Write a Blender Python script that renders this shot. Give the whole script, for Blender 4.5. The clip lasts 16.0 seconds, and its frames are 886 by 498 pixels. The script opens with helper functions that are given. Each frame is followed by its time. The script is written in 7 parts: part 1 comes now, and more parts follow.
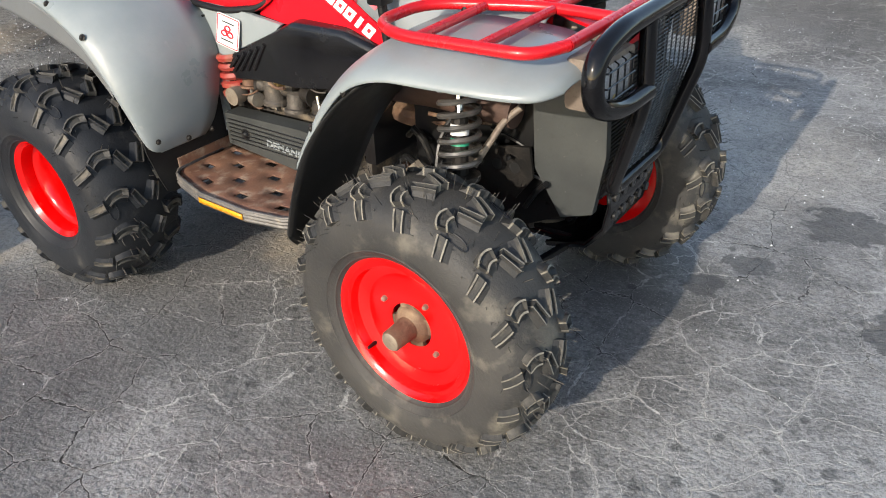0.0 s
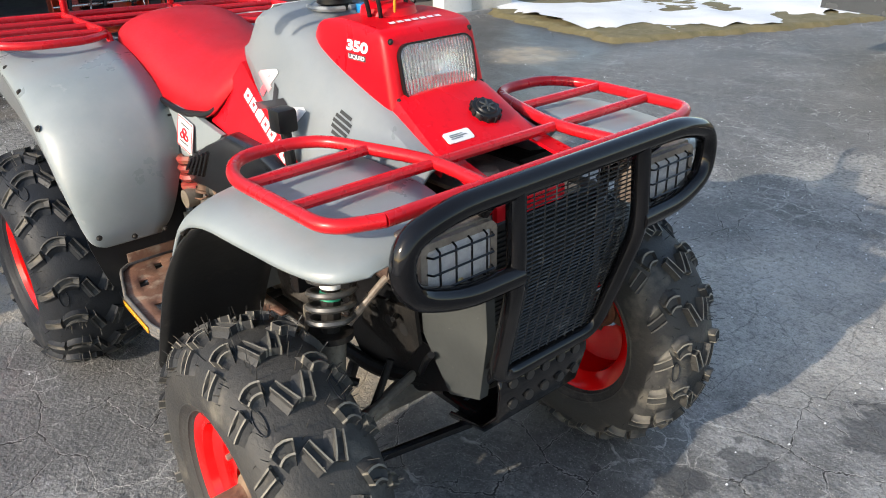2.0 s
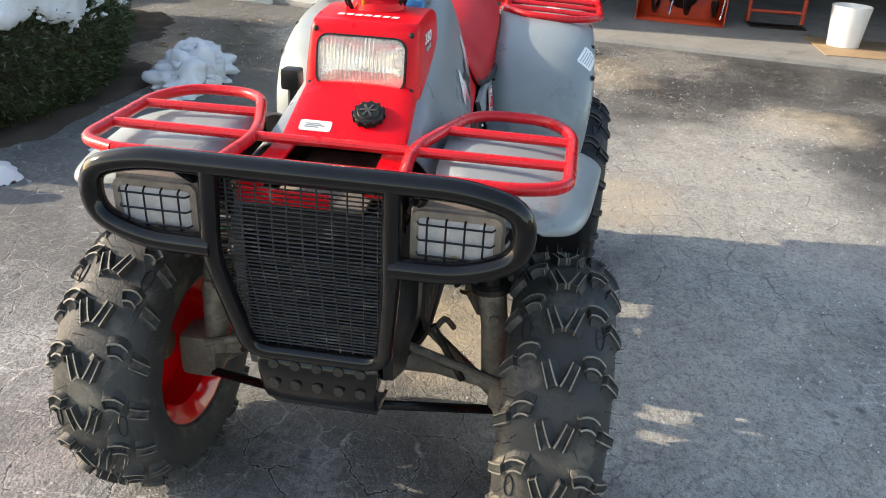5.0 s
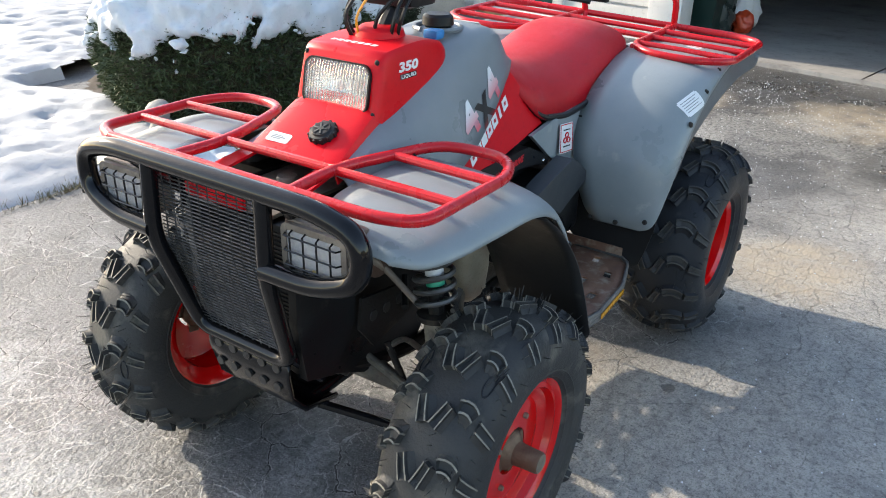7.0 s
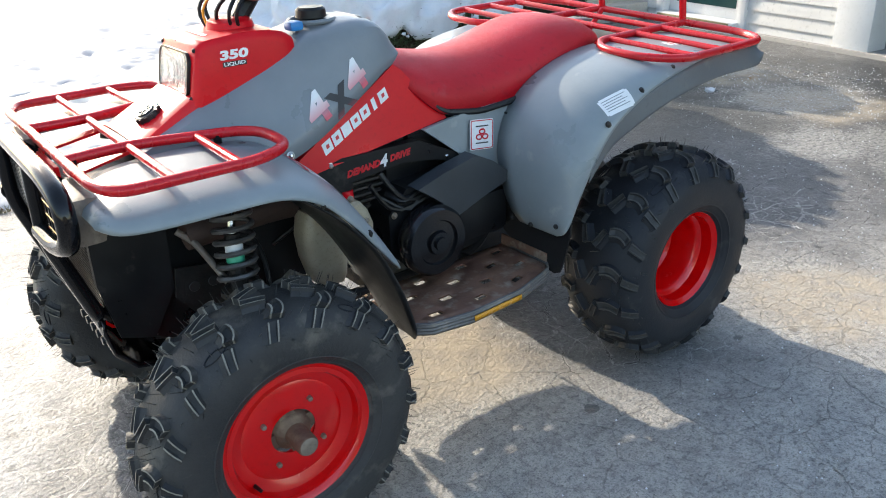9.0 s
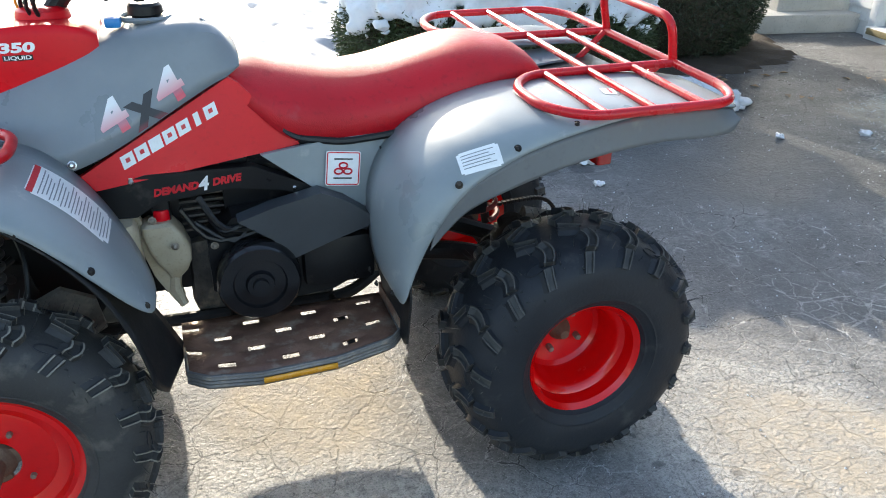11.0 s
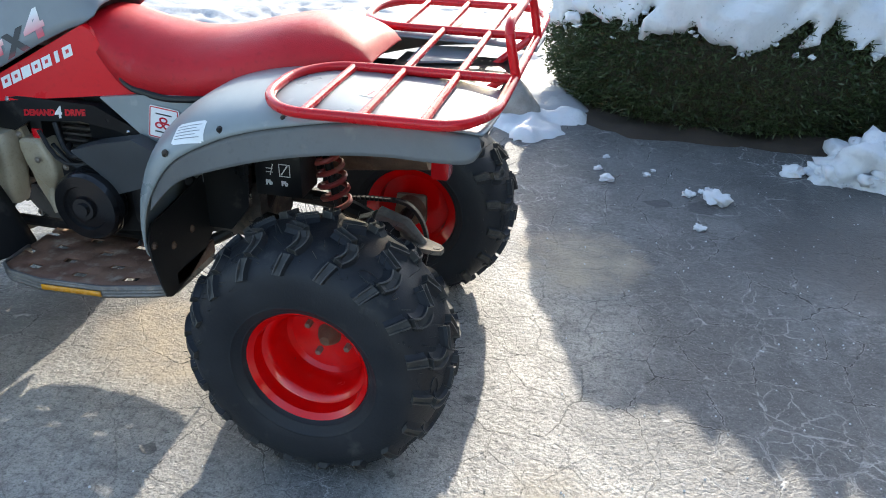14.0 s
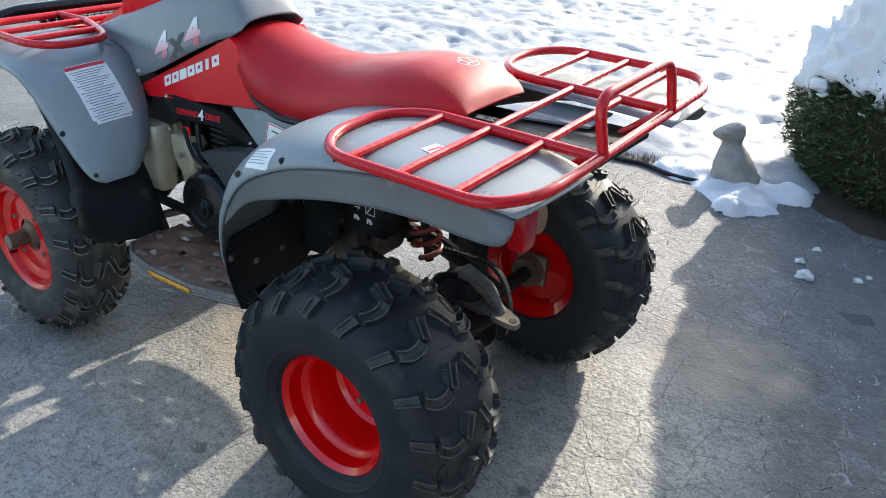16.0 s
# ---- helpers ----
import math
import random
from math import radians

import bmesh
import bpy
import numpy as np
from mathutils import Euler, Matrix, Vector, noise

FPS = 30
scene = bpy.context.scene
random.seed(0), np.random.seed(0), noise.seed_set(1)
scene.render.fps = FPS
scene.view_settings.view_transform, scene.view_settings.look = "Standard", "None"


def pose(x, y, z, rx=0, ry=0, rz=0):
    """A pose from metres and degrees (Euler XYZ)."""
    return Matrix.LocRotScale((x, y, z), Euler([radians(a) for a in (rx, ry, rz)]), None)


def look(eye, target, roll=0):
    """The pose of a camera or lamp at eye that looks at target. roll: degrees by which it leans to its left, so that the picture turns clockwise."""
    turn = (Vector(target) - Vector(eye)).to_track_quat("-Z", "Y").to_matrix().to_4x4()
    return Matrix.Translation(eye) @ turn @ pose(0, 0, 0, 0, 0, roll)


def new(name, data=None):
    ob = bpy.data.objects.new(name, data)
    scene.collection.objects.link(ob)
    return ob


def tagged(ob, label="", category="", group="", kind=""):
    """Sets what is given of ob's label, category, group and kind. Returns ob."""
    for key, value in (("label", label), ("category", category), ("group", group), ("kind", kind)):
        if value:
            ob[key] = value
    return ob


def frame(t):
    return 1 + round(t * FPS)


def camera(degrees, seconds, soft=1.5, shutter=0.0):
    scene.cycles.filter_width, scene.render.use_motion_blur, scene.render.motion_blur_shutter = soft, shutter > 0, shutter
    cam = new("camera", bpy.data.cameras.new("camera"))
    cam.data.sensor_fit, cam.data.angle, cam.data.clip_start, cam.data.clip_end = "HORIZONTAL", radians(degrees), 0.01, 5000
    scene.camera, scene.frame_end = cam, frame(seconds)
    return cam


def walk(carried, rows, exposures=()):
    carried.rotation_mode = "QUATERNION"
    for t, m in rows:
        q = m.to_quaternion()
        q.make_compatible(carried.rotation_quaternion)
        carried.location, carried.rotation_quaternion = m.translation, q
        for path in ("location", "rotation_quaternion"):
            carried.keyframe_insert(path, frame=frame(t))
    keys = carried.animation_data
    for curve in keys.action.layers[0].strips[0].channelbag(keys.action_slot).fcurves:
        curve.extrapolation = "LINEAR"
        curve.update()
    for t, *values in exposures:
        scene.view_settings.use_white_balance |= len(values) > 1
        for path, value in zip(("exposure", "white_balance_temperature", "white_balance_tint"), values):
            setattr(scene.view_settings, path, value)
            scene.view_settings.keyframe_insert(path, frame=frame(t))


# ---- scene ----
cam = camera(59.0, 16.0, soft=1.0)
PATH = [
    (0, (1.483, -1.498, 1.278), (0.461, -0.128, 0.24), -2.9),
    (0.5, (1.484, -1.457, 1.264), (0.396, -0.072, 0.318), -1.5),
    (1, (1.656, -1.274, 1.276), (0.441, 0.05, 0.398), -2.4),
    (1.5, (1.718, -1.081, 1.284), (0.421, 0.16, 0.401), -3.2),
    (2, (1.707, -0.917, 1.321), (0.329, 0.236, 0.442), -1.4),
    (2.5, (1.902, -0.738, 1.331), (0.328, 0.139, 0.462), -1.6),
    (3, (1.951, -0.554, 1.335), (0.311, 0.167, 0.446), -0.6),
    (3.5, (2.013, -0.332, 1.347), (0.295, 0.158, 0.447), 0.9),
    (3.7, (2.075, -0.215, 1.346), (0.325, 0.143, 0.445), 1.4),
    (5.8, (2.0, 0.571, 1.389), (0.276, 0.076, 0.504), 3.3),
    (6, (1.95, 0.602, 1.405), (0.244, 0.036, 0.527), 3.3),
    (6.5, (1.89, 0.807, 1.411), (0.277, 0.002, 0.545), 2.5),
    (7, (1.809, 1.078, 1.398), (0.308, 0.088, 0.522), 1.4),
    (7.5, (1.622, 1.158, 1.365), (0.151, 0.105, 0.513), 1.2),
    (8, (1.485, 1.383, 1.352), (0.1, 0.189, 0.541), -0.1),
    (8.2, (1.444, 1.495, 1.351), (0.112, 0.239, 0.547), -1.0),
    (10.3, (0.55, 1.879, 1.368), (-0.207, 0.264, 0.464), -1.1),
    (10.5, (0.444, 1.837, 1.379), (-0.295, 0.217, 0.468), -0.5),
    (11, (0.208, 1.897, 1.392), (-0.379, 0.214, 0.485), 0.7),
    (11.5, (-0.077, 2.054, 1.418), (-0.481, 0.306, 0.534), 0.5),
    (12, (-0.36, 2.001, 1.399), (-0.726, 0.239, 0.528), 0.8),
    (12.5, (-0.636, 2.009, 1.397), (-0.842, 0.228, 0.51), 0.5),
    (13, (-0.903, 2.091, 1.399), (-0.85, 0.315, 0.482), 0.2),
    (13.5, (-1.074, 1.969, 1.393), (-0.89, 0.215, 0.449), 1.6),
    (14, (-1.265, 1.868, 1.395), (-0.854, 0.154, 0.448), 1.0),
    (14.5, (-1.46, 1.829, 1.413), (-0.846, 0.158, 0.501), 1.1),
    (15, (-1.47, 1.704, 1.419), (-0.83, 0.039, 0.515), 2.9),
    (15.5, (-1.482, 1.63, 1.431), (-0.725, 0.032, 0.496), 3.1),
    (16, (-1.585, 1.519, 1.435), (-0.576, 0.059, 0.513), 3.2),
]
EXPOSE = [(0, 1.10, 7000, 10), (1.5, 1.12, 7000, 10), (2, 1.20, 7000, 10), (3, 1.41, 7000, 10), (3.5, 1.59, 7000, 10), (6, 1.78, 8200, 10), (6.5, 1.80, 7800, 10), (7, 1.72, 7200, 10), (8, 1.70, 7100, 10), (10.5, 1.96, 7100, 8), (11, 1.92, 7000, 8), (12.5, 1.84, 6900, 8), (14.5, 1.80, 6800, 8), (16, 1.64, 6800, 8)]
walk(cam, [(t, look(e, g, r)) for t, e, g, r in PATH], EXPOSE)

# ---- world and sun ----
world = bpy.data.worlds.new("sky")
scene.world = world
world.use_nodes = True
wn = world.node_tree
sky = wn.nodes.new("ShaderNodeTexSky")
sky.sky_type = "NISHITA"
sky.sun_disc = False
SUN_EL = radians(24)
sky.sun_elevation, sky.sun_rotation = SUN_EL, math.pi
wn.links.new(sky.outputs[0], wn.nodes["Background"].inputs[0])
wn.nodes["Background"].inputs[1].default_value = 0.15
sun = new("sun", bpy.data.lights.new("sun", "SUN"))
sun.data.energy, sun.data.angle, sun.data.color = 2.4, radians(0.6), (1.0, 0.94, 0.85)
sun.matrix_world = look((0.5, -20 * math.cos(SUN_EL), 20 * math.sin(SUN_EL)), (0, 0, 0))


# ---- materials ----
def mat(name, a, b=None, rough=0.5, scale=6.0, metal=0.0, bump=0.0, bscale=90.0, rvar=0.12, coat=0.0, dirt=None, dirt_amt=0.0,
        dirt_scale=14.0, spec=0.5, fine=0.25):
    """A surface with colour variation at two scales, uneven gloss, fine relief and optional dirt."""
    m = bpy.data.materials.new(name)
    m.use_nodes = True
    nt = m.node_tree
    p = nt.nodes["Principled BSDF"]
    lk = nt.links.new
    tc = nt.nodes.new("ShaderNodeTexCoord")
    b = b or tuple(c * 0.8 for c in a)

    def noise_tex(sc, detail=5.0, w=0.0):
        n = nt.nodes.new("ShaderNodeTexNoise")
        n.inputs["Scale"].default_value, n.inputs["Detail"].default_value = sc, detail
        n.inputs["Roughness"].default_value = 0.6
        lk(tc.outputs["Object"], n.inputs["Vector"])
        return n.outputs["Fac"]

    def ramp(src, lo, hi):
        r = nt.nodes.new("ShaderNodeMapRange")
        r.inputs[1].default_value, r.inputs[2].default_value = lo, hi
        lk(src, r.inputs[0])
        return r.outputs[0]

    def mix(fac, c1, c2):
        n = nt.nodes.new("ShaderNodeMix")
        n.data_type = "RGBA"
        lk(fac, n.inputs[0])
        for i, c in ((6, c1), (7, c2)):
            if isinstance(c, tuple):
                n.inputs[i].default_value = (*c, 1)
            else:
                lk(c, n.inputs[i])
        return n.outputs[2]

    big, small = noise_tex(scale), noise_tex(scale * 14, 3.0)
    col = mix(ramp(big, 0.35, 0.68), a, b)
    if fine:
        dark = tuple(c * (1 - fine) for c in b)
        col = mix(ramp(small, 0.55, 0.8), col, dark)
    if dirt:
        d = noise_tex(dirt_scale, 8.0)
        col = mix(ramp(d, 0.68 - dirt_amt * 0.4, 0.82 - dirt_amt * 0.3), col, dirt)
    lk(col, p.inputs["Base Color"])
    r = nt.nodes.new("ShaderNodeMapRange")
    r.inputs[1].default_value, r.inputs[2].default_value = 0.3, 0.7
    r.inputs[3].default_value, r.inputs[4].default_value = max(0.03, rough - rvar), min(1, rough + rvar)
    lk(big, r.inputs[0])
    lk(r.outputs[0], p.inputs["Roughness"])
    p.inputs["Metallic"].default_value = metal
    p.inputs["Coat Weight"].default_value = coat
    p.inputs["Coat Roughness"].default_value = 0.08
    p.inputs["Specular IOR Level"].default_value = spec
    if bump:
        bn = nt.nodes.new("ShaderNodeBump")
        bn.inputs["Strength"].default_value, bn.inputs["Distance"].default_value = bump, 0.004
        lk(noise_tex(bscale, 4.0), bn.inputs["Height"])
        lk(bn.outputs[0], p.inputs["Normal"])
    return m


GREY = mat("grey_plastic", (0.195, 0.222, 0.230), (0.243, 0.270, 0.278), 0.36, 5, bump=0.06, bscale=220, fine=0.1, dirt=(0.36, 0.36, 0.35), dirt_amt=0.12)
GREYD = mat("grey_side_plastic", (0.165, 0.183, 0.197), (0.205, 0.223, 0.235), 0.36, 5, bump=0.06, bscale=220, fine=0.1)
FLARE = mat("flare_plastic", (0.105, 0.112, 0.117), (0.135, 0.142, 0.146), 0.5, 5, bump=0.1, bscale=200, dirt=(0.17, 0.165, 0.15), dirt_amt=0.2)
RED = mat("red_plastic", (0.66, 0.004, 0.012), (0.58, 0.003, 0.010), 0.33, 5, bump=0.03, bscale=160, fine=0.08, spec=0.22)
REDM = mat("red_tube_paint", (0.60, 0.010, 0.016), (0.47, 0.007, 0.012), 0.28, 9, bump=0.1, bscale=70, coat=0.1, dirt=(0.26, 0.02, 0.02), dirt_amt=0.08, spec=0.35)
RIMRED = mat("red_wheel_paint", (0.70, 0.002, 0.003), (0.62, 0.002, 0.003), 0.16, 6, fine=0.05, coat=0.35, spec=0.4)
SEATM = mat("red_vinyl", (0.50, 0.007, 0.015), (0.42, 0.006, 0.012), 0.45, 5, bump=0.3, bscale=420, dirt=(0.42, 0.035, 0.042), dirt_amt=0.08, spec=0.32)
BLACKT = mat("black_tube_paint", (0.004, 0.004, 0.005), (0.007, 0.007, 0.008), 0.1, 9, bump=0.05, bscale=60, coat=0.0, dirt=(0.03, 0.027, 0.024), dirt_amt=0.02, rvar=0.05, spec=0.32)
BLACKP = mat("black_plastic", (0.007, 0.007, 0.008), (0.013, 0.013, 0.013), 0.36, 8, bump=0.1, bscale=150, dirt=(0.055, 0.05, 0.043), dirt_amt=0.16, spec=0.25)
GLOSSB = mat("glossy_black_plastic", (0.006, 0.006, 0.007), (0.01, 0.01, 0.011), 0.2, 8, bump=0.05, bscale=150, dirt=(0.05, 0.046, 0.04), dirt_amt=0.12)
SPRING = mat("grey_spring_steel", (0.07, 0.07, 0.07), (0.11, 0.105, 0.1), 0.4, 30, metal=0.4, dirt=(0.16, 0.14, 0.11), dirt_amt=0.25)
RUBBERFLAP = mat("black_rubber", (0.010, 0.010, 0.011), (0.018, 0.018, 0.018), 0.45, 6, bump=0.1, bscale=120, dirt=(0.06, 0.055, 0.05), dirt_amt=0.15, spec=0.25)
SHROUD = mat("dusty_dark_plastic", (0.040, 0.043, 0.043), (0.056, 0.06, 0.058), 0.5, 7, bump=0.1, bscale=120, dirt=(0.16, 0.155, 0.14), dirt_amt=0.02, dirt_scale=60, spec=0.25)
TYREF = mat("dusty_tyre_rubber", (0.032, 0.032, 0.032), (0.055, 0.053, 0.050), 0.6, 7, bump=0.4, bscale=140, dirt=(0.15, 0.137, 0.113), dirt_amt=0.36, dirt_scale=9, spec=0.3)
LUGF = mat("dusty_lug_rubber", (0.026, 0.027, 0.028), (0.046, 0.045, 0.042), 0.66, 9, bump=0.4, bscale=110, dirt=(0.15, 0.135, 0.108), dirt_amt=0.28, spec=0.3)
TYRE = mat("tyre_rubber", (0.014, 0.016, 0.020), (0.024, 0.026, 0.030), 0.52, 9, bump=0.25, bscale=120, dirt=(0.055, 0.054, 0.052), dirt_amt=0.18, spec=0.25)
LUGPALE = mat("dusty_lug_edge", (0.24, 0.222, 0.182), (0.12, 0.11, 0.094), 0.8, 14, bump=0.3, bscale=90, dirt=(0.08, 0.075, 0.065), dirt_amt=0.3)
LUGEDGE = mat("worn_lug_edge", (0.075, 0.072, 0.066), (0.036, 0.035, 0.034), 0.7, 14, bump=0.3, bscale=90, dirt=(0.035, 0.035, 0.035), dirt_amt=0.25)
LUG = mat("lug_rubber", (0.024, 0.025, 0.026), (0.05, 0.048, 0.044), 0.6, 9, bump=0.25, bscale=90, dirt=(0.16, 0.14, 0.11), dirt_amt=0.38, spec=0.4)
RUST = mat("rusty_steel", (0.16, 0.085, 0.05), (0.10, 0.06, 0.042), 0.7, 16, metal=0.25, bump=0.5, bscale=120, dirt=(0.27, 0.19, 0.12), dirt_amt=0.4)
HUBM = mat("hub_steel", (0.30, 0.26, 0.21), (0.2, 0.15, 0.11), 0.55, 20, metal=0.5, bump=0.3, bscale=140)
DIRTY = mat("muddy_steel", (0.20, 0.175, 0.14), (0.11, 0.095, 0.08), 0.72, 12, metal=0.2, bump=0.4, bscale=90, dirt=(0.33, 0.29, 0.23), dirt_amt=0.4)
DARKM = mat("greasy_black_metal", (0.015, 0.0145, 0.014), (0.034, 0.029, 0.025), 0.55, 14, metal=0.3, bump=0.4, bscale=80, dirt=(0.10, 0.08, 0.06), dirt_amt=0.22, spec=0.25)
ENGINE = mat("oily_engine_casting", (0.10, 0.088, 0.075), (0.045, 0.04, 0.036), 0.6, 22, metal=0.35, bump=0.5, bscale=90, dirt=(0.25, 0.2, 0.14), dirt_amt=0.4)
BOARD = mat("brown_footboard", (0.15, 0.07, 0.048), (0.27, 0.145, 0.09), 0.55, 12, metal=0.25, bump=0.45, bscale=90, dirt=(0.36, 0.28, 0.21), dirt_amt=0.4, dirt_scale=22)
CHROME = mat("bright_steel", (0.6, 0.6, 0.58), (0.45, 0.44, 0.42), 0.25, 20, metal=1.0)
BOTTLE = mat("cloudy_white_plastic", (0.42, 0.36, 0.26), (0.34, 0.28, 0.19), 0.4, 12, bump=0.05, dirt=(0.3, 0.24, 0.16), dirt_amt=0.25)
WHITE = mat("white_decal", (0.78, 0.78, 0.77), (0.7, 0.7, 0.69), 0.4, 12, fine=0.06)
REDDECAL = mat("red_decal", (0.6, 0.01, 0.02), (0.5, 0.01, 0.02), 0.35, 12)
BLACKDECAL = mat("black_decal", (0.015, 0.015, 0.015), (0.02, 0.02, 0.02), 0.35, 12)
YELLOW = mat("amber_reflector", (0.75, 0.33, 0.02), (0.6, 0.25, 0.02), 0.25, 30)
BLUE = mat("blue_plastic", (0.01, 0.22, 0.55), (0.01, 0.18, 0.45), 0.35, 20)
GREEN = mat("green_decal", (0.02, 0.35, 0.2), (0.02, 0.3, 0.18), 0.4, 20)
BRASS = mat("brass", (0.55, 0.4, 0.16), (0.4, 0.28, 0.12), 0.35, 30, metal=0.9)
TAIL = mat("red_lens", (0.45, 0.006, 0.008), (0.35, 0.005, 0.008), 0.12, 20, coat=0.5)
TAN = mat("dusty_lamp_housing", (0.19, 0.15, 0.12), (0.115, 0.09, 0.073), 0.55, 15, bump=0.2, dirt=(0.32, 0.26, 0.2), dirt_amt=0.35)
PRISM = mat("white_prism_lens", (0.46, 0.44, 0.44), (0.34, 0.325, 0.325), 0.22, 60, bump=0.5, bscale=160)
REFLECT = mat("lamp_reflector", (0.72, 0.72, 0.72), (0.55, 0.55, 0.55), 0.14, 20, metal=0.9)


# black wire lightened to dark grey for the light it catches
WIRE = mat("lightened_dark_wire", (0.05, 0.049, 0.048), (0.028, 0.028, 0.028), 0.32, 30, metal=0.5, dirt=(0.22, 0.20, 0.17), dirt_amt=0.2)


def glass(name, tint=(1, 1, 1), rough=0.02, ribs=0.0, trans=1.0):
    m = bpy.data.materials.new(name)
    m.use_nodes = True
    nt = m.node_tree
    p = nt.nodes["Principled BSDF"]
    p.inputs["Base Color"].default_value = (*tint, 1)
    p.inputs["Roughness"].default_value = rough
    p.inputs["Transmission Weight"].default_value = trans
    p.inputs["IOR"].default_value = 1.45
    if ribs:
        tc, w, bn = (nt.nodes.new("ShaderNode" + k) for k in ("TexCoord", "TexWave", "Bump"))
        w.bands_direction = "Y"
        w.inputs["Scale"].default_value = ribs
        w.inputs["Distortion"].default_value = 0.0
        nt.links.new(tc.outputs["Object"], w.inputs["Vector"])
        bn.inputs["Strength"].default_value, bn.inputs["Distance"].default_value = 0.6, 0.003
        nt.links.new(w.outputs["Fac"], bn.inputs["Height"])
        nt.links.new(bn.outputs[0], p.inputs["Normal"])
    return m


LENS = glass("ribbed_lens", (0.95, 0.95, 0.95), 0.10, 42, 0.90)


def asphalt():
    """Sealed driveway: dark grey with dusty bleached areas, fine map cracks with lit rims painted in, tan stains and
    damp, glossier patches.
    """
    m = bpy.data.materials.new("sealed_asphalt")
    m.use_nodes = True
    nt = m.node_tree
    p = nt.nodes["Principled BSDF"]
    lk = nt.links.new
    tc = nt.nodes.new("ShaderNodeTexCoord")
    pos = tc.outputs["Object"]

    def node(kind, **vals):
        n = nt.nodes.new("ShaderNode" + kind)
        for k, v in vals.items():
            n.inputs[k].default_value = v
        return n

    def noise_tex(sc, detail=6.0, rough=0.6, vec=None):
        n = node("TexNoise", Scale=sc, Detail=detail, Roughness=rough)
        lk(vec or pos, n.inputs["Vector"])
        return n.outputs["Fac"]

    def rng(src, lo, hi, a=0.0, b=1.0):
        r = nt.nodes.new("ShaderNodeMapRange")
        for i, v in enumerate((lo, hi, a, b)):
            r.inputs[i + 1].default_value = v
        lk(src, r.inputs[0])
        return r.outputs[0]

    def mth(op, a, b=None):
        n = nt.nodes.new("ShaderNodeMath")
        n.operation = op
        for i, v in enumerate((a, b)):
            if v is None:
                continue
            if isinstance(v, (int, float)):
                n.inputs[i].default_value = v
            else:
                lk(v, n.inputs[i])
        return n.outputs[0]

    def mix(fac, c1, c2):
        n = nt.nodes.new("ShaderNodeMix")
        n.data_type = "RGBA"
        lk(fac, n.inputs[0])
        for i, c in ((6, c1), (7, c2)):
            if isinstance(c, tuple):
                n.inputs[i].default_value = (*c, 1)
            else:
                lk(c, n.inputs[i])
        return n.outputs[2]

    def spots(places, noise_scale, wobble, outer, inner):
        """A soft mask round a list of (x, y, radius)."""
        out = None
        wob = mth("MULTIPLY", mth("SUBTRACT", noise_tex(noise_scale), 0.5), wobble)
        for x, y, r in places:
            far = nt.nodes.new("ShaderNodeVectorMath")
            far.operation = "DISTANCE"
            lk(pos, far.inputs[0])
            far.inputs[1].default_value = (x, y, 0)
            d = rng(mth("ADD", mth("DIVIDE", far.outputs["Value"], r), wob), outer, inner)
            out = d if out is None else mth("MAXIMUM", out, d)
        return out

    big, mid, grit = noise_tex(0.9), noise_tex(5.0), noise_tex(180.0, 3.0)
    lump = noise_tex(75.0, 3.0, 0.55)
    col = mix(rng(big, 0.4, 0.62), (0.105, 0.103, 0.101), (0.175, 0.172, 0.168))
    col = mix(rng(mid, 0.5, 0.72, 0, 0.75), col, (0.225, 0.22, 0.212))
    pale = spots(BLEACH, 2.0, 0.5, 1.0, 0.3)
    bleach = noise_tex(2.3, 12.0, 0.78)
    crust = rng(mth("ADD", bleach, mth("ADD", mth("MULTIPLY", pale, 0.14), mth("MULTIPLY", mth("SUBTRACT", noise_tex(60.0, 5.0, 0.8), 0.5), 0.35))), 0.54, 0.7, 0, 0.85)
    col = mix(crust, col, (0.36, 0.357, 0.348))
    # cream patches: glare of the sun on dusty ground put into the colour
    dusty = spots(GLARE_DUST, 1.6, 0.9, 1.05, 0.55)
    col = mix(mth("MULTIPLY", dusty, rng(noise_tex(7.0, 8.0, 0.7), 0.3, 0.62, 0.35, 0.92)), col, (0.45, 0.425, 0.38))
    scuff = noise_tex(11.0, 12.0, 0.85)
    col = mix(rng(scuff, 0.56, 0.7, 0, 0.6), col, (0.32, 0.315, 0.30))
    col = mix(rng(grit, 0.5, 0.68, 0, 0.6), col, (0.045, 0.044, 0.043))
    col = mix(mth("MULTIPLY", rng(lump, 0.46, 0.36), 0.45), col, (0.055, 0.054, 0.053))
    specks = noise_tex(230.0, 2.0)
    col = mix(rng(specks, 0.63, 0.67, 0, 0.9), col, (0.46, 0.45, 0.43))
    # cracks
    warp = node("TexNoise", Scale=3.0, Detail=6.0)
    lk(pos, warp.inputs["Vector"])
    vm = nt.nodes.new("ShaderNodeVectorMath")
    vm.operation = "MULTIPLY_ADD"
    lk(warp.outputs["Color"], vm.inputs[0])
    vm.inputs[1].default_value = (0.15, 0.15, 0.0)
    lk(pos, vm.inputs[2])
    jag = node("TexNoise", Scale=26.0, Detail=5.0, Roughness=0.65)
    lk(pos, jag.inputs["Vector"])
    vm2 = nt.nodes.new("ShaderNodeVectorMath")
    vm2.operation = "MULTIPLY_ADD"
    lk(jag.outputs["Color"], vm2.inputs[0])
    vm2.inputs[1].default_value = (0.03, 0.03, 0.0)
    lk(vm.outputs[0], vm2.inputs[2])
    fray = node("TexNoise", Scale=95.0, Detail=3.0, Roughness=0.6)
    lk(pos, fray.inputs["Vector"])
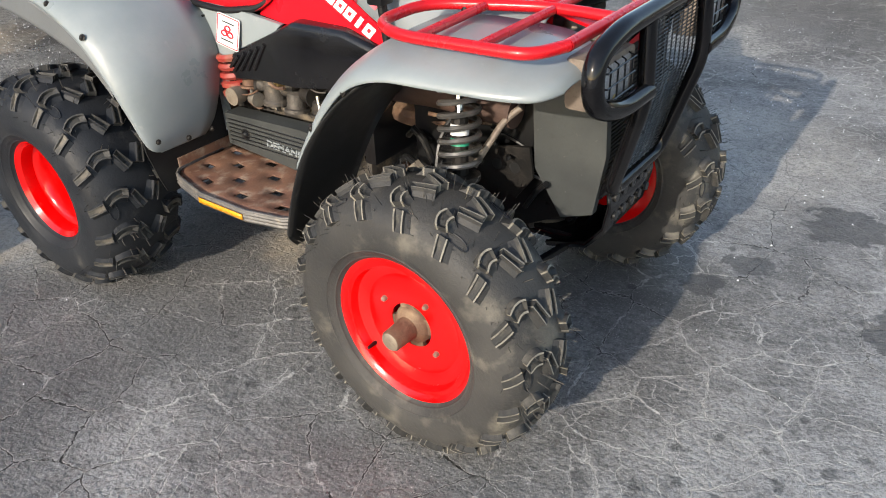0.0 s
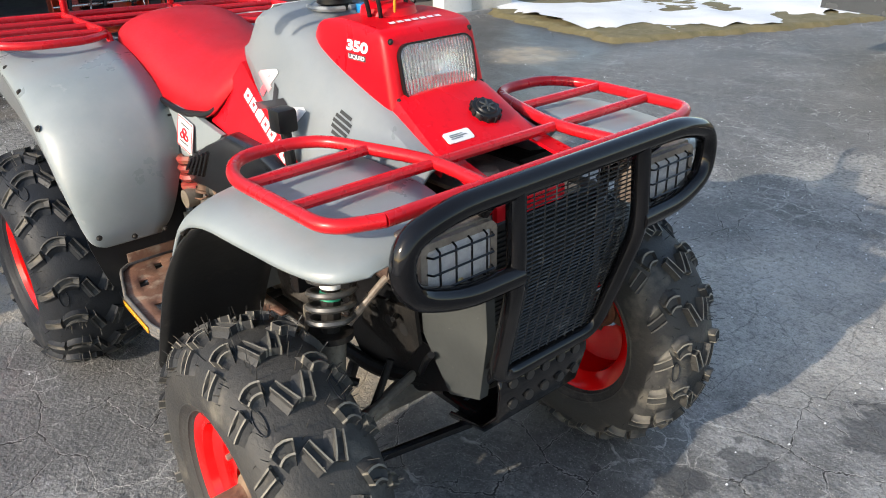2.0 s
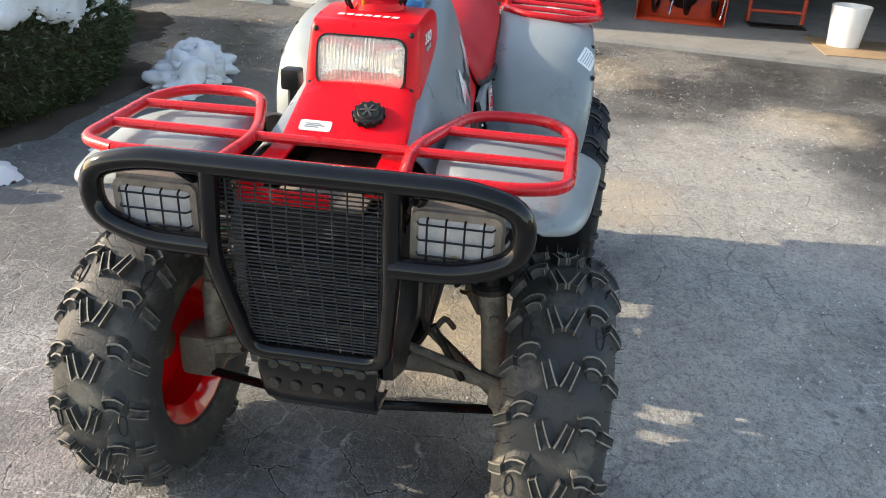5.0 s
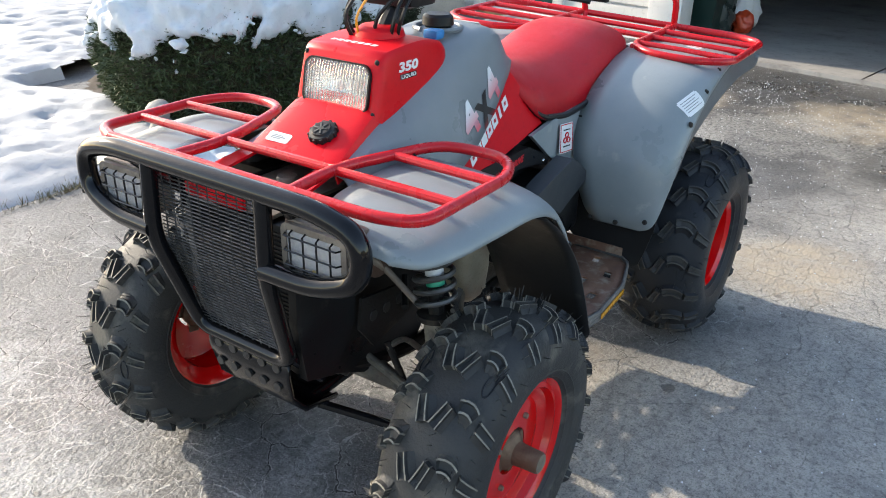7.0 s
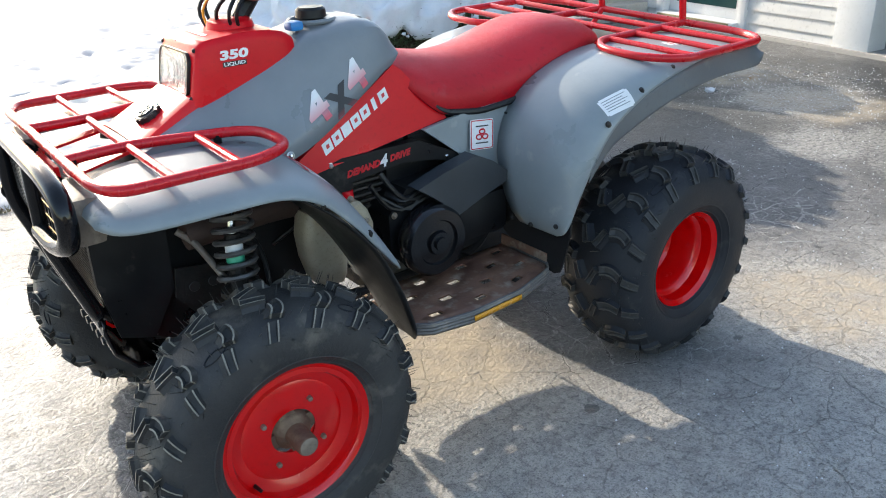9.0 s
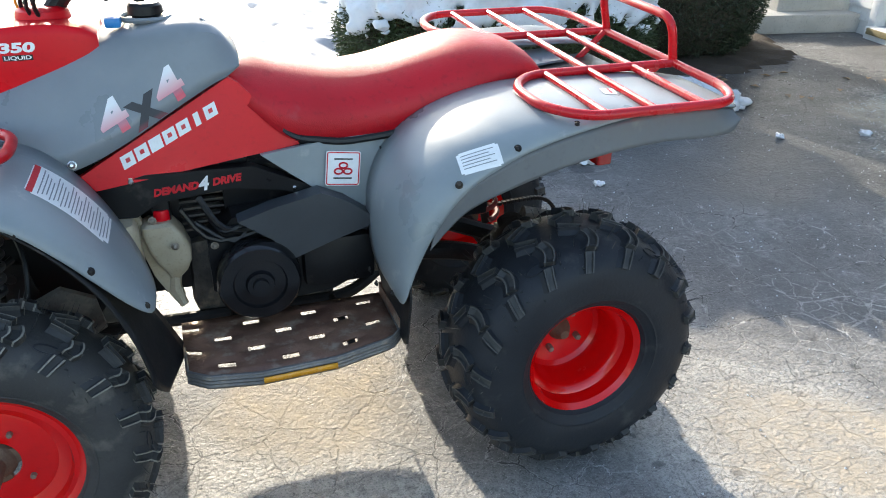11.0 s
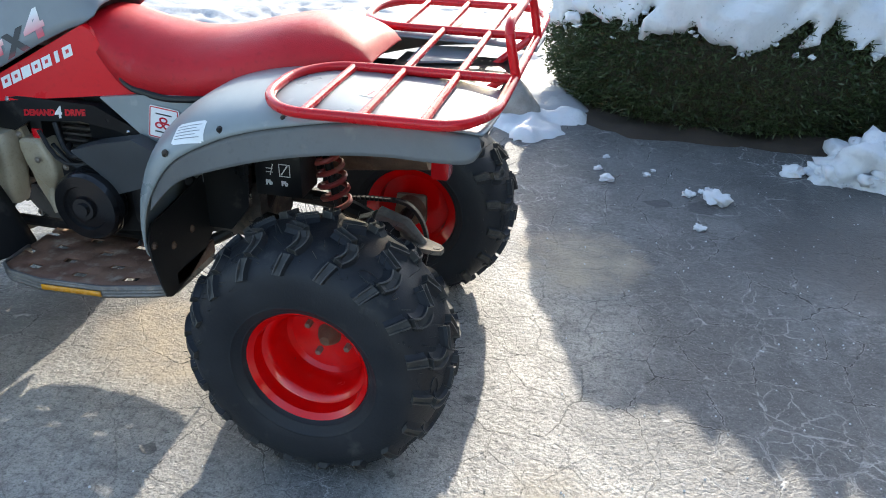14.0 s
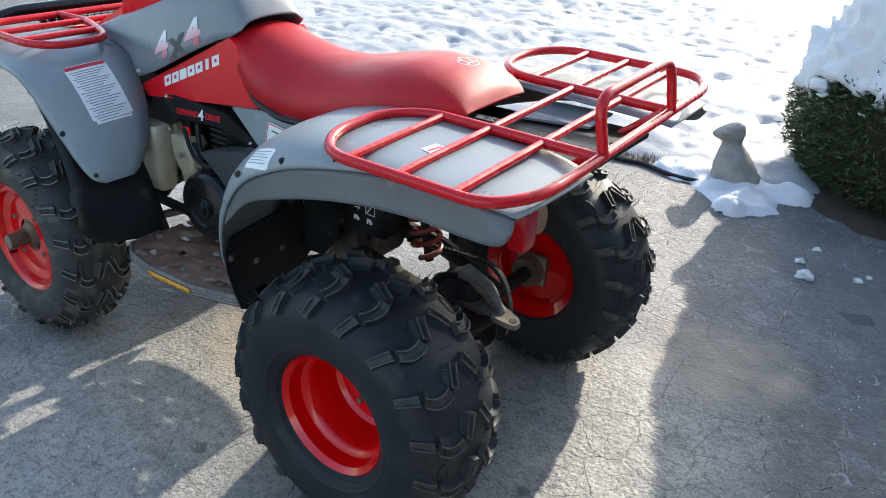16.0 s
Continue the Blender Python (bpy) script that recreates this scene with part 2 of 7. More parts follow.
    vm3 = nt.nodes.new("ShaderNodeVectorMath")
    vm3.operation = "MULTIPLY_ADD"
    lk(fray.outputs["Color"], vm3.inputs[0])
    vm3.inputs[1].default_value = (0.011, 0.011, 0.0)
    lk(vm2.outputs[0], vm3.inputs[2])
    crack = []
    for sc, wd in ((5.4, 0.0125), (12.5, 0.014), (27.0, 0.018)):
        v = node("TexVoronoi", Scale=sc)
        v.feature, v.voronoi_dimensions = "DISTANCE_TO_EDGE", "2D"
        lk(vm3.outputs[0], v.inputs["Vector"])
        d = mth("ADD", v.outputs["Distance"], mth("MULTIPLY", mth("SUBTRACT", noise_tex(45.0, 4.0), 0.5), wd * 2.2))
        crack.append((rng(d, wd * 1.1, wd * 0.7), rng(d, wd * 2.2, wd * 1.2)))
    keep = rng(noise_tex(2.1), 0.30, 0.38)
    keep2 = rng(noise_tex(2.6), 0.47, 0.53)
    keep3 = mth("MULTIPLY", rng(noise_tex(3.3), 0.53, 0.6), rng(noise_tex(14.0), 0.42, 0.5))
    broken = rng(noise_tex(20.0, 4.0), 0.34, 0.5)

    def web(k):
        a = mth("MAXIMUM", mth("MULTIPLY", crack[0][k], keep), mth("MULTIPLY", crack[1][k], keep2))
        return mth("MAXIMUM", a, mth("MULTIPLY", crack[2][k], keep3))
    rim_zone = rng(mth("ADD", noise_tex(1.3), mth("MULTIPLY", pale, 0.1)), 0.52, 0.62)
    # pale crack rims: dusty residue plus sunlit edges painted into the colour
    lit_rim = mth("MULTIPLY", mth("MULTIPLY", web(1), broken), rng(rim_zone, 0, 1, 0.6, 0.95))
    lit_rim = mth("MULTIPLY", lit_rim, mth("SUBTRACT", 1.0, mth("MULTIPLY", dusty, 0.8)))
    gap = mth("MULTIPLY", web(0), rng(noise_tex(9.0), 0.38, 0.46))
    gap = mth("MULTIPLY", gap, mth("SUBTRACT", 1.0, mth("MULTIPLY", rim_zone, 0.6)))
    col = mix(rng(noise_tex(34.0, 6.0, 0.7), 0.48, 0.64, 0, 0.4), col, (0.05, 0.049, 0.048))
    col = mix(lit_rim, col, (0.46, 0.45, 0.43))
    col = mix(mth("MULTIPLY", gap, mth("SUBTRACT", 0.95, mth("MULTIPLY", dusty, 0.6))), col, (0.014, 0.013, 0.012))
    # damp drips and dark splashes
    drip = node("TexVoronoi", Scale=9.0)
    drip.voronoi_dimensions = "2D"
    lk(vm.outputs[0], drip.inputs["Vector"])
    ragged = mth("ADD", drip.outputs["Distance"], mth("MULTIPLY", mth("SUBTRACT", noise_tex(26.0, 6.0, 0.7), 0.5), 0.55))
    spot = mth("MULTIPLY", rng(ragged, 0.14, 0.08), rng(noise_tex(1.1), 0.55, 0.61))
    spot = mth("MAXIMUM", spot, spots(DAMP, 14.0, 2.2, 1.0, 0.85))
    col = mix(mth("MULTIPLY", spot, 0.7), col, (0.05, 0.05, 0.052))
    # damp, darker ground towards the house
    soaked = mth("MULTIPLY", spots(WET, 1.3, 1.0, 1.05, 0.65), rng(noise_tex(4.0, 8.0, 0.7), 0.3, 0.55, 0.5, 1.0))
    col = mix(mth("MULTIPLY", soaked, 0.72), col, (0.03, 0.031, 0.033))
    # tan stains where puddles dried
    tan = mth("MULTIPLY", spots(STAINS, 3.5, 1.4, 1.1, 0.6), rng(noise_tex(9.0), 0.3, 0.6, 0.25, 0.85))
    col = mix(tan, col, (0.40, 0.335, 0.25))
    crusty = spots(SALT, 5.0, 1.6, 1.1, 0.4)
    grains = mth("ADD", noise_tex(48.0, 4.0, 0.8), mth("MULTIPLY", crusty, 0.16))
    col = mix(mth("MULTIPLY", rng(grains, 0.58, 0.68), mth("MULTIPLY", crusty, 0.6)), col, (0.46, 0.44, 0.40))
    lk(col, p.inputs["Base Color"])
    wet = rng(noise_tex(0.55, 3.0), 0.5, 0.66)
    rough = mth("SUBTRACT", rng(mid, 0.3, 0.7, 0.56, 0.72), mth("MULTIPLY", wet, 0.12))
    lk(mth("SUBTRACT", mth("ADD", rough, mth("MULTIPLY", tan, 0.2)), mth("MULTIPLY", soaked, 0.3)), p.inputs["Roughness"])
    p.inputs["Specular IOR Level"].default_value = 0.45
    h = mth("SUBTRACT", mth("ADD", mth("ADD", mth("MULTIPLY", grit, 0.22), mth("MULTIPLY", lump, 0.75)), mth("MULTIPLY", noise_tex(28.0), 0.7)), mth("MULTIPLY", gap, 2.0))
    bn = node("Bump", Strength=0.85, Distance=0.008)
    lk(h, bn.inputs["Height"])
    lk(bn.outputs[0], p.inputs["Normal"])
    return m


DAMP = [(0.975, 0.415, 0.055), (1.05, 0.58, 0.07), (1.25, 0.95, 0.13), (1.5, 0.45, 0.12), (0.81, 0.3, 0.02), (-1.62, -1.3, 0.06), (-1.45, -1.3, 0.05), (-0.2, 0.58, 0.02), (-3.3, -2.2, 0.6), (-4.0, -2.5, 0.6), (-3.8, -1.9, 0.4)]
BLEACH = [(0.2, -0.9, 0.5), (1.2, -1.2, 0.7), (1.35, -0.1, 0.8), (1.5, 0.8, 0.9), (0.8, 2.1, 0.9), (1.1, 1.3, 0.6), (0.0, 1.15, 0.7), (-0.6, 1.6, 0.8), (1.2, -0.7, 0.4), (-1.6, 1.3, 0.9), (-2.4, 1.6, 0.7)]
WET = [(-3.4, -1.5, 1.5), (-4.3, -0.4, 1.2), (-2.5, -1.3, 0.8), (-3.5, 0.9, 1.3), (-4.2, 2.2, 1.2), (-2.4, 2.6, 1.1), (-3.0, 3.6, 1.2)]
# where sunlit ground is painted paler for its glare
GLARE_DUST = [(0.15, 0.72, 0.62), (-0.35, 0.95, 0.5), (-1.15, 1.25, 0.75), (-1.9, 1.2, 0.8), (0.75, 1.35, 0.6), (-1.0, -0.2, 0.5), (-1.15, 0.55, 0.5), (-2.7, 1.0, 0.6)]
SALT = [(-0.25, 2.05, 0.45), (0.62, 1.55, 0.3), (-3.2, 0.3, 0.8), (-3.6, -0.8, 0.7), (-2.6, 1.6, 0.6), (-4.2, 1.2, 0.7), (-4.1, -1.7, 0.5), (0.3, 2.7, 0.5), (-2.9, -0.2, 0.5)]
STAINS = [(-1.28, 0.72, 0.3), (-1.1, 2.1, 0.25), (-2.75, 1.9, 0.4), (-2.5, 3.5, 0.35), (-3.7, 0.6, 0.5), (-3.6, -0.6, 0.45), (-0.05, 0.1, 0.3), (-1.15, -0.7, 0.25), (-3.9, -1.5, 0.4), (-0.35, 2.05, 0.18)]
ASPHALT = asphalt()
CONCRETE = mat("garage_concrete", (0.30, 0.29, 0.27), (0.22, 0.21, 0.2), 0.7, 1.5, bump=0.25, bscale=60, dirt=(0.14, 0.13, 0.12), dirt_amt=0.25, dirt_scale=3)
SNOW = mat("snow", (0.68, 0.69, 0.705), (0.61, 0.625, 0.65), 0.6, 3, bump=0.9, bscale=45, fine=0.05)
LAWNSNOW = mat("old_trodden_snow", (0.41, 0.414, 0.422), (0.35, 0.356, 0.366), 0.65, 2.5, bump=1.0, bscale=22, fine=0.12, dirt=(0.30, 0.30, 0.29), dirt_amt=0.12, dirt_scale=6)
MULCH = mat("dark_mulch", (0.035, 0.024, 0.018), (0.06, 0.045, 0.03), 0.9, 25, bump=1.0, bscale=60)
GRASS = mat("dead_grass", (0.17, 0.14, 0.07), (0.12, 0.105, 0.05), 0.85, 8, bump=1.0, bscale=60, dirt=(0.22, 0.18, 0.1), dirt_amt=0.3)
LEAF = mat("evergreen_leaf", (0.035, 0.058, 0.019), (0.066, 0.088, 0.032), 0.45, 3, fine=0.4)
LEAFD = mat("dark_yew_leaf", (0.022, 0.036, 0.015), (0.040, 0.055, 0.024), 0.5, 3, fine=0.4)
CORE_SHADE = mat("bush_shade", (0.03, 0.024, 0.014), (0.045, 0.036, 0.02), 0.9, 6)
SIDING = mat("white_siding", (0.62, 0.61, 0.58), (0.56, 0.55, 0.52), 0.5, 2, bump=0.08)
TRIM = mat("white_trim_paint", (0.70, 0.70, 0.69), (0.64, 0.64, 0.62), 0.4, 3, fine=0.08)
SILL = mat("dull_brass_sill", (0.26, 0.21, 0.11), (0.2, 0.165, 0.09), 0.5, 8, metal=0.3)
STONE = mat("grey_stone_step", (0.5, 0.48, 0.44), (0.42, 0.4, 0.36), 0.7, 4, bump=0.3, bscale=50)
STATUEM = mat("weathered_concrete_statue", (0.36, 0.34, 0.31), (0.24, 0.225, 0.20), 0.85, 14, bump=0.6, bscale=70)
# dark base colour carries the dimness inside the garage
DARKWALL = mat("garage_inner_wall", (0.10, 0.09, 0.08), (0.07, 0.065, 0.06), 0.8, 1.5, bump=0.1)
CARDBOARD = mat("cardboard", (0.36, 0.25, 0.15), (0.3, 0.2, 0.12), 0.8, 5)
GREENBIN = mat("dark_green_plastic", (0.012, 0.035, 0.03), (0.016, 0.045, 0.038), 0.45, 5)
BAG = mat("grey_bag_plastic", (0.03, 0.042, 0.04), (0.06, 0.075, 0.07), 0.3, 9, bump=0.8, bscale=25)
ORANGE = mat("orange_paint", (0.62, 0.07, 0.02), (0.5, 0.05, 0.02), 0.35, 8, dirt=(0.2, 0.06, 0.04), dirt_amt=0.2)
ALLOY = mat("alloy_wheel", (0.66, 0.66, 0.67), (0.55, 0.55, 0.57), 0.35, 12, metal=0.3)
CARPAINT = mat("dark_car_paint", (0.05, 0.055, 0.06), (0.06, 0.065, 0.07), 0.25, 3, coat=0.6)


# ---- building helpers ----
def mesh_of(name, bm, smooth=35):
    me = bpy.data.meshes.new(name)
    bmesh.ops.recalc_face_normals(bm, faces=bm.faces[:])
    bm.to_mesh(me)
    bm.free()
    if smooth:
        me.polygons.foreach_set("use_smooth", [True] * len(me.polygons))
        me.set_sharp_from_angle(angle=radians(smooth))
    return me


def part(name, bm, material, parent=None, label="", smooth=35, thick=0.0):
    ob = new(name, mesh_of(name, bm, smooth))
    for m in material if isinstance(material, (list, tuple)) else [material]:
        ob.data.materials.append(m)
    if parent:
        ob.parent = parent
    if label:
        ob["label"] = label
    if thick:
        s = ob.modifiers.new("shell", "SOLIDIFY")
        s.thickness, s.offset = thick, 0
    return ob


def thing(name, label, category, group="", at=(0, 0, 0)):
    e = new(name)
    e.empty_display_size = 0.1
    e.location = at
    return tagged(e, label, category, group)


def fillet(pts, r, n=5, closed=False):
    """A polyline with its corners rounded."""
    pts = [Vector(p) for p in pts]
    out = []
    k = len(pts)
    for i, p in enumerate(pts):
        if not closed and i in (0, k - 1):
            out.append(p)
            continue
        a, b = pts[i - 1] - p, pts[(i + 1) % k] - p
        d = min(r, a.length * 0.48, b.length * 0.48)
        p0, p1 = p + a.normalized() * d, p + b.normalized() * d
        for j in range(n + 1):
            t = j / n
            out.append(p0 * (1 - t) ** 2 + p * 2 * t * (1 - t) + p1 * t ** 2)
    return out


def sweep(bm, pts, r, seg=10, closed=False, squash=1.0):
    """A tube along a polyline; r may be a list."""
    pts = [Vector(p) for p in pts]
    n = len(pts)
    rs = r if isinstance(r, (list, tuple)) else [r] * n
    t0 = (pts[1] - pts[0]).normalized()
    up = Vector((0, 0, 1)) if abs(t0.z) < 0.9 else Vector((1, 0, 0))
    u = t0.cross(up).normalized()
    rings = []
    for i, p in enumerate(pts):
        a = pts[i - 1] if (i or closed) else p
        b = pts[(i + 1) % n] if (i < n - 1 or closed) else p
        t = (b - a).normalized()
        u = (u - t * u.dot(t)).normalized()
        v = t.cross(u)
        rings.append([bm.verts.new(p + (u * math.cos(q) + v * math.sin(q) * squash) * rs[i]) for q in (2 * math.pi * j / seg for j in range(seg))])
    for i in range(n if closed else n - 1):
        a, b = rings[i], rings[(i + 1) % n]
        for j in range(seg):
            bm.faces.new((a[j], a[(j + 1) % seg], b[(j + 1) % seg], b[j]))
    if not closed:
        bm.faces.new(rings[0][::-1])
        bm.faces.new(rings[-1])
    return bm


def tube(pts, r, round_r=0.0, seg=10, closed=False):
    bm = bmesh.new()
    return sweep(bm, fillet(pts, round_r, 5, closed) if round_r else pts, r, seg, closed)


def rbox(bm, lo, hi, bevel=0.004, m=None, seg=2):
    """A box with rounded edges, from corner to corner, turned by m."""
    lo, hi = Vector(lo), Vector(hi)
    g = bmesh.ops.create_cube(bm, size=1.0)
    for v in g["verts"]:
        v.co = Vector([(lo[i] + hi[i]) / 2 + v.co[i] * (hi[i] - lo[i]) for i in range(3)])
    if bevel:
        es = list({e for v in g["verts"] for e in v.link_edges})
        res = bmesh.ops.bevel(bm, geom=es, offset=bevel, segments=seg, affect="EDGES", profile=0.6)
        vs = set(res["verts"]) | {v for v in g["verts"] if v.is_valid}
    else:
        vs = g["verts"]
    if m is not None:
        bmesh.ops.transform(bm, matrix=m, verts=list(vs))
    return bm


def box(lo, hi, bevel=0.004, m=None):
    return rbox(bmesh.new(), lo, hi, bevel, m)


def lathe(bm, prof, n=48, m=None, closed=False, caps=True):
    """Turns a profile of (radius, along) about the local Y axis."""
    rows = []
    for j in range(n):
        q = 2 * math.pi * j / n
        row = []
        for r, y in prof:
            v = Vector((r * math.cos(q), y, r * math.sin(q)))
            row.append(bm.verts.new(m @ v if m is not None else v))
        rows.append(row)
    k = len(prof)
    for j in range(n):
        a, b = rows[j], rows[(j + 1) % n]
        for i in range(k if closed else k - 1):
            bm.faces.new((a[i], a[(i + 1) % k], b[(i + 1) % k], b[i]))
    if not closed and caps:
        for i in (0, k - 1):
            if prof[i][0] > 1e-5:
                bm.faces.new([r[i] for r in rows])
    bmesh.ops.remove_doubles(bm, verts=bm.verts[:], dist=1e-6)
    return bm


def rod(bm, a, b, r, seg=12, r2=None):
    return sweep(bm, [a, b], [r, r if r2 is None else r2], seg)


def spline(rows, n):
    """Passes a smooth curve through rows of numbers and returns n+1 rows along it."""
    rows = np.array(rows, float)
    k = len(rows)
    out = []
    for t in np.linspace(0, k - 1, n + 1):
        i = min(int(t), k - 2)
        f = t - i
        p0, p1, p2, p3 = rows[max(i - 1, 0)], rows[i], rows[i + 1], rows[min(i + 2, k - 1)]
        out.append(0.5 * (2 * p1 + (p2 - p0) * f + (2 * p0 - 5 * p1 + 4 * p2 - p3) * f * f + (3 * p1 - p0 - 3 * p2 + p3) * f ** 3))
    return out


def skin(rows, close_u=False, caps=False):
    """A sheet through rows of points."""
    bm = bmesh.new()
    vs = [[bm.verts.new(p) for p in r] for r in rows]
    for a, b in zip(vs, vs[1:]):
        for j in range(len(a) if close_u else len(a) - 1):
            k = (j + 1) % len(a)
            bm.faces.new((a[j], a[k], b[k], b[j]))
    if caps:
        bm.faces.new(vs[0][::-1])
        bm.faces.new(vs[-1])
    return bm


def slab(pts, normal, depth):
    """A flat plate of an outline, with thickness."""
    bm = bmesh.new()
    n = Vector(normal).normalized() * depth
    a = [bm.verts.new(Vector(p)) for p in pts]
    b = [bm.verts.new(Vector(p) + n) for p in pts]
    bm.faces.new(a[::-1])
    bm.faces.new(b)
    for i in range(len(a)):
        k = (i + 1) % len(a)
        bm.faces.new((a[i], a[k], b[k], b[i]))
    return bm


def lettering(name, text, size, m, material, parent, depth=0.0008, shear=0.0, label="", bold=0.0012, wide=1.0):
    cu = bpy.data.curves.new(name, "FONT")
    cu.body, cu.size, cu.extrude, cu.shear = text, size, depth, shear
    cu.offset = bold
    cu.align_x, cu.align_y = "CENTER", "CENTER"
    cu.resolution_u = 3
    tmp = new(name, cu)
    bpy.context.view_layer.update()
    me = bpy.data.meshes.new_from_object(tmp.evaluated_get(bpy.context.evaluated_depsgraph_get()))
    bpy.data.objects.remove(tmp)
    me.transform(m @ Matrix.Diagonal((wide, 1, 1, 1)))
    ob = new(name, me)
    me.materials.clear()
    me.materials.append(material)
    ob.parent = parent
    if label:
        ob["label"] = label
    return ob


def facing(origin, right, up):
    """The pose of a flat sign: its right and up directions."""
    x = Vector(right).normalized()
    z = x.cross(Vector(up)).normalized()
    y = z.cross(x)
    return Matrix.Translation(origin) @ Matrix((x, y, z)).transposed().to_4x4()


def plates(m, rects, depth=0.0006):
    """Flat bars on a sign, each (x0, y0, x1, y1[, lean])."""
    bm = bmesh.new()
    for x0, y0, x1, y1, *s in rects:
        sh = s[0] if s else 0.0
        q = [(x0 + sh * y0, y0), (x1 + sh * y0, y0), (x1 + sh * y1, y1), (x0 + sh * y1, y1)]
        a = [bm.verts.new(m @ Vector((x, y, 0))) for x, y in q]
        b = [bm.verts.new(m @ Vector((x, y, depth))) for x, y in q]
        bm.faces.new(b)
        for i in range(4):
            bm.faces.new((a[i], a[(i + 1) % 4], b[(i + 1) % 4], b[i]))
    return bm


# ---- ground ----
def sheet(name, xs, ys, zf, material, keep=None, soften=0):
    bm = bmesh.new()
    vs = [[bm.verts.new((x, y, zf(x, y))) for x in xs] for y in ys]
    for j in range(len(ys) - 1):
        for i in range(len(xs) - 1):
            if keep is None or keep((xs[i] + xs[i + 1]) / 2, (ys[j] + ys[j + 1]) / 2):
                bm.faces.new((vs[j][i], vs[j][i + 1], vs[j + 1][i + 1], vs[j + 1][i]))
    bmesh.ops.delete(bm, geom=[v for v in bm.verts if not v.link_faces], context="VERTS")
    for _ in range(soften):
        bmesh.ops.smooth_vert(bm, verts=bm.verts[:], factor=0.5, use_axis_x=True, use_axis_y=True, use_axis_z=True)
    return part(name, bm, material, smooth=60)


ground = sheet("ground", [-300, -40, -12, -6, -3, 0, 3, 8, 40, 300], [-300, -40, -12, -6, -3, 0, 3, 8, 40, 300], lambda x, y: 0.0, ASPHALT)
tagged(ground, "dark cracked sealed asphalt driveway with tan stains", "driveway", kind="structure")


def nz(x, y, s, seed=0.0):
    return noise.noise((x * s, y * s, seed))


def lawn_edge(x):
    return -2.27 + 0.05 * nz(x, 0, 1.3, 3) + 0.03 * nz(x, 0, 6, 5) - 0.06 * max(0, x)


def lawn_z(x, y):
    d = lawn_edge(x) - y
    base = 0.07 * min(1, max(0, d) / 0.25) ** 0.6 + 0.02 * min(max(0, d), 4)
    rough = 0.035 * nz(x, y, 1.6, 1) + 0.02 * nz(x, y, 4.5, 2)
    dent = max(0.0, nz(x, y, 10, 9) - 0.16) * 0.07 + max(0.0, nz(x, y, 17, 4) - 0.15) * 0.04 + 0.008 * abs(nz(x, y, 23, 6))
    side = min(1.0, max(0.0, (x + 1.12 + 0.1 * math.sin(y * 5)) / 0.2)) if y > -4.2 else 1.0
    calm = min(1.0, max(0.0, (4.1 - x) / 0.5)) * min(1.0, max(0.0, (x + 6.6) / 0.4)) * min(1.0, max(0.0, (y + 9.2) / 0.5))
    return -0.01 + (base + (rough * min(1, d * 3) - dent * min(1, d * 4)) * calm) * side if d > 0 else -0.02


fine_x = list(np.arange(-6.5, 4.0, 0.04))
fine_y = list(-np.arange(2.12, 6.5, 0.04)) + list(-np.arange(6.55, 9.0, 0.08))
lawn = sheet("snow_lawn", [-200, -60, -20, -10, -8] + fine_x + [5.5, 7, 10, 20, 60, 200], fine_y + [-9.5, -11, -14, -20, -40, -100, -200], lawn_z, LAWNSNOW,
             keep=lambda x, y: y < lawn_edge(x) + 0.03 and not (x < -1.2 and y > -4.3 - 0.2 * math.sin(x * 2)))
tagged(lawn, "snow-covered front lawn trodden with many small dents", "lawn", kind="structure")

def under_bush(x, y):
    return min(((x - a) / r) ** 2 + ((y - b) / r) ** 2 for a, b, r in ((-1.83, -3.0, 1.08), (-3.55, -3.75, 1.05), (-2.7, -3.6, 1.0))) + 0.25 * nz(x, y, 2, 6) < 1


bed = sheet("mulch_bed", list(np.arange(-6.4, -0.62, 0.07)), list(-np.arange(2.06, 4.6, 0.07)),
            lambda x, y: 0.02 + 0.03 * nz(x, y, 5, 1) + 0.02 * nz(x, y, 14, 2) if -4.5 < y < -2.12 - 0.05 * nz(x, 0, 3) and under_bush(x, y) else -0.02, MULCH)
tagged(bed, "dark damp mulch bed under the bushes", "flower bed", kind="structure")

BED2 = [(-4.3, 4.62), (-3.75, 4.46), (-3.0, 4.36), (-2.15, 4.24), (-1.85, 4.9), (-1.5, 5.85), (0.2, 9.5), (2, 14)]


def side_edge(x, y):
    """How far a place lies inside the side lawn."""
    best = 9.0
    for (x0, y0), (x1, y1) in zip(BED2, BED2[1:]):
        dx, dy = x1 - x0, y1 - y0
        best = min(best, (dx * (y - y0) - dy * (x - x0)) / math.hypot(dx, dy))
    return best + 0.05 * nz(x, y, 4, 2)


side_xs, side_ys = list(np.arange(-9, 0.4, 0.07)) + [2], list(np.arange(4.1, 9.0, 0.07)) + [10, 12, 15]
grass_bed = sheet("side_lawn", side_xs, side_ys, lambda x, y: 0.035 + 0.02 * nz(x, y, 9, 1) if side_edge(x, y) > 0.02 else -0.03, GRASS, keep=lambda x, y: side_edge(x, y) > -0.06)
tagged(grass_bed, "patchy dead grass beside the driveway", "lawn", kind="structure")
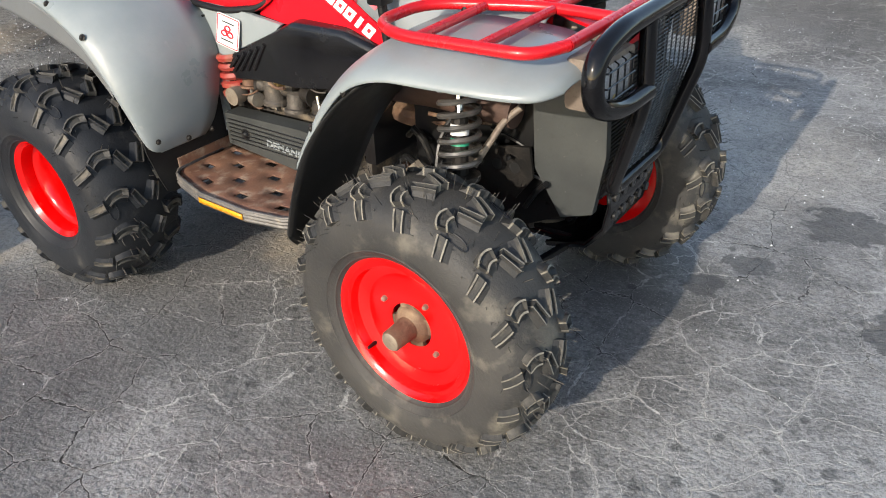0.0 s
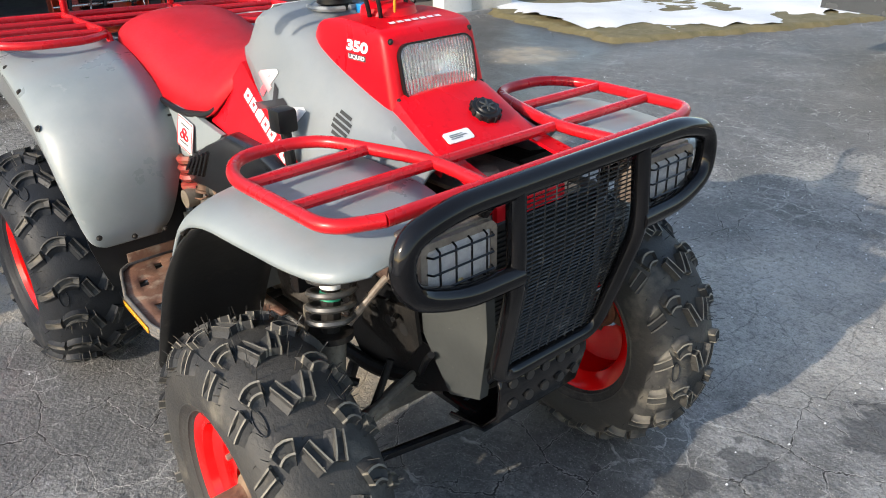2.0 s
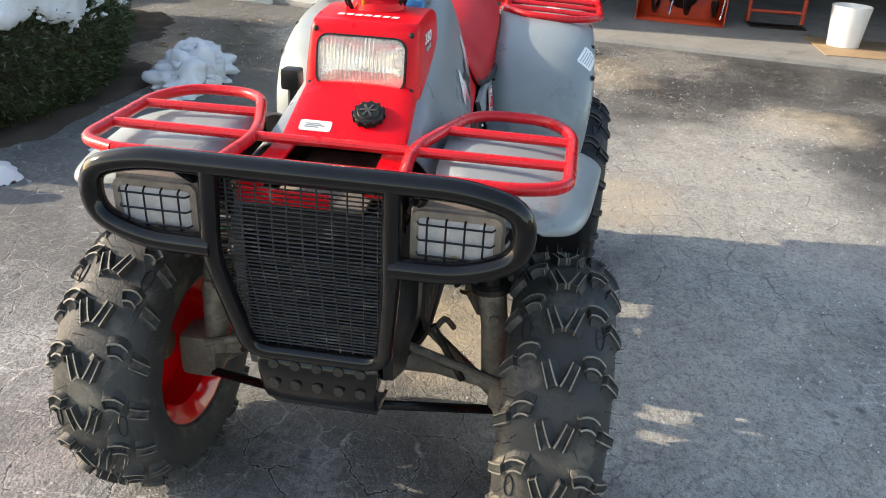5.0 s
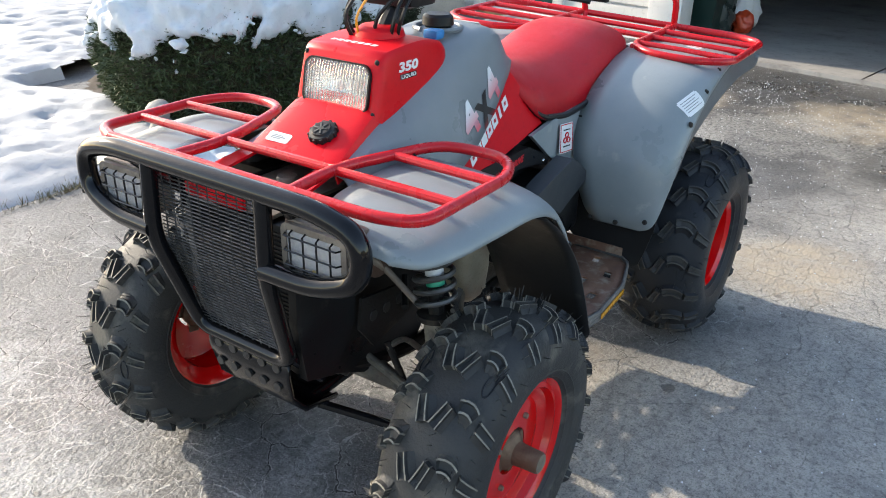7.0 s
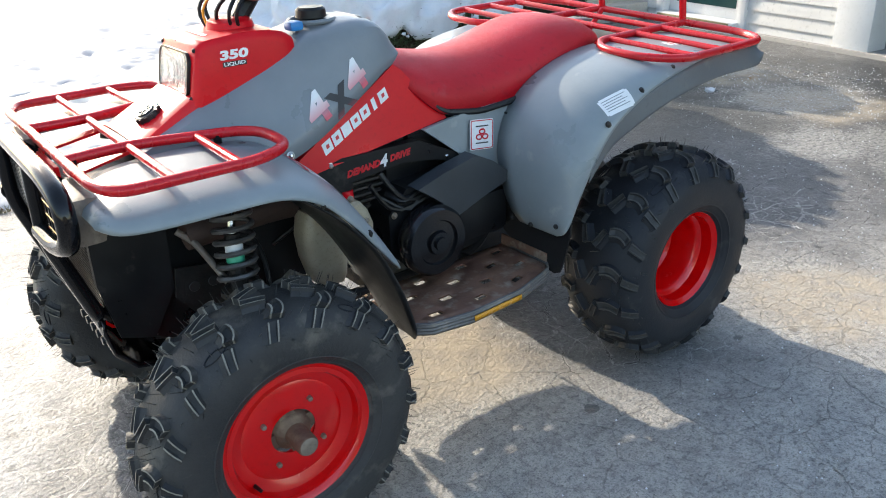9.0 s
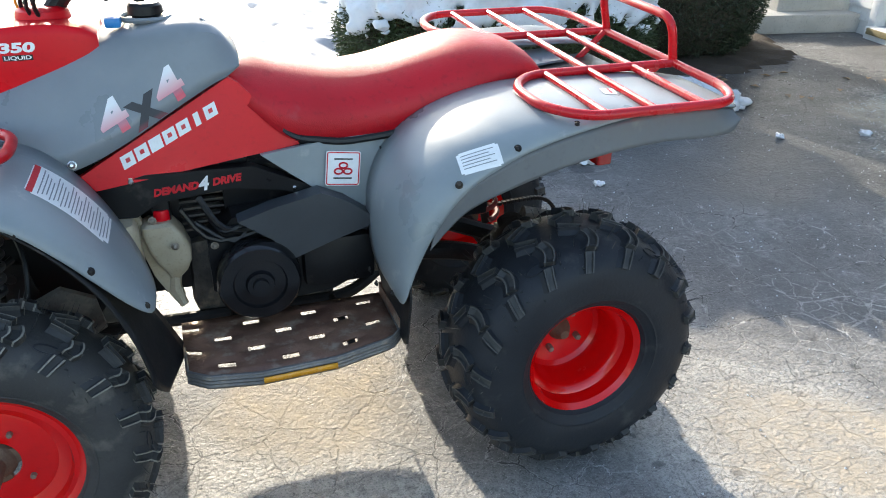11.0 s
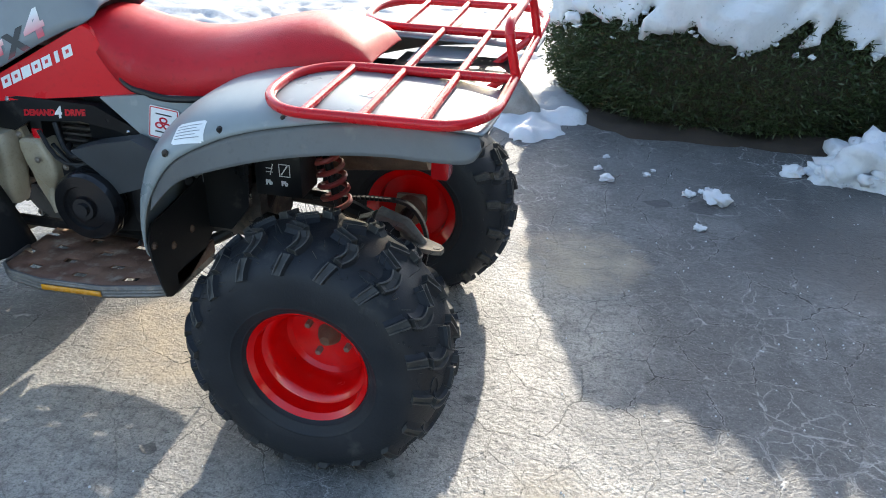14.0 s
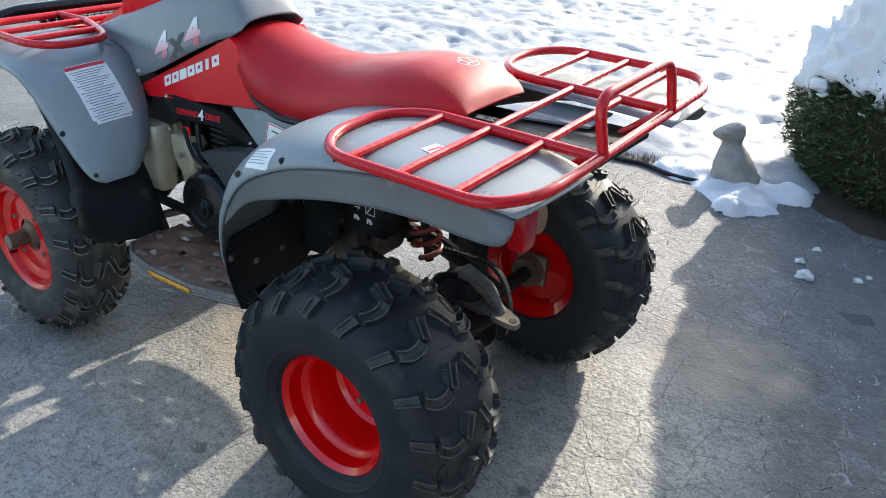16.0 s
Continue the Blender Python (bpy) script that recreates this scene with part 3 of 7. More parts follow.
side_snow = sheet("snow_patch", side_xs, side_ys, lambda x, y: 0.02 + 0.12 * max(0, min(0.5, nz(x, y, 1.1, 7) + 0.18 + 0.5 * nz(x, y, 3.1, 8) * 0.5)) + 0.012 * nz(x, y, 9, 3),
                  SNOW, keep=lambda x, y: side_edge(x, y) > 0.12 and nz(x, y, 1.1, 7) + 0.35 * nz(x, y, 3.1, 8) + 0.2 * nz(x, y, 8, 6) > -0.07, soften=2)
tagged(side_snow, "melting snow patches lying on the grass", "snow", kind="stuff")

rng = random.Random(4)


def lump(bm, c, r, squash=0.6, seed=0, sub=2, rough=0.35):
    g = bmesh.ops.create_icosphere(bm, subdivisions=sub, radius=1.0)
    for v in g["verts"]:
        d = 1 + rough * noise.noise(v.co * 1.6 + Vector((seed, seed * 0.7, 1))) + rough * 0.5 * noise.noise(v.co * 4 + Vector((seed, 3, 1)))
        v.co = Vector((c[0] + v.co.x * r * d, c[1] + v.co.y * r * d, c[2] + v.co.z * r * d * squash))
    return bm


def snow_pile(name, label, spots):
    x0, x1 = min(s[0] - s[2] for s in spots) - 0.1, max(s[0] + s[2] for s in spots) + 0.1
    y0, y1 = min(s[1] - s[2] for s in spots) - 0.1, max(s[1] + s[2] for s in spots) + 0.1

    def height(x, y):
        h = max(1 - ((x - a) ** 2 + (y - b) ** 2) / r ** 2 for a, b, r, k in spots)
        k = max(s[3] * s[2] for s in spots)
        n = 0.5 * nz(x, y, 5, 1) + 0.4 * nz(x, y, 12, 2) + 0.15 * nz(x, y, 26, 4)
        t = h + 0.75 * n
        return -0.02 if t < 0 else k * (min(1, t) ** 0.6) * (0.75 + 0.5 * n + 0.12 * nz(x, y, 30, 3)) - 0.01
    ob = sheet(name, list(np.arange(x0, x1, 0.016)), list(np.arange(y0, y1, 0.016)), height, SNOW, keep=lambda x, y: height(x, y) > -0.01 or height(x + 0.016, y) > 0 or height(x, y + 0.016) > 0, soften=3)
    return tagged(ob, label, "snow")


def chunk_heap(name, label, spots, count, seed):
    """A heap of broken snow: many ragged clods piled on a few low cores."""
    r = random.Random(seed)
    bm = bmesh.new()
    for x, y, rad, h in spots:
        lump(bm, (x, y, h * 0.25), rad, 0.7 * h / rad, r.random() * 50, 4, 0.7)
    for i in range(count):
        x, y, rad, h = r.choice(spots)
        q, d = r.random() * 2 * math.pi, r.random() ** 0.6 * 1.12
        s = rad * r.uniform(0.10, 0.30) * (1.15 - 0.5 * d)
        lump(bm, (x + rad * d * math.cos(q), y + rad * d * math.sin(q), max(0.0, h * (1 - d * d)) * 0.85 + s * 0.3), s, 0.75, i * 1.7, 2, 1.0)
    return tagged(part(name, bm, SNOW, smooth=80), label, "snow")


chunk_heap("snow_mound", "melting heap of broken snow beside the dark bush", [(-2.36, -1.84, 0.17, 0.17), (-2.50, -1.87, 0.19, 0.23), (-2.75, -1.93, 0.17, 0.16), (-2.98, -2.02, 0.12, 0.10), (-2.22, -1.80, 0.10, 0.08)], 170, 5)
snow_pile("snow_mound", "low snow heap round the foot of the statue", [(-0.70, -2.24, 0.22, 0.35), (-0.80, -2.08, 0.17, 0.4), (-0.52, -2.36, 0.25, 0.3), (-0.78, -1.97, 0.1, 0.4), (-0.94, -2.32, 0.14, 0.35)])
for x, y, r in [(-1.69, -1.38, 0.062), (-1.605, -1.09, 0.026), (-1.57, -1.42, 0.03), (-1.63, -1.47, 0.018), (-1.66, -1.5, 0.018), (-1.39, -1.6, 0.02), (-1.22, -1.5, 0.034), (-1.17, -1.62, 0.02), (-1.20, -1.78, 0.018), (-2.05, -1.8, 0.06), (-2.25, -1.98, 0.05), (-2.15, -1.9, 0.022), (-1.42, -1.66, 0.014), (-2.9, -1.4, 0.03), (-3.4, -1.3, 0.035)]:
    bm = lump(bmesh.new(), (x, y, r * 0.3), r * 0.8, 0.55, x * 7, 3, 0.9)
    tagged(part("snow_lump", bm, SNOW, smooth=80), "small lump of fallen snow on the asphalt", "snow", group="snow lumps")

# rock salt strewn on the driveway
bm = bmesh.new()
for _ in range(2800):
    if rng.random() < 0.72:
        x, y = rng.gauss(-3.0, 1.0), rng.gauss(0.6, 1.3)
    else:
        x, y = rng.gauss(0.3, 0.9), rng.gauss(2.0, 0.8)
    if x < -4.7 or (abs(x) < 0.95 and abs(y) < 0.6):
        continue
    s = rng.uniform(0.0015, 0.0042)
    q = rng.random() * 3
    c, d = math.cos(q) * s, math.sin(q) * s
    a = [bm.verts.new((x + u, y + v, 0.001)) for u, v in ((c, d), (-d, c), (-c, -d), (d, -c))]
    t = bm.verts.new((x + c * 0.3, y, 0.001 + s * 1.4))
    for i in range(4):
        bm.faces.new((a[i], a[(i + 1) % 4], t))
for _ in range(1500):
    x, y = rng.gauss(-4.0, 0.5), rng.gauss(-0.7, 0.8)
    if x < -4.75:
        continue
    s = rng.uniform(0.002, 0.0055)
    q = rng.random() * 3
    c, d = math.cos(q) * s, math.sin(q) * s
    a = [bm.verts.new((x + u, y + v, 0.001)) for u, v in ((c, d), (-d, c), (-c, -d), (d, -c))]
    t = bm.verts.new((x + c * 0.3, y, 0.001 + s * 1.4))
    for i in range(4):
        bm.faces.new((a[i], a[(i + 1) % 4], t))
tagged(part("rock_salt", bm, SNOW, smooth=0), "white rock salt grains strewn over the asphalt", "salt", kind="stuff")


# ---- bushes ----
def bush(name, label, centre, radii, height, leaf, leaves, seed, snow_from, snow_thick, facing_y=1):
    r = np.random.RandomState(seed)
    cx, cy = centre
    a, b = radii
    p = 2.15
    root = thing(name, label, "bush", "bushes by the house", (cx, cy, 0))

    def top(x, y):
        k = 1 - abs(x / a) ** p - abs(y / b) ** p
        return height * k ** (1 / p) if k > 0 else 0.0

    def shell(u, v, f=1.0):
        """A place on the crown: u round, v upwards from 0 to 1."""
        ang, el = u * 2 * math.pi, v * math.pi / 2
        ce, se = math.cos(el), math.sin(el)
        e = 2 / p
        x = a * math.copysign(abs(math.cos(ang)) ** e, math.cos(ang)) * ce ** e
        y = b * math.copysign(abs(math.sin(ang)) ** e, math.sin(ang)) * ce ** e
        z = height * se ** e
        k = f * (1 + 0.07 * noise.noise((x * 2.2 + seed, y * 2.2, z * 2.2)) + 0.05 * noise.noise((x * 6, y * 6 + seed, z * 6)) + 0.035 * noise.noise((x * 14, y * 14, z * 14 + seed)))
        tuck = 1 - 0.16 * max(0, 1 - z / (0.35 * height)) ** 1.5
        return Vector((x * k * tuck, y * k * tuck, 0.03 + z * (0.97 + (k - 1))))

    # closed dark shell whose colour gives the shade behind the leaves
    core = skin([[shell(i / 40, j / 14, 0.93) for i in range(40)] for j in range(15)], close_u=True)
    part("shade_core", core, CORE_SHADE, root, "dark shell for the shade among the inner twigs")
    co, fs = [], []
    for i in range(leaves):
        u, v = r.rand(), r.rand() ** 1.15
        q = shell(u, v, 0.92 + 0.12 * r.rand() ** 0.7)
        n = Vector((q.x / a, q.y / b, q.z / height * 0.7)).normalized()
        d = (n * 0.8 + Vector(r.randn(3)) * 0.6).normalized()
        s = Vector(r.randn(3)).cross(d).normalized()
        ln, w = 0.024 + 0.024 * r.rand(), 0.0026 + 0.0024 * r.rand()
        k = len(co)
        co += [q - s * w * 0.4, q + d * ln * 0.5 + s * w, q + d * ln, q + d * ln * 0.5 - s * w]
        fs.append((k, k + 1, k + 2, k + 3))
    me = bpy.data.meshes.new("leaves")
    me.from_pydata(co, [], fs)
    me.materials.append(leaf)
    ob = new("leaves", me)
    ob.parent = root
    ob["kind"] = "stuff"
    # trunk stubs at the ground
    bm = bmesh.new()
    for i in range(5):
        ang = i * 1.3
        sweep(bm, [(0.1 * math.cos(ang), 0.1 * math.sin(ang), -0.02), (0.3 * math.cos(ang), 0.25 * math.sin(ang), 0.35 * height)], [0.025, 0.012], 7)
    part("stem", bm, DARKM, root)
    # snow resting on the crown
    nu, nv = 280, 84

    def covered(u, v):
        q = shell(u, v)
        return q.z / height - snow_from + 0.11 * nz(q.x, q.y, 2.4, seed) + 0.11 * nz(q.x + q.z, q.y - q.z, 5, seed + 2) + 0.13 * nz(q.x + q.z, q.y, 13, seed)

    bm = bmesh.new()
    vs = {}
    for j in range(nv + 1):
        for i in range(nu):
            u, v = i / nu, 0.15 + 0.85 * j / nv
            t = covered(u, v)
            if t > 0:
                q = shell(u, v, 1.05 + snow_thick * min(1, t * 4) ** 0.6 * (0.8 + 0.7 * nz(u * 30, v * 12, 1.0, 4)))
                q.z += snow_thick * 0.5 * min(1, t * 3) + 0.02 * nz(q.x, q.y, 12, 5)
                vs[i, j] = bm.verts.new(q)
    for i, j in list(vs):
        k = [(i, j), ((i + 1) % nu, j), ((i + 1) % nu, j + 1), (i, j + 1)]
        if all(w in vs for w in k):
            bm.faces.new([vs[w] for w in k])
    edge = [v.co.copy() for v in bm.verts if 0 < len(v.link_faces) < 4 and v.co.z < 0.95 * height]
    res = bmesh.ops.extrude_edge_only(bm, edges=[e for e in bm.edges if len(e.link_faces) == 1])
    for v in res["geom"]:
        if isinstance(v, bmesh.types.BMVert):
            v.co = Vector((v.co.x * 0.93, v.co.y * 0.93, v.co.z - 0.02))
    for i, c in enumerate(edge):
        if r.rand() < 0.12:
            lump(bm, (c.x * 0.985, c.y * 0.985, c.z - 0.07 * r.rand()), 0.012 + 0.035 * r.rand() ** 3, 0.8, i * 0.37, 3, 1.1)
    for v in list(bm.verts):
        if not v.link_faces:
            bm.verts.remove(v)
    for _ in range(2):
        bmesh.ops.smooth_vert(bm, verts=bm.verts[:], factor=0.5, use_axis_x=True, use_axis_y=True, use_axis_z=True)
    for v in bm.verts:
        v.co *= 1 + 0.024 * noise.noise(v.co * 9) + 0.024 * noise.noise(v.co * 21) + 0.012 * noise.noise(v.co * 48)
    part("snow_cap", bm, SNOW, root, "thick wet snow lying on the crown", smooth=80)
    return root


bush("evergreen_bush", "clipped evergreen bush with thick snow on its crown", (-1.83, -2.84), (1.06, 0.70), 1.13, LEAF, 120000, 3, 0.42, 0.06)
bush("evergreen_bush", "dark spreading yew bush dusted with snow by the house", (-3.55, -3.75), (0.85, 0.8), 1.25, LEAFD, 60000, 8, 0.8, 0.05)

# ---- statue ----
rows = []
for z, xc, hx, hy in spline([(0.0, -0.02, 0.13, 0.105), (0.04, -0.02, 0.125, 0.104), (0.10, -0.005, 0.10, 0.098), (0.16, 0.012, 0.076, 0.082), (0.20, 0.025, 0.056, 0.056), (0.222, 0.034, 0.05, 0.048), (0.242, 0.056, 0.074, 0.055), (0.268, 0.05, 0.07, 0.058), (0.30, 0.034, 0.052, 0.052), (0.318, 0.026, 0.034, 0.034), (0.328, 0.022, 0.01, 0.01)], 40):
    row = []
    for k in range(28):
        q = 2 * math.pi * k / 28
        legs = 0.9 if z < 0.17 and math.cos(q) > 0.3 and abs(math.sin(q)) < 0.2 else 1.0
        ear = 1.16 if 0.27 < z < 0.312 and abs(math.sin(q)) > 0.9 else 1.0
        p = Vector((xc + hx * math.cos(q) * legs, hy * math.sin(q) * ear, z))
        d = 1 + 0.05 * noise.noise(p * 22) + 0.03 * noise.noise(p * 55)
        row.append((-0.665 + xc + (p.x - xc) * d, -2.29 + p.y * d, p.z * 0.93))
    rows.append(row)
tagged(part("garden_statue", skin(rows, True, True), STATUEM, smooth=60), "weathered grey concrete statue of a sitting dog in snow", "statue")

# ---- house and garage ----
HM = Matrix.Translation((-4.94, 0, 0)) @ Matrix.Rotation(radians(-9.65), 4, "Z")


def hbox(name, lo, hi, material, label="", category="", bevel=0.006, kind="structure"):
    ob = part(name, box(lo, hi, bevel), material)
    ob.matrix_world = HM
    return tagged(ob, label, category, kind=kind)


def siding_wall(name, y0, y1, z0, z1, x=0.0, label="white horizontal lap siding on the house front"):
    """A wall with overlapping boards."""
    wall = hbox(name, (x - 0.16, y0, z0), (x - 0.02, y1, z1), SIDING, label, "wall")
    bm = bmesh.new()
    k = int((z1 - z0) / 0.11)
    for i in range(k):
        za, zb = z0 + i * 0.11, min(z1, z0 + (i + 1) * 0.11)
        q = [(x - 0.02, za), (x + 0.012, za), (x - 0.004, zb), (x - 0.02, zb)]
        a = [bm.verts.new((u, y0, w)) for u, w in q]
        b = [bm.verts.new((u, y1, w)) for u, w in q]
        bm.faces.new(a[::-1])
        bm.faces.new(b)
        for j in range(4):
            bm.faces.new((a[j], a[(j + 1) % 4], b[(j + 1) % 4], b[j]))
    o = part("siding_boards", bm, SIDING, wall, smooth=0)
    return wall


hbox("floor", (-7.0, -2.6, -0.1), (0.06, 5.0, 0.035), CONCRETE, "bare concrete garage floor with a worn front edge", "floor")
o = part("expansion_joint", box((-7.0, 0.45, 0.03), (0.05, 0.462, 0.037), 0), DARKM)
o.matrix_world = HM
tagged(o, "dark joint cut across the garage floor", "joint", kind="structure")
siding_wall("wall_front", -2.35, -1.42, 0.0, 2.7)
siding_wall("wall_front_2", -6.0, -3.45, 0.0, 2.7)
hbox("wall_above_door", (-0.14, -3.45, 2.12), (0.0, -2.35, 2.7), SIDING, "white wall above the entrance door", "wall")
hbox("wall_above_garage", (-0.14, -1.42, 2.3), (0.0, 4.5, 2.7), SIDING, "white wall above the garage opening", "wall")
hbox("wall_corner", (-0.16, 4.5, 0.0), (-0.0, 5.0, 2.7), STONE, "rough tan wall at the garage corner", "wall")
hbox("garage_trim", (-0.18, -1.42, 0.0), (0.03, -1.1, 2.3), TRIM, "white garage door casing", "trim")
hbox("garage_trim_2", (-0.18, 4.18, 0.0), (0.03, 4.5, 2.3), TRIM, "white garage door casing", "trim")
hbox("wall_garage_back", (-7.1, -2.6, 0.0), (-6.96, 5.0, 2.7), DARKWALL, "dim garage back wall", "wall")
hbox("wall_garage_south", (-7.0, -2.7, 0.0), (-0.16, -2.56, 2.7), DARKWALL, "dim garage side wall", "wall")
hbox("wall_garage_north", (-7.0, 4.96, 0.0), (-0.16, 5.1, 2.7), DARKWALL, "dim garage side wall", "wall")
# unseen ceiling, added to shut light out of the garage
hbox("ceiling", (-7.1, -6.0, 2.7), (0.4, 5.1, 2.85), DARKWALL, "unseen garage ceiling and eaves that keep the inside dark", "ceiling")
hbox("wall_house_south", (-7.0, -6.1, 0.0), (-0.02, -5.96, 2.7), SIDING, "white house side wall", "wall")
door = hbox("door_1", (-0.10, -3.38, 0.1), (-0.06, -2.42, 2.05), TRIM, "white glazed storm door at the house entrance", "door")
for lo, hi in (((-0.14, -3.47, 0.0), (0.03, -3.38, 2.12)), ((-0.14, -2.42, 0.0), (0.03, -2.33, 2.12)), ((-0.14, -3.38, 2.05), (0.03, -2.42, 2.12)), ((-0.14, -3.40, 0.0), (0.10, -2.40, 0.1))):
    part("door_frame", box(lo, hi, 0.004), TRIM, door)
part("door_sill", box((0.10, -3.36, 0.045), (0.115, -2.44, 0.095), 0.003), SILL, door, "dull brass door sill")
GLASSM = mat("teal_door_glass", (0.02, 0.06, 0.06), (0.03, 0.075, 0.07), 0.06, 2)
part("glass", box((-0.062, -3.28, 0.2), (-0.052, -2.52, 1.95), 0.002), GLASSM, door, "dark teal door glass")
for i, (dx, h) in enumerate(((0.0, 0.16), (-0.3, 0.32))):
    ob = part("stone_step", box((-0.15, -4.9, 0.0), (1.0 + dx, -3.62 + dx * 0.6, h), 0.015), STONE)
    ob.matrix_world = HM
    tagged(ob, "pale stone entrance step against the house wall", "step", group="entrance steps")


def snowblower():
    root = thing("snow_blower", "orange-red snow blower parked just inside the garage", "snow blower", at=(-5.85, 1.45, 0.04))
    root.rotation_euler = (0, 0, radians(-8))
    sec = [(0.16, 0.0), (-0.02, 0.02), (-0.14, 0.14), (-0.17, 0.3), (-0.08, 0.44), (0.12, 0.5)]
    body = skin([[(x, y, z) for x, z in sec] for y in (-0.4, -0.2, 0.0, 0.2, 0.4)])
    part("auger_housing", body, ORANGE, root, thick=0.006)
    for y in (-0.4, 0.4):
        part("side_plate", slab([(x, y - 0.004, z) for x, z in sec], (0, 1, 0), 0.008), ORANGE, root)
    bm = bmesh.new()
    rod(bm, (0.0, -0.4, 0.24), (0.0, 0.4, 0.24), 0.014)
    part("auger_shaft", bm, CHROME, root)
    for c in (-0.27, 0.02, 0.27):
        pts = [(0.17 * math.cos(q), c + 0.05 * math.sin(q / 2), 0.24 + 0.17 * math.sin(q)) for q in np.linspace(0, 6.2, 26)]
        part("auger_blade", tube(pts, 0.02, seg=6), BLACKP, root)
    part("impeller", lathe(bmesh.new(), [(0.0, 0.1), (0.05, 0.09), (0.09, 0.06), (0.14, 0.02), (0.15, -0.02)], 20, Matrix.Translation((-0.1, 0, 0.24)) @ Matrix.Rotation(radians(-90), 4, "Z")), BLACKP, root, "black impeller")
    for y in (-0.1, 0.36):
        part("auger_stay", tube([(0.13, y, 0.06), (0.06, y + 0.02, 0.24), (0.12, y + 0.03, 0.34)], 0.009), CHROME, root)
    part("chute", lathe(bmesh.new(), [(0.07, 0.0), (0.075, 0.3)], 20, Matrix.Translation((-0.2, 0, 0.45)) @ Matrix.Rotation(radians(90), 4, "X")), ORANGE, root)
    part("engine_cover", box((-0.75, -0.2, 0.25), (-0.25, 0.2, 0.6), 0.05), ORANGE, root)
    for y in (-0.28, 0.28):
        part("wheel", lathe(bmesh.new(), [(0.05, -0.05), (0.17, -0.06), (0.19, 0.0), (0.17, 0.06), (0.05, 0.05)], 24, Matrix.Translation((-0.5, y, 0.19))), TYRE, root)
    part("handle", tube([(-0.7, -0.2, 0.5), (-1.2, -0.25, 0.95), (-1.2, 0.25, 0.95), (-0.7, 0.2, 0.5)], 0.013, 0.05), DARKM, root)


snowblower()
# a second orange-framed machine behind it
root = thing("hand_truck", "red tubular frame leaning in the garage", "hand truck", at=(-6.0, 2.35, 0.04))
for y in (-0.25, 0.25):
    part("upright", tube([(0, y, 0.02), (-0.1, y, 1.1)], 0.02), ORANGE, root)
for z in (0.12, 0.45, 0.8):
    part("crossbar", tube([(-0.005 - z * 0.09, -0.25, z), (-0.005 - z * 0.09, 0.25, z)], 0.016), ORANGE, root)
part("toe_plate", box((0, -0.25, 0.0), (0.2, 0.25, 0.012), 0.003), DARKM, root)

root = thing("rubbish_bin", "dark green plastic wheeled bin inside the garage", "bin", at=(-5.75, -1.15, 0.04))
part("bin_body", skin([[(sx * w, sy * w, z) for sx, sy in ((1, 1), (-1, 1), (-1, -1), (1, -1))] for z, w in ((0.0, 0.2), (0.02, 0.21), (0.85, 0.27), (0.88, 0.29))], True, True), GREENBIN, root)
part("lid", box((-0.3, -0.3, 0.88), (0.3, 0.3, 0.94), 0.02), GREENBIN, root)
for i, (x, y, r_, m_, lab) in enumerate([(-5.95, -1.08, 0.22, BAG, "crumpled grey plastic bag on the garage floor"), (-6.35, -0.92, 0.18, WHITE, "white plastic bag on the garage floor"), (-6.18, -0.82, 0.1, ORANGE, "orange jug standing on the garage floor"), (-6.5, -1.25, 0.3, ORANGE, "orange red bag leaning in the garage")]):
    tagged(part("bag", lump(bmesh.new(), (x, y, 0.03 + r_ * 0.95), r_, 1.15, i * 5, 4, 0.26), m_, smooth=80), lab, "bag")
tagged(part("cardboard_sheet", box((-5.5, 2.5, 0.036), (-4.75, 4.0, 0.044), 0.002), CARDBOARD), "flattened cardboard lying on the garage floor", "cardboard")
tagged(part("bucket", lathe(bmesh.new(), [(0.0, 0.0), (0.13, 0.0), (0.16, 0.33), (0.15, 0.33), (0.12, 0.02), (0, 0.02)], 24, Matrix.Translation((-5.2, 2.75, 0.046)) @ Matrix.Rotation(radians(90), 4, "X")), WHITE), "white plastic bucket in the garage", "bucket")


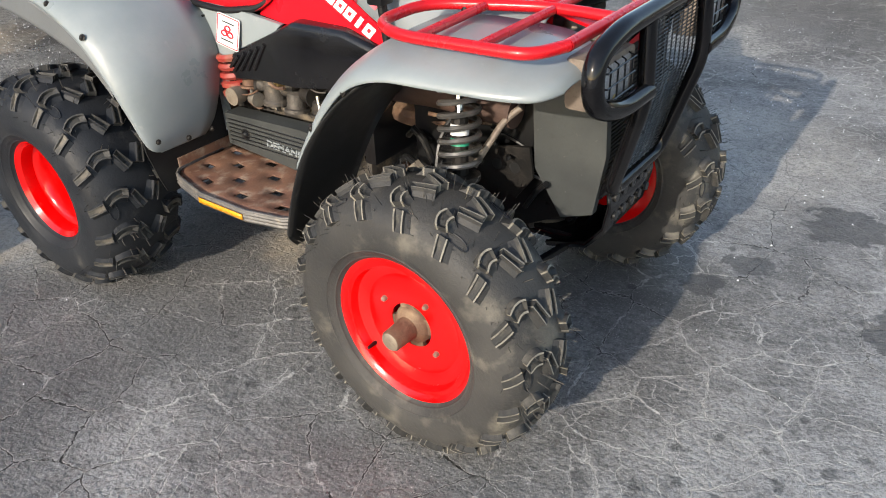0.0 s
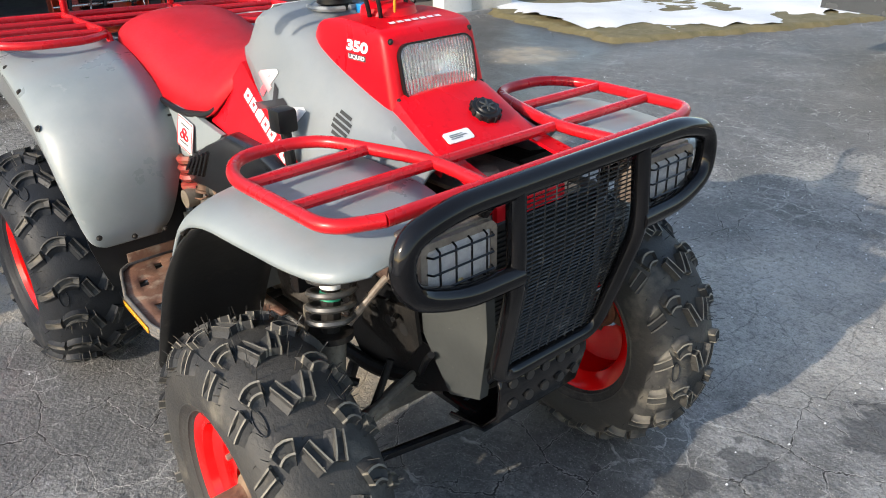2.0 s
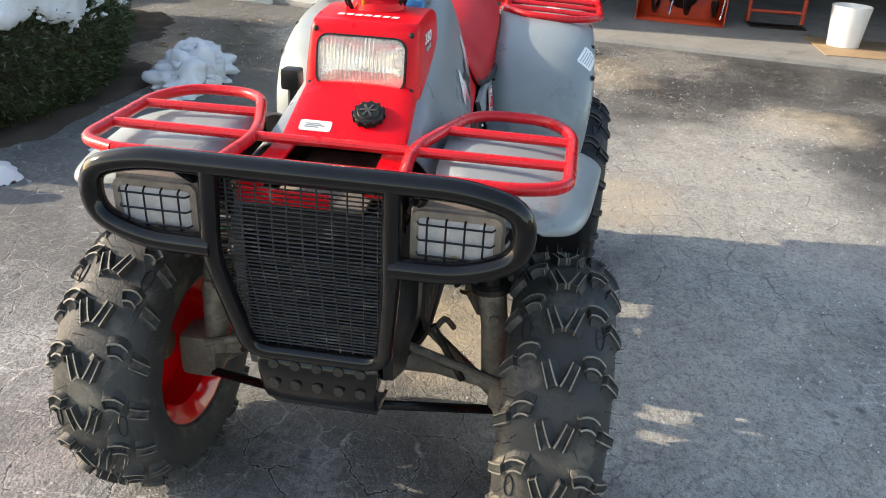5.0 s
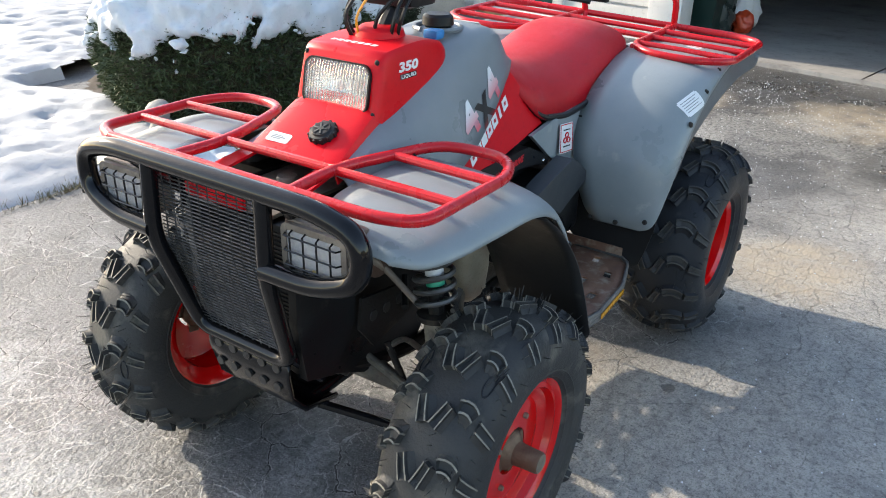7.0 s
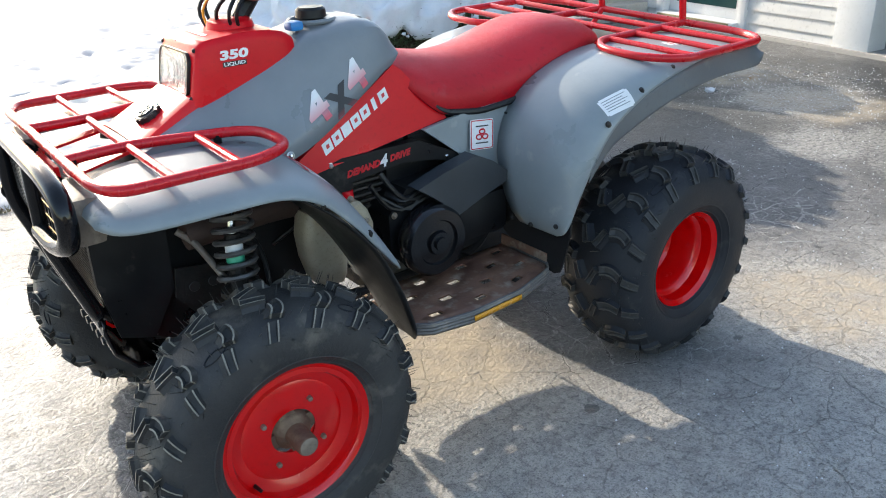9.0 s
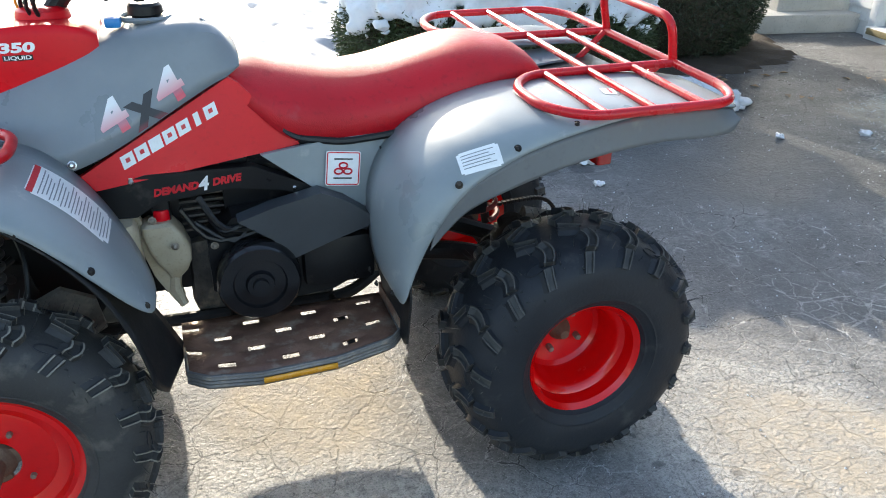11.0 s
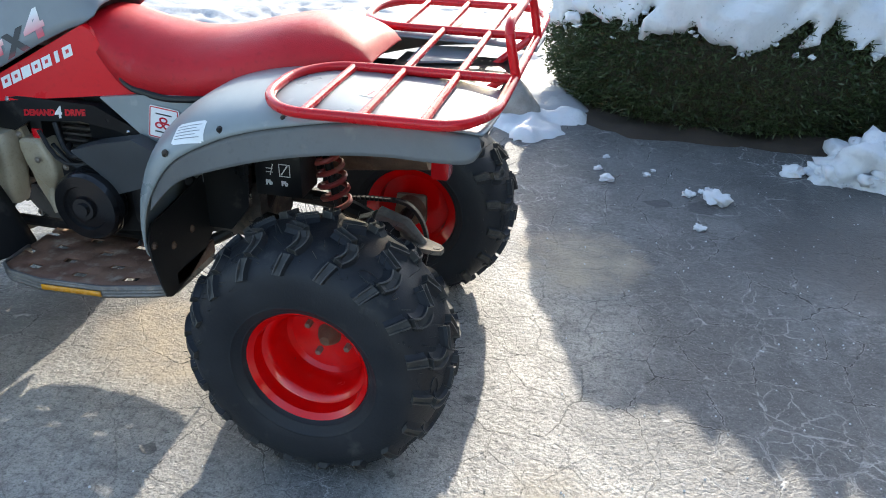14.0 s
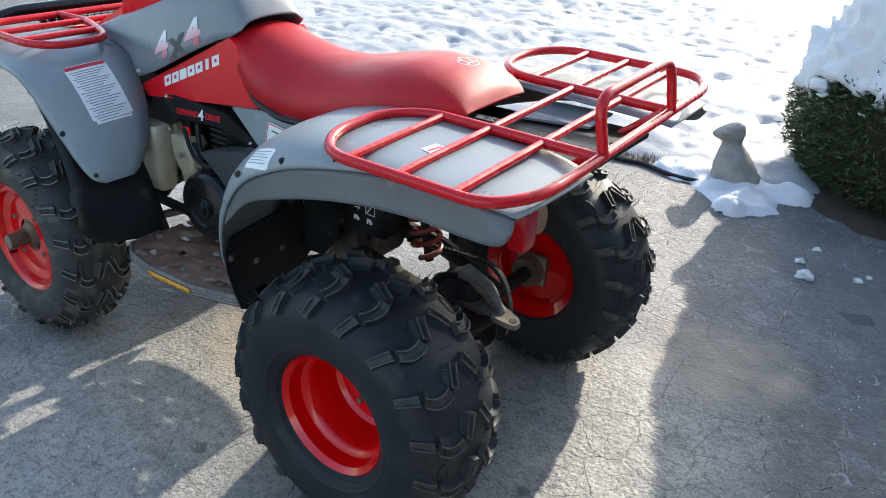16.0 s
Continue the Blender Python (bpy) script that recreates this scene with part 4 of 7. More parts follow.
# ---- parked car ----
def parked_car():
    root = thing("parked_car", "dark car with bright alloy wheels parked on the driveway", "car", at=(0.18, 4.48, 0))
    sec = [(-0.95, 0.42), (-0.93, 0.75), (-0.6, 0.95), (0.3, 1.02), (0.9, 1.5), (2.9, 1.52), (3.7, 1.05), (3.9, 0.9), (3.9, 0.4)]
    arch = []
    for cx in (2.75, 0.0):
        arch += [(cx + 0.43 * math.cos(q), 0.36 + 0.43 * math.sin(q)) for q in np.linspace(0.1, math.pi - 0.1, 9)]
    outline = sec + arch
    part("body", slab([(x, 0.0, z) for x, z in outline], (0, 1, 0), 1.75), CARPAINT, root, smooth=30)
    for x0, x1 in ((0.55, 1.5), (1.58, 2.6)):
        part("side_window", slab([(x0 + 0.25, -0.004, 1.42), (x0, -0.004, 1.06), (x1, -0.004, 1.06), (x1 - 0.05, -0.004, 1.42)], (0, 1, 0), 0.006), GLASSM, root)
    for cx, y in ((0.0, 0.0), (2.75, 0.0), (0.0, 1.55), (2.75, 1.55)):
        sgn = -1 if y < 1 else 1
        m = Matrix.Translation((cx, y + (0.1 if sgn < 0 else 0.1), 0.36)) @ Matrix.Rotation(math.pi if sgn < 0 else 0, 4, "Z")
        w = part("wheel", lathe(bmesh.new(), [(0.0, 0.02), (0.05, 0.03), (0.06, 0.02), (0.22, 0.03), (0.235, 0.09), (0.26, 0.1), (0.255, -0.1), (0.0, -0.1)], 40, m), ALLOY, root)
        prof = [(0.255, 0.1), (0.27, 0.115), (0.33, 0.118), (0.355, 0.095), (0.362, 0.05), (0.362, -0.05), (0.35, -0.1), (0.26, -0.1)]
        part("tyre", lathe(bmesh.new(), prof, 48, m, caps=False), TYRE, w)
        for k in range(5):
            q = k * 2 * math.pi / 5 + 0.3
            bm = bmesh.new()
            for dq in (-0.13, 0.13):
                sweep(bm, [m @ Vector((0.06 * math.cos(q + dq), 0.055, 0.06 * math.sin(q + dq))), m @ Vector((0.24 * math.cos(q + dq), 0.085, 0.24 * math.sin(q + dq)))], [0.026, 0.02], 6, squash=0.6)
            part("spoke", bm, ALLOY, w)
            part("opening", slab([m @ Vector((rr * math.cos(q + 0.63 + d), 0.033, rr * math.sin(q + 0.63 + d))) for rr, d in ((0.1, -0.15), (0.21, -0.3), (0.22, 0.0), (0.21, 0.3), (0.1, 0.15))], m.to_3x3() @ Vector((0, 1, 0)), 0.003), BLACKP, w)


parked_car()

rl = random.Random(9)
for k in range(14):
    x, y = rl.uniform(-4.6, -3.2), rl.uniform(-2.6, -1.2)
    q = rl.random() * 6
    c, d = math.cos(q) * 0.022, math.sin(q) * 0.022
    bm = bmesh.new()
    v = [bm.verts.new(p) for p in ((x - c * 1.6, y - d * 1.6, 0.003), (x - d * 0.8, y + c * 0.8, 0.012), (x + c * 1.6, y + d * 1.6, 0.004), (x + d * 0.8, y - c * 0.8, 0.014))]
    bm.faces.new(v[:3])
    bm.faces.new((v[0], v[2], v[3]))
    tagged(part("fallen_leaf", bm, CARDBOARD, smooth=0, thick=0.0008), "dry brown leaf on the wet asphalt", "leaf", group="fallen leaves")
hose = [(x, lawn_edge(x) + 0.10 + 0.012 * math.sin(x * 9), 0.011) for x in np.linspace(-0.56, -0.08, 7)]
tagged(part("garden_hose", tube([tuple(p) for p in spline(hose, 30)], 0.011, 0, 8), RUBBERFLAP), "black garden hose lying along the lawn edge", "hose")
# worn grass showing along the lawn edge
gr = np.random.RandomState(21)
co, fs = [], []
for _ in range(5200):
    x = gr.uniform(-0.45, 4.6)
    p = Vector((x, lawn_edge(x) + 0.035 - abs(gr.randn()) * 0.035, 0.0))
    if nz(x, 0, 2.2, 12) + 0.4 * gr.randn() < -0.15:
        continue
    q = gr.rand() * 2 * math.pi
    d = Vector((math.cos(q), math.sin(q), 0))
    tip = p + d * gr.uniform(0.01, 0.04) + Vector((0, 0, gr.uniform(0.012, 0.05)))
    side = Vector((-d.y, d.x, 0)) * 0.0022
    k = len(co)
    co += [p - side, p + side, tip]
    fs.append((k, k + 1, k + 2))
me = bpy.data.meshes.new("grass_fringe")
me.from_pydata(co, [], fs)
me.materials.append(GRASS)
tagged(new("grass_fringe", me), "tufts of tired grass along the snowy lawn edge", "grass", kind="stuff")


# ---- the quad bike ----
QUAD = thing("quad_bike", "red and grey four-wheel quad bike with knobbly tyres standing on asphalt", "quad bike")


def tyre_surface(R, rb, hw, n=2.5):
    rc, hh = (R + rb) / 2 - 0.012, (R - rb) / 2 + 0.012

    def at(s):
        """A place on the tyre's round: s = 0 the crown, 1 about the shoulder; returns (radius, across)."""
        f = math.pi / 2 - s * 1.02
        c, d = math.cos(f), math.sin(f)
        return rc + hh * math.copysign(abs(d) ** (2 / n), d), hw * math.copysign(abs(c) ** (2 / n), c)
    return at


def wheel(name, pos, outer, R, rb, hw, steer, deep, label, rubber=None, knob=None):
    """One wheel. outer: +1 on the bike's left. deep: how far the disc lies inside the outer lip."""
    m = Matrix.Translation(pos) @ Matrix.Rotation(radians(steer), 4, "Z") @ Matrix.Rotation(0 if outer > 0 else math.pi, 4, "Z")
    fwd = 1 if outer > 0 else -1
    # rim, turned in one piece
    w = hw * 0.80
    if deep > 0.06:
        prof = [(0.024, w - deep), (rb - 0.045, w - deep), (rb - 0.035, w - deep + 0.01), (rb - 0.03, w - 0.06), (rb - 0.022, w - 0.05), (rb - 0.012, w - 0.045), (rb - 0.008, w - 0.012), (rb + 0.004, w), (rb + 0.008, w - 0.004),
                (rb + 0.004, w - 0.012), (rb - 0.006, w - 0.03), (rb - 0.022, w - deep), (rb - 0.02, -w + 0.02), (rb + 0.006, -w), (rb + 0.002, -w + 0.004), (rb - 0.026, -w + 0.03), (rb - 0.03, w - deep - 0.014), (0.024, w - deep - 0.006)]
    else:
        prof = [(0.052, w - deep), (rb - 0.062, w - deep), (rb - 0.052, w - deep - 0.004), (rb - 0.04, w - deep + 0.002), (rb - 0.028, w - deep + 0.006), (rb - 0.022, w - deep + 0.022), (rb - 0.012, w - 0.012), (rb - 0.004, w - 0.004), (rb + 0.006, w),
                (rb + 0.006, w - 0.01), (rb - 0.012, w - 0.03), (rb - 0.03, w - 0.06), (rb - 0.03, -w + 0.03), (rb + 0.004, -w), (rb - 0.002, -w + 0.002), (rb - 0.036, -w + 0.03), (rb - 0.036, w - deep - 0.03), (0.052, w - deep - 0.006)]
    rim = part(name, lathe(bmesh.new(), prof, 64, closed=True), RIMRED, QUAD, label)
    rim.matrix_world = m
    # carcass
    at = tyre_surface(R - 0.0145, rb + 0.004, hw)
    prof = []
    for s in np.linspace(2.45, -2.45, 150):
        r0, y0 = at(s)
        ridge = max(0.0, *(1 - abs(abs(s) - c) / 0.035 for c in (1.9, 2.15))) * 0.0025
        prof.append((r0, y0 + math.copysign(ridge, s)))
    bm = lathe(bmesh.new(), prof, 72, caps=False)
    tyre = part("tyre", bm, rubber or TYRE, rim)
    # lugs: raised bars with a sunk middle
    count = 18

    def place(s, ang, h):
        r0, y0 = at(s)
        r1, y1 = at(s + 0.01)
        t = Vector((r1 - r0, y1 - y0)).normalized()
        nr, ny = t.y, -t.x
        if nr * 1.0 + ny * y0 < 0:
            nr, ny = -nr, -ny
        r, y = r0 + nr * h, y0 + ny * h
        q = ang * fwd
        return Vector((r * math.cos(q), y, r * math.sin(q)))

    def lug(path, wid, h, q0, pale=True):
        """path of (s, ang); wid: half width along the round, in metres."""
        sec = [(-2.6, -0.003), (-1.16, h * 0.5), (-1.0, h), (-0.70, h), (-0.56, h * 0.5), (0.56, h * 0.5), (0.70, h), (1.0, h), (1.12, h * 0.4), (1.5, -0.003)]
        bm = bmesh.new()
        rows = []
        n = len(path)
        for i, (s, g) in enumerate(path):
            s0, g0 = path[max(i - 1, 0)]
            s1, g1 = path[min(i + 1, n - 1)]
            ds, dg = (s1 - s0) * (R - rb) * 1.1, (g1 - g0) * R
            ln = math.hypot(ds, dg) or 1
            ns, ng = -dg / ln, ds / ln
            end = i in (0, n - 1)
            row = []
            for u, z in sec:
                zz = h if (i in (1, n - 2) and 0 < abs(u) < 0.69) else z
                zz = -0.004 if end else zz
                row.append(place(s + ns * u * wid / ((R - rb) * 1.1), q0 + g + ng * u * wid / R, zz))
            rows.append(row)
        vs = [[bm.verts.new(p) for p in row] for row in rows]
        for a, b in zip(vs, vs[1:]):
            for j in range(len(sec) - 1):
                f = bm.faces.new((a[j], a[j + 1], b[j + 1], b[j]))
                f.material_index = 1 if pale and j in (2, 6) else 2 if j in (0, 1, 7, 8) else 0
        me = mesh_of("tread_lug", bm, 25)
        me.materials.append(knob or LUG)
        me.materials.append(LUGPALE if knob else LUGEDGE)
        me.materials.append(rubber or TYRE)
        return me

    def seg(p0, p1, bend, n=5):
        pts = [(p0[0] + (p1[0] - p0[0]) * t, p0[1] + (p1[1] - p0[1]) * (t + bend * t * (1 - t))) for t in np.linspace(0, 1, n)]
        e0 = (pts[0][0] + (pts[1][0] - pts[0][0]) * 0.06, pts[0][1] + (pts[1][1] - pts[0][1]) * 0.06)
        e1 = (pts[-1][0] + (pts[-2][0] - pts[-1][0]) * 0.06, pts[-1][1] + (pts[-2][1] - pts[-1][1]) * 0.06)
        return [pts[0], e0] + pts[1:-1] + [e1, pts[-1]]

    pitch = 2 * math.pi / count
    jit = random.Random(int(R * 1e4) + outer)
    tips = []
    h = 0.0155
    for sg in (1, -1):
        q0 = 0.0 if sg > 0 else pitch * 0.12
        arc = [(0.25 * sg, 0.15), (0.265 * sg, 0.152), (0.35 * sg, 0.168), (0.43 * sg, 0.174), (0.52 * sg, 0.170), (0.61 * sg, 0.152), (0.69 * sg, 0.126), (0.71 * sg, 0.12)]
        if knob:
            arc = [(0.31 * sg, 0.160), (0.325 * sg, 0.163)] + arc[2:5] + [(0.59 * sg, 0.156), (0.65 * sg, 0.138), (0.665 * sg, 0.133)]
        shapes = [lug(seg((0.062 * sg, 0.0), (0.185 * sg, 0.15), 0.0), 0.0105, h, 0.0), lug(arc, 0.0135, h, q0), lug(seg((0.76 * sg, 0.098), (1.2 * sg, 0.035), 0.0, 4), 0.0125, h * 0.8, q0)]
        for k in range(count):
            for me in shapes:
                ob = new("tread_lug", me)
                ob.parent = rim
                ob.matrix_local = Matrix.Rotation(-k * pitch * fwd, 4, "Y")
            for _ in range(10):
                tips.append((sg * jit.uniform(0.05, 1.35), q0 + k * pitch + jit.uniform(0, pitch)))
    bm = bmesh.new()
    for s, g in tips:
        a = place(s, g, 0.0)
        b = place(s + jit.uniform(-0.03, 0.03), g + jit.uniform(-0.02, 0.02), (0.022 if abs(s) < 0.8 else 0.006) + 0.014 * jit.random())
        sweep(bm, [a, b], [0.0009, 0.0006], 3)
    o = part("rubber_nib", bm, LUG, rim, smooth=0)
    o["kind"] = "stuff"
    # maker's mark on the sidewall as a plain raised oval between the lugs
    for k in range(0, count, 3):
        for sg in (1, -1):
            q0 = k * pitch + pitch * 0.05
            pts = [place(sg * (0.62 + 0.1 * math.sin(a)), q0 + 0.085 * math.cos(a), 0.001) for a in np.linspace(0, 2 * math.pi, 18)[:-1]]
            part("oval_mark", sweep(bmesh.new(), pts, 0.0016, 5, True), TYRE, rim)
    # hub, nuts, valve
    bm = bmesh.new()
    if deep > 0.06:
        y = w - deep
        lathe(bm, [(0.0, y + 0.034), (0.012, y + 0.034), (0.016, y + 0.028), (0.026, y + 0.012), (0.03, y), (0.03, y - 0.02), (0.0, y - 0.02)], 24)
        part("hub_cap", bm, RUST, rim, "rusty hub cap")
        for k in range(4):
            q = k * math.pi / 2 + 0.5
            b2 = bmesh.new()
            lathe(b2, [(0.0, y + 0.02), (0.007, y + 0.02), (0.009, y + 0.015), (0.009, y), (0.013, y - 0.001)], 6, Matrix.Translation((0.055 * math.cos(q), 0, 0.055 * math.sin(q))))
            part("wheel_nut", b2, HUBM, rim)
    else:
        y = w - deep
        lathe(bm, [(0.0, y + 0.068), (0.021, y + 0.068), (0.0235, y + 0.064), (0.0245, y + 0.03), (0.026, y + 0.012), (0.036, y + 0.006), (0.044, y - 0.004), (0.046, y - 0.02), (0.034, y - 0.03), (0.034, y - 0.06), (0.0, y - 0.06)], 28)
        hub = part("hub", bm, RUST, rim, "rusty protruding hub")
        part("hub_end", lathe(bmesh.new(), [(0.0, y + 0.0705), (0.017, y + 0.0705), (0.0205, y + 0.0685)], 24), HUBM, hub)
        for k in range(4):
            q = k * math.pi / 2 + 0.6
            b2 = lathe(bmesh.new(), [(0.0, y + 0.009), (0.0055, y + 0.009), (0.0065, y + 0.005), (0.0065, y - 0.004)], 6, Matrix.Translation((0.079 * math.cos(q), 0, 0.079 * math.sin(q))))
            part("wheel_nut", b2, HUBM, rim)
            q += 0.75
            b2 = slab([(rr * math.cos(q + d), y - 0.012, rr * math.sin(q + d)) for rr, d in ((0.04, -0.5), (0.068, -0.22), (0.068, 0.22), (0.04, 0.5))], (0, 1, 0), 0.01)
            part("hub_flange", b2, RUST, hub)
    b2 = bmesh.new()
    sweep(b2, [(rb * 0.62, w - deep, -rb * 0.52), (rb * 0.60, w - deep + 0.03, -rb * 0.5)], [0.005, 0.0035], 8)
    part("valve", b2, BLACKP, rim)
    return rim


FR, RR = 0.318, 0.325
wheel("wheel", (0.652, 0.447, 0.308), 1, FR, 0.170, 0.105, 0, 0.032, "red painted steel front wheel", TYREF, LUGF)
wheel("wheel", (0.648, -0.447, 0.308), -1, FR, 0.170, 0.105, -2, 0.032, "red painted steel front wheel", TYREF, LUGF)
wheel("wheel", (-0.632, 0.43, 0.307), 1, RR, 0.142, 0.142, 0, 0.148, "red painted deep-dish rear wheel")
wheel("wheel", (-0.632, -0.43, 0.307), -1, RR, 0.142, 0.142, 0, 0.148, "red painted deep-dish rear wheel")


# ---- fenders and body shells ----
def fender(name, rows, side, material, label, nu=60, nv=14, power=0.7):
    out = []
    for xc, zc, yi, xo, zo, yo in spline(rows, nu):
        row = []
        for j in range(nv + 1):
            a = j / nv * math.pi / 2
            f, s = math.sin(a) ** power, 1 - math.cos(a)
            row.append((xc + (xo - xc) * s, side * (yi + (yo - yi) * f), zc + (zo - zc) * s))
        out.append(row)
    return part(name, skin(out), material, QUAD, label, 60, 0.005)


FRONT_F = [(0.922, 0.828, 0.27, 0.916, 0.818, 0.385), (0.905, 0.848, 0.24, 0.888, 0.813, 0.432), (0.84, 0.862, 0.20, 0.825, 0.813, 0.457), (0.72, 0.867, 0.19, 0.705, 0.816, 0.473),
           (0.60, 0.864, 0.19, 0.60, 0.815, 0.483), (0.51, 0.842, 0.19, 0.522, 0.786, 0.487), (0.44, 0.787, 0.20, 0.458, 0.726, 0.483), (0.385, 0.712, 0.22, 0.402, 0.658, 0.475),
           (0.34, 0.632, 0.26, 0.355, 0.60, 0.465), (0.315, 0.575, 0.31, 0.325, 0.567, 0.45), (0.31, 0.555, 0.34, 0.315, 0.553, 0.42)]
REAR_F = [(-0.205, 0.475, 0.28, -0.21, 0.475, 0.42), (-0.190, 0.52, 0.25, -0.21, 0.50, 0.455), (-0.184, 0.60, 0.22, -0.232, 0.59, 0.475), (-0.192, 0.68, 0.20, -0.27, 0.675, 0.485),
          (-0.228, 0.765, 0.19, -0.335, 0.757, 0.488), (-0.295, 0.83, 0.19, -0.435, 0.812, 0.484), (-0.385, 0.872, 0.19, -0.525, 0.842, 0.48), (-0.50, 0.895, 0.18, -0.62, 0.862, 0.475),
          (-0.63, 0.90, 0.17, -0.72, 0.878, 0.472), (-0.78, 0.898, 0.17, -0.82, 0.885, 0.472), (-0.92, 0.892, 0.18, -0.92, 0.884, 0.472), (-1.015, 0.88, 0.20, -1.0, 0.874, 0.46)]
FLARE_E = [(-0.257, 0.63, 0.481), (-0.334, 0.706, 0.481), (-0.433, 0.747, 0.481), (-0.557, 0.783, 0.481), (-0.682, 0.807, 0.481), (-0.806, 0.818, 0.481), (-0.909, 0.817, 0.481), (-0.981, 0.823, 0.481), (-1.004, 0.853, 0.481)]


def sheet_between(name, a_rows, b_rows, side, material, label, bulge=0.0, nu=50, nv=6, thick=0.005):
    A, B = spline(a_rows, nu), spline(b_rows, nu)
    out = []
    for a, b in zip(A, B):
        row = []
        for j in range(nv + 1):
            t = j / nv
            x, z, y = a + (b - a) * t
            row.append((x, side * y, z + bulge * 4 * t * (1 - t)))
        out.append(row)
    return part(name, skin(out), material, QUAD, label, 60, thick)


def bolt(pos, nrm, r=0.0065, material=None, parent=None, name="bolt"):
    n = Vector(nrm).normalized()
    q = Vector((0, 1, 0)).rotation_difference(n).to_matrix().to_4x4()
    bm = lathe(bmesh.new(), [(0.0, r * 0.75), (r * 0.5, r * 0.72), (r * 0.85, r * 0.45), (r, 0.0), (r * 1.35, -0.0005), (r * 1.35, -0.002)], 10, Matrix.Translation(pos) @ q)
    return part(name, bm, material or DARKM, parent or QUAD)


for sd in (1, -1):
    ff = fender("front_fender", FRONT_F, sd, GREY, "smooth grey plastic front fender")
    rf = fender("rear_fender", REAR_F, sd, GREY, "smooth grey plastic rear fender")
    inner = [(r[3] + 0.004, r[4] - 0.003, r[5] - 0.006) for r in REAR_F[3:]]
    sheet_between("fender_flare", inner, FLARE_E, sd, FLARE, "dull dark grey plastic fender flare", -0.004)
    # flexible guard in front of the rear wheel
    fl = [(0.17, 0.60), (0.44, 0.57), (0.462, 0.53), (0.458, 0.48), (0.438, 0.40), (0.425, 0.362), (0.405, 0.352), (0.32, 0.362), (0.22, 0.40), (0.17, 0.44)]
    part("mud_guard", slab([(-0.222, sd * y, z) for y, z in fl], (1, 0, 0), 0.005), RUBBERFLAP, QUAD, "black plastic mud guard")
    zb = [(0.56, 0.785), (0.48, 0.72), (0.41, 0.635), (0.355, 0.54), (0.31, 0.45), (0.275, 0.37), (0.268, 0.352)]
    zo = [(0.545, 0.795, 0.480), (0.475, 0.737, 0.486), (0.402, 0.645, 0.494), (0.358, 0.548, 0.501), (0.336, 0.466, 0.51), (0.330, 0.428, 0.512), (0.31, 0.385, 0.475)]
    sheet_between("splash_guard", [(x, z, 0.27) for x, z in zb], zo, sd, RUBBERFLAP, "black flexible splash guard", 0, 24, 8, 0.004)
    for x, y, z in ((-0.591, 0.466, 0.873), (-0.45, 0.478, 0.838), (-0.318, 0.486, 0.775)):
        bolt((x, sd * y, z), (0.3, sd, 0.6), parent=rf)
    for x, y, z in ((0.513, 0.484, 0.782), (0.407, 0.474, 0.685), (0.325, 0.445, 0.578)):
        bolt((x, sd * y, z), (-0.4, sd, 0.4), parent=ff)
    for x, y, z in ((-0.193, 0.44, 0.515), (-0.178, 0.36, 0.50), (-0.182, 0.28, 0.495)):
        bolt((x + 0.012, sd * y, z), (1, sd * 0.2, 0), 0.0055, parent=rf)
    for y, z in ((0.445, 0.515), (0.368, 0.478), (0.28, 0.481)):
        bolt((-0.223, sd * y, z), (-1, 0, 0), 0.008, RUST, parent=rf)


def saddle(name, rows, material, label, nu=50, crown=0.006, nv=22, y0=0.0, soft=3.2, crease=50):
    """A shell over the bike's middle: rows of (x, top z, half width at top, lower edge z, half width there)."""
    out = []
    for x, zt, wt, zb, wb in spline(rows, nu):
        row = []
        for j in range(nv + 1):
            t = 2 * j / nv - 1
            a = abs(t)
            if a < 0.5:
                u = a / 0.5
                y, z = wt * u * 0.97, zt + crown * (1 - u * u) - (zt - zb) * 0.05 * u ** soft
            else:
                u = (a - 0.5) / 0.5
                y = wt * 0.97 + (wb - wt * 0.97) * u ** 0.9
                z = zt - (zt - zb) * (0.05 + 0.95 * u ** 1.12)
            row.append((x, y0 + math.copysign(y, t), z))
        out.append(row)
    return part(name, skin(out), material, QUAD, label, crease, 0.005)


tank = saddle("tank_cover", [(0.07, 0.985, 0.085, 0.965, 0.115), (0.10, 1.03, 0.095, 0.945, 0.128), (0.14, 1.052, 0.102, 0.93, 0.142), (0.22, 1.055, 0.108, 0.89, 0.165), (0.34, 1.03, 0.113, 0.825, 0.188),
              (0.44, 0.995, 0.116, 0.785, 0.195), (0.54, 0.955, 0.12, 0.775, 0.195), (0.62, 0.922, 0.128, 0.785, 0.192), (0.69, 0.889, 0.136, 0.81, 0.182), (0.75, 0.864, 0.145, 0.83, 0.172)], GREYD, "grey plastic tank cover", y0=0.006, crease=28)
saddle("hood", [(0.575, 0.963, 0.10, 0.935, 0.108), (0.62, 0.944, 0.106, 0.905, 0.113), (0.70, 0.900, 0.113, 0.862, 0.12), (0.73, 0.883, 0.115, 0.85, 0.122), (0.748, 0.873, 0.117, 0.845, 0.124)], RED, "glossy red plastic hood", crown=0.004, y0=0.008)
for sd in (1, -1):
    part("hood_leg", slab([(0.745, 0.008 + sd * 0.082, 0.869), (0.745, 0.008 + sd * 0.121, 0.867), (0.892, sd * 0.134, 0.838), (0.892, sd * 0.088, 0.841)], (0.22, 0, 1), 0.006), RED, QUAD)


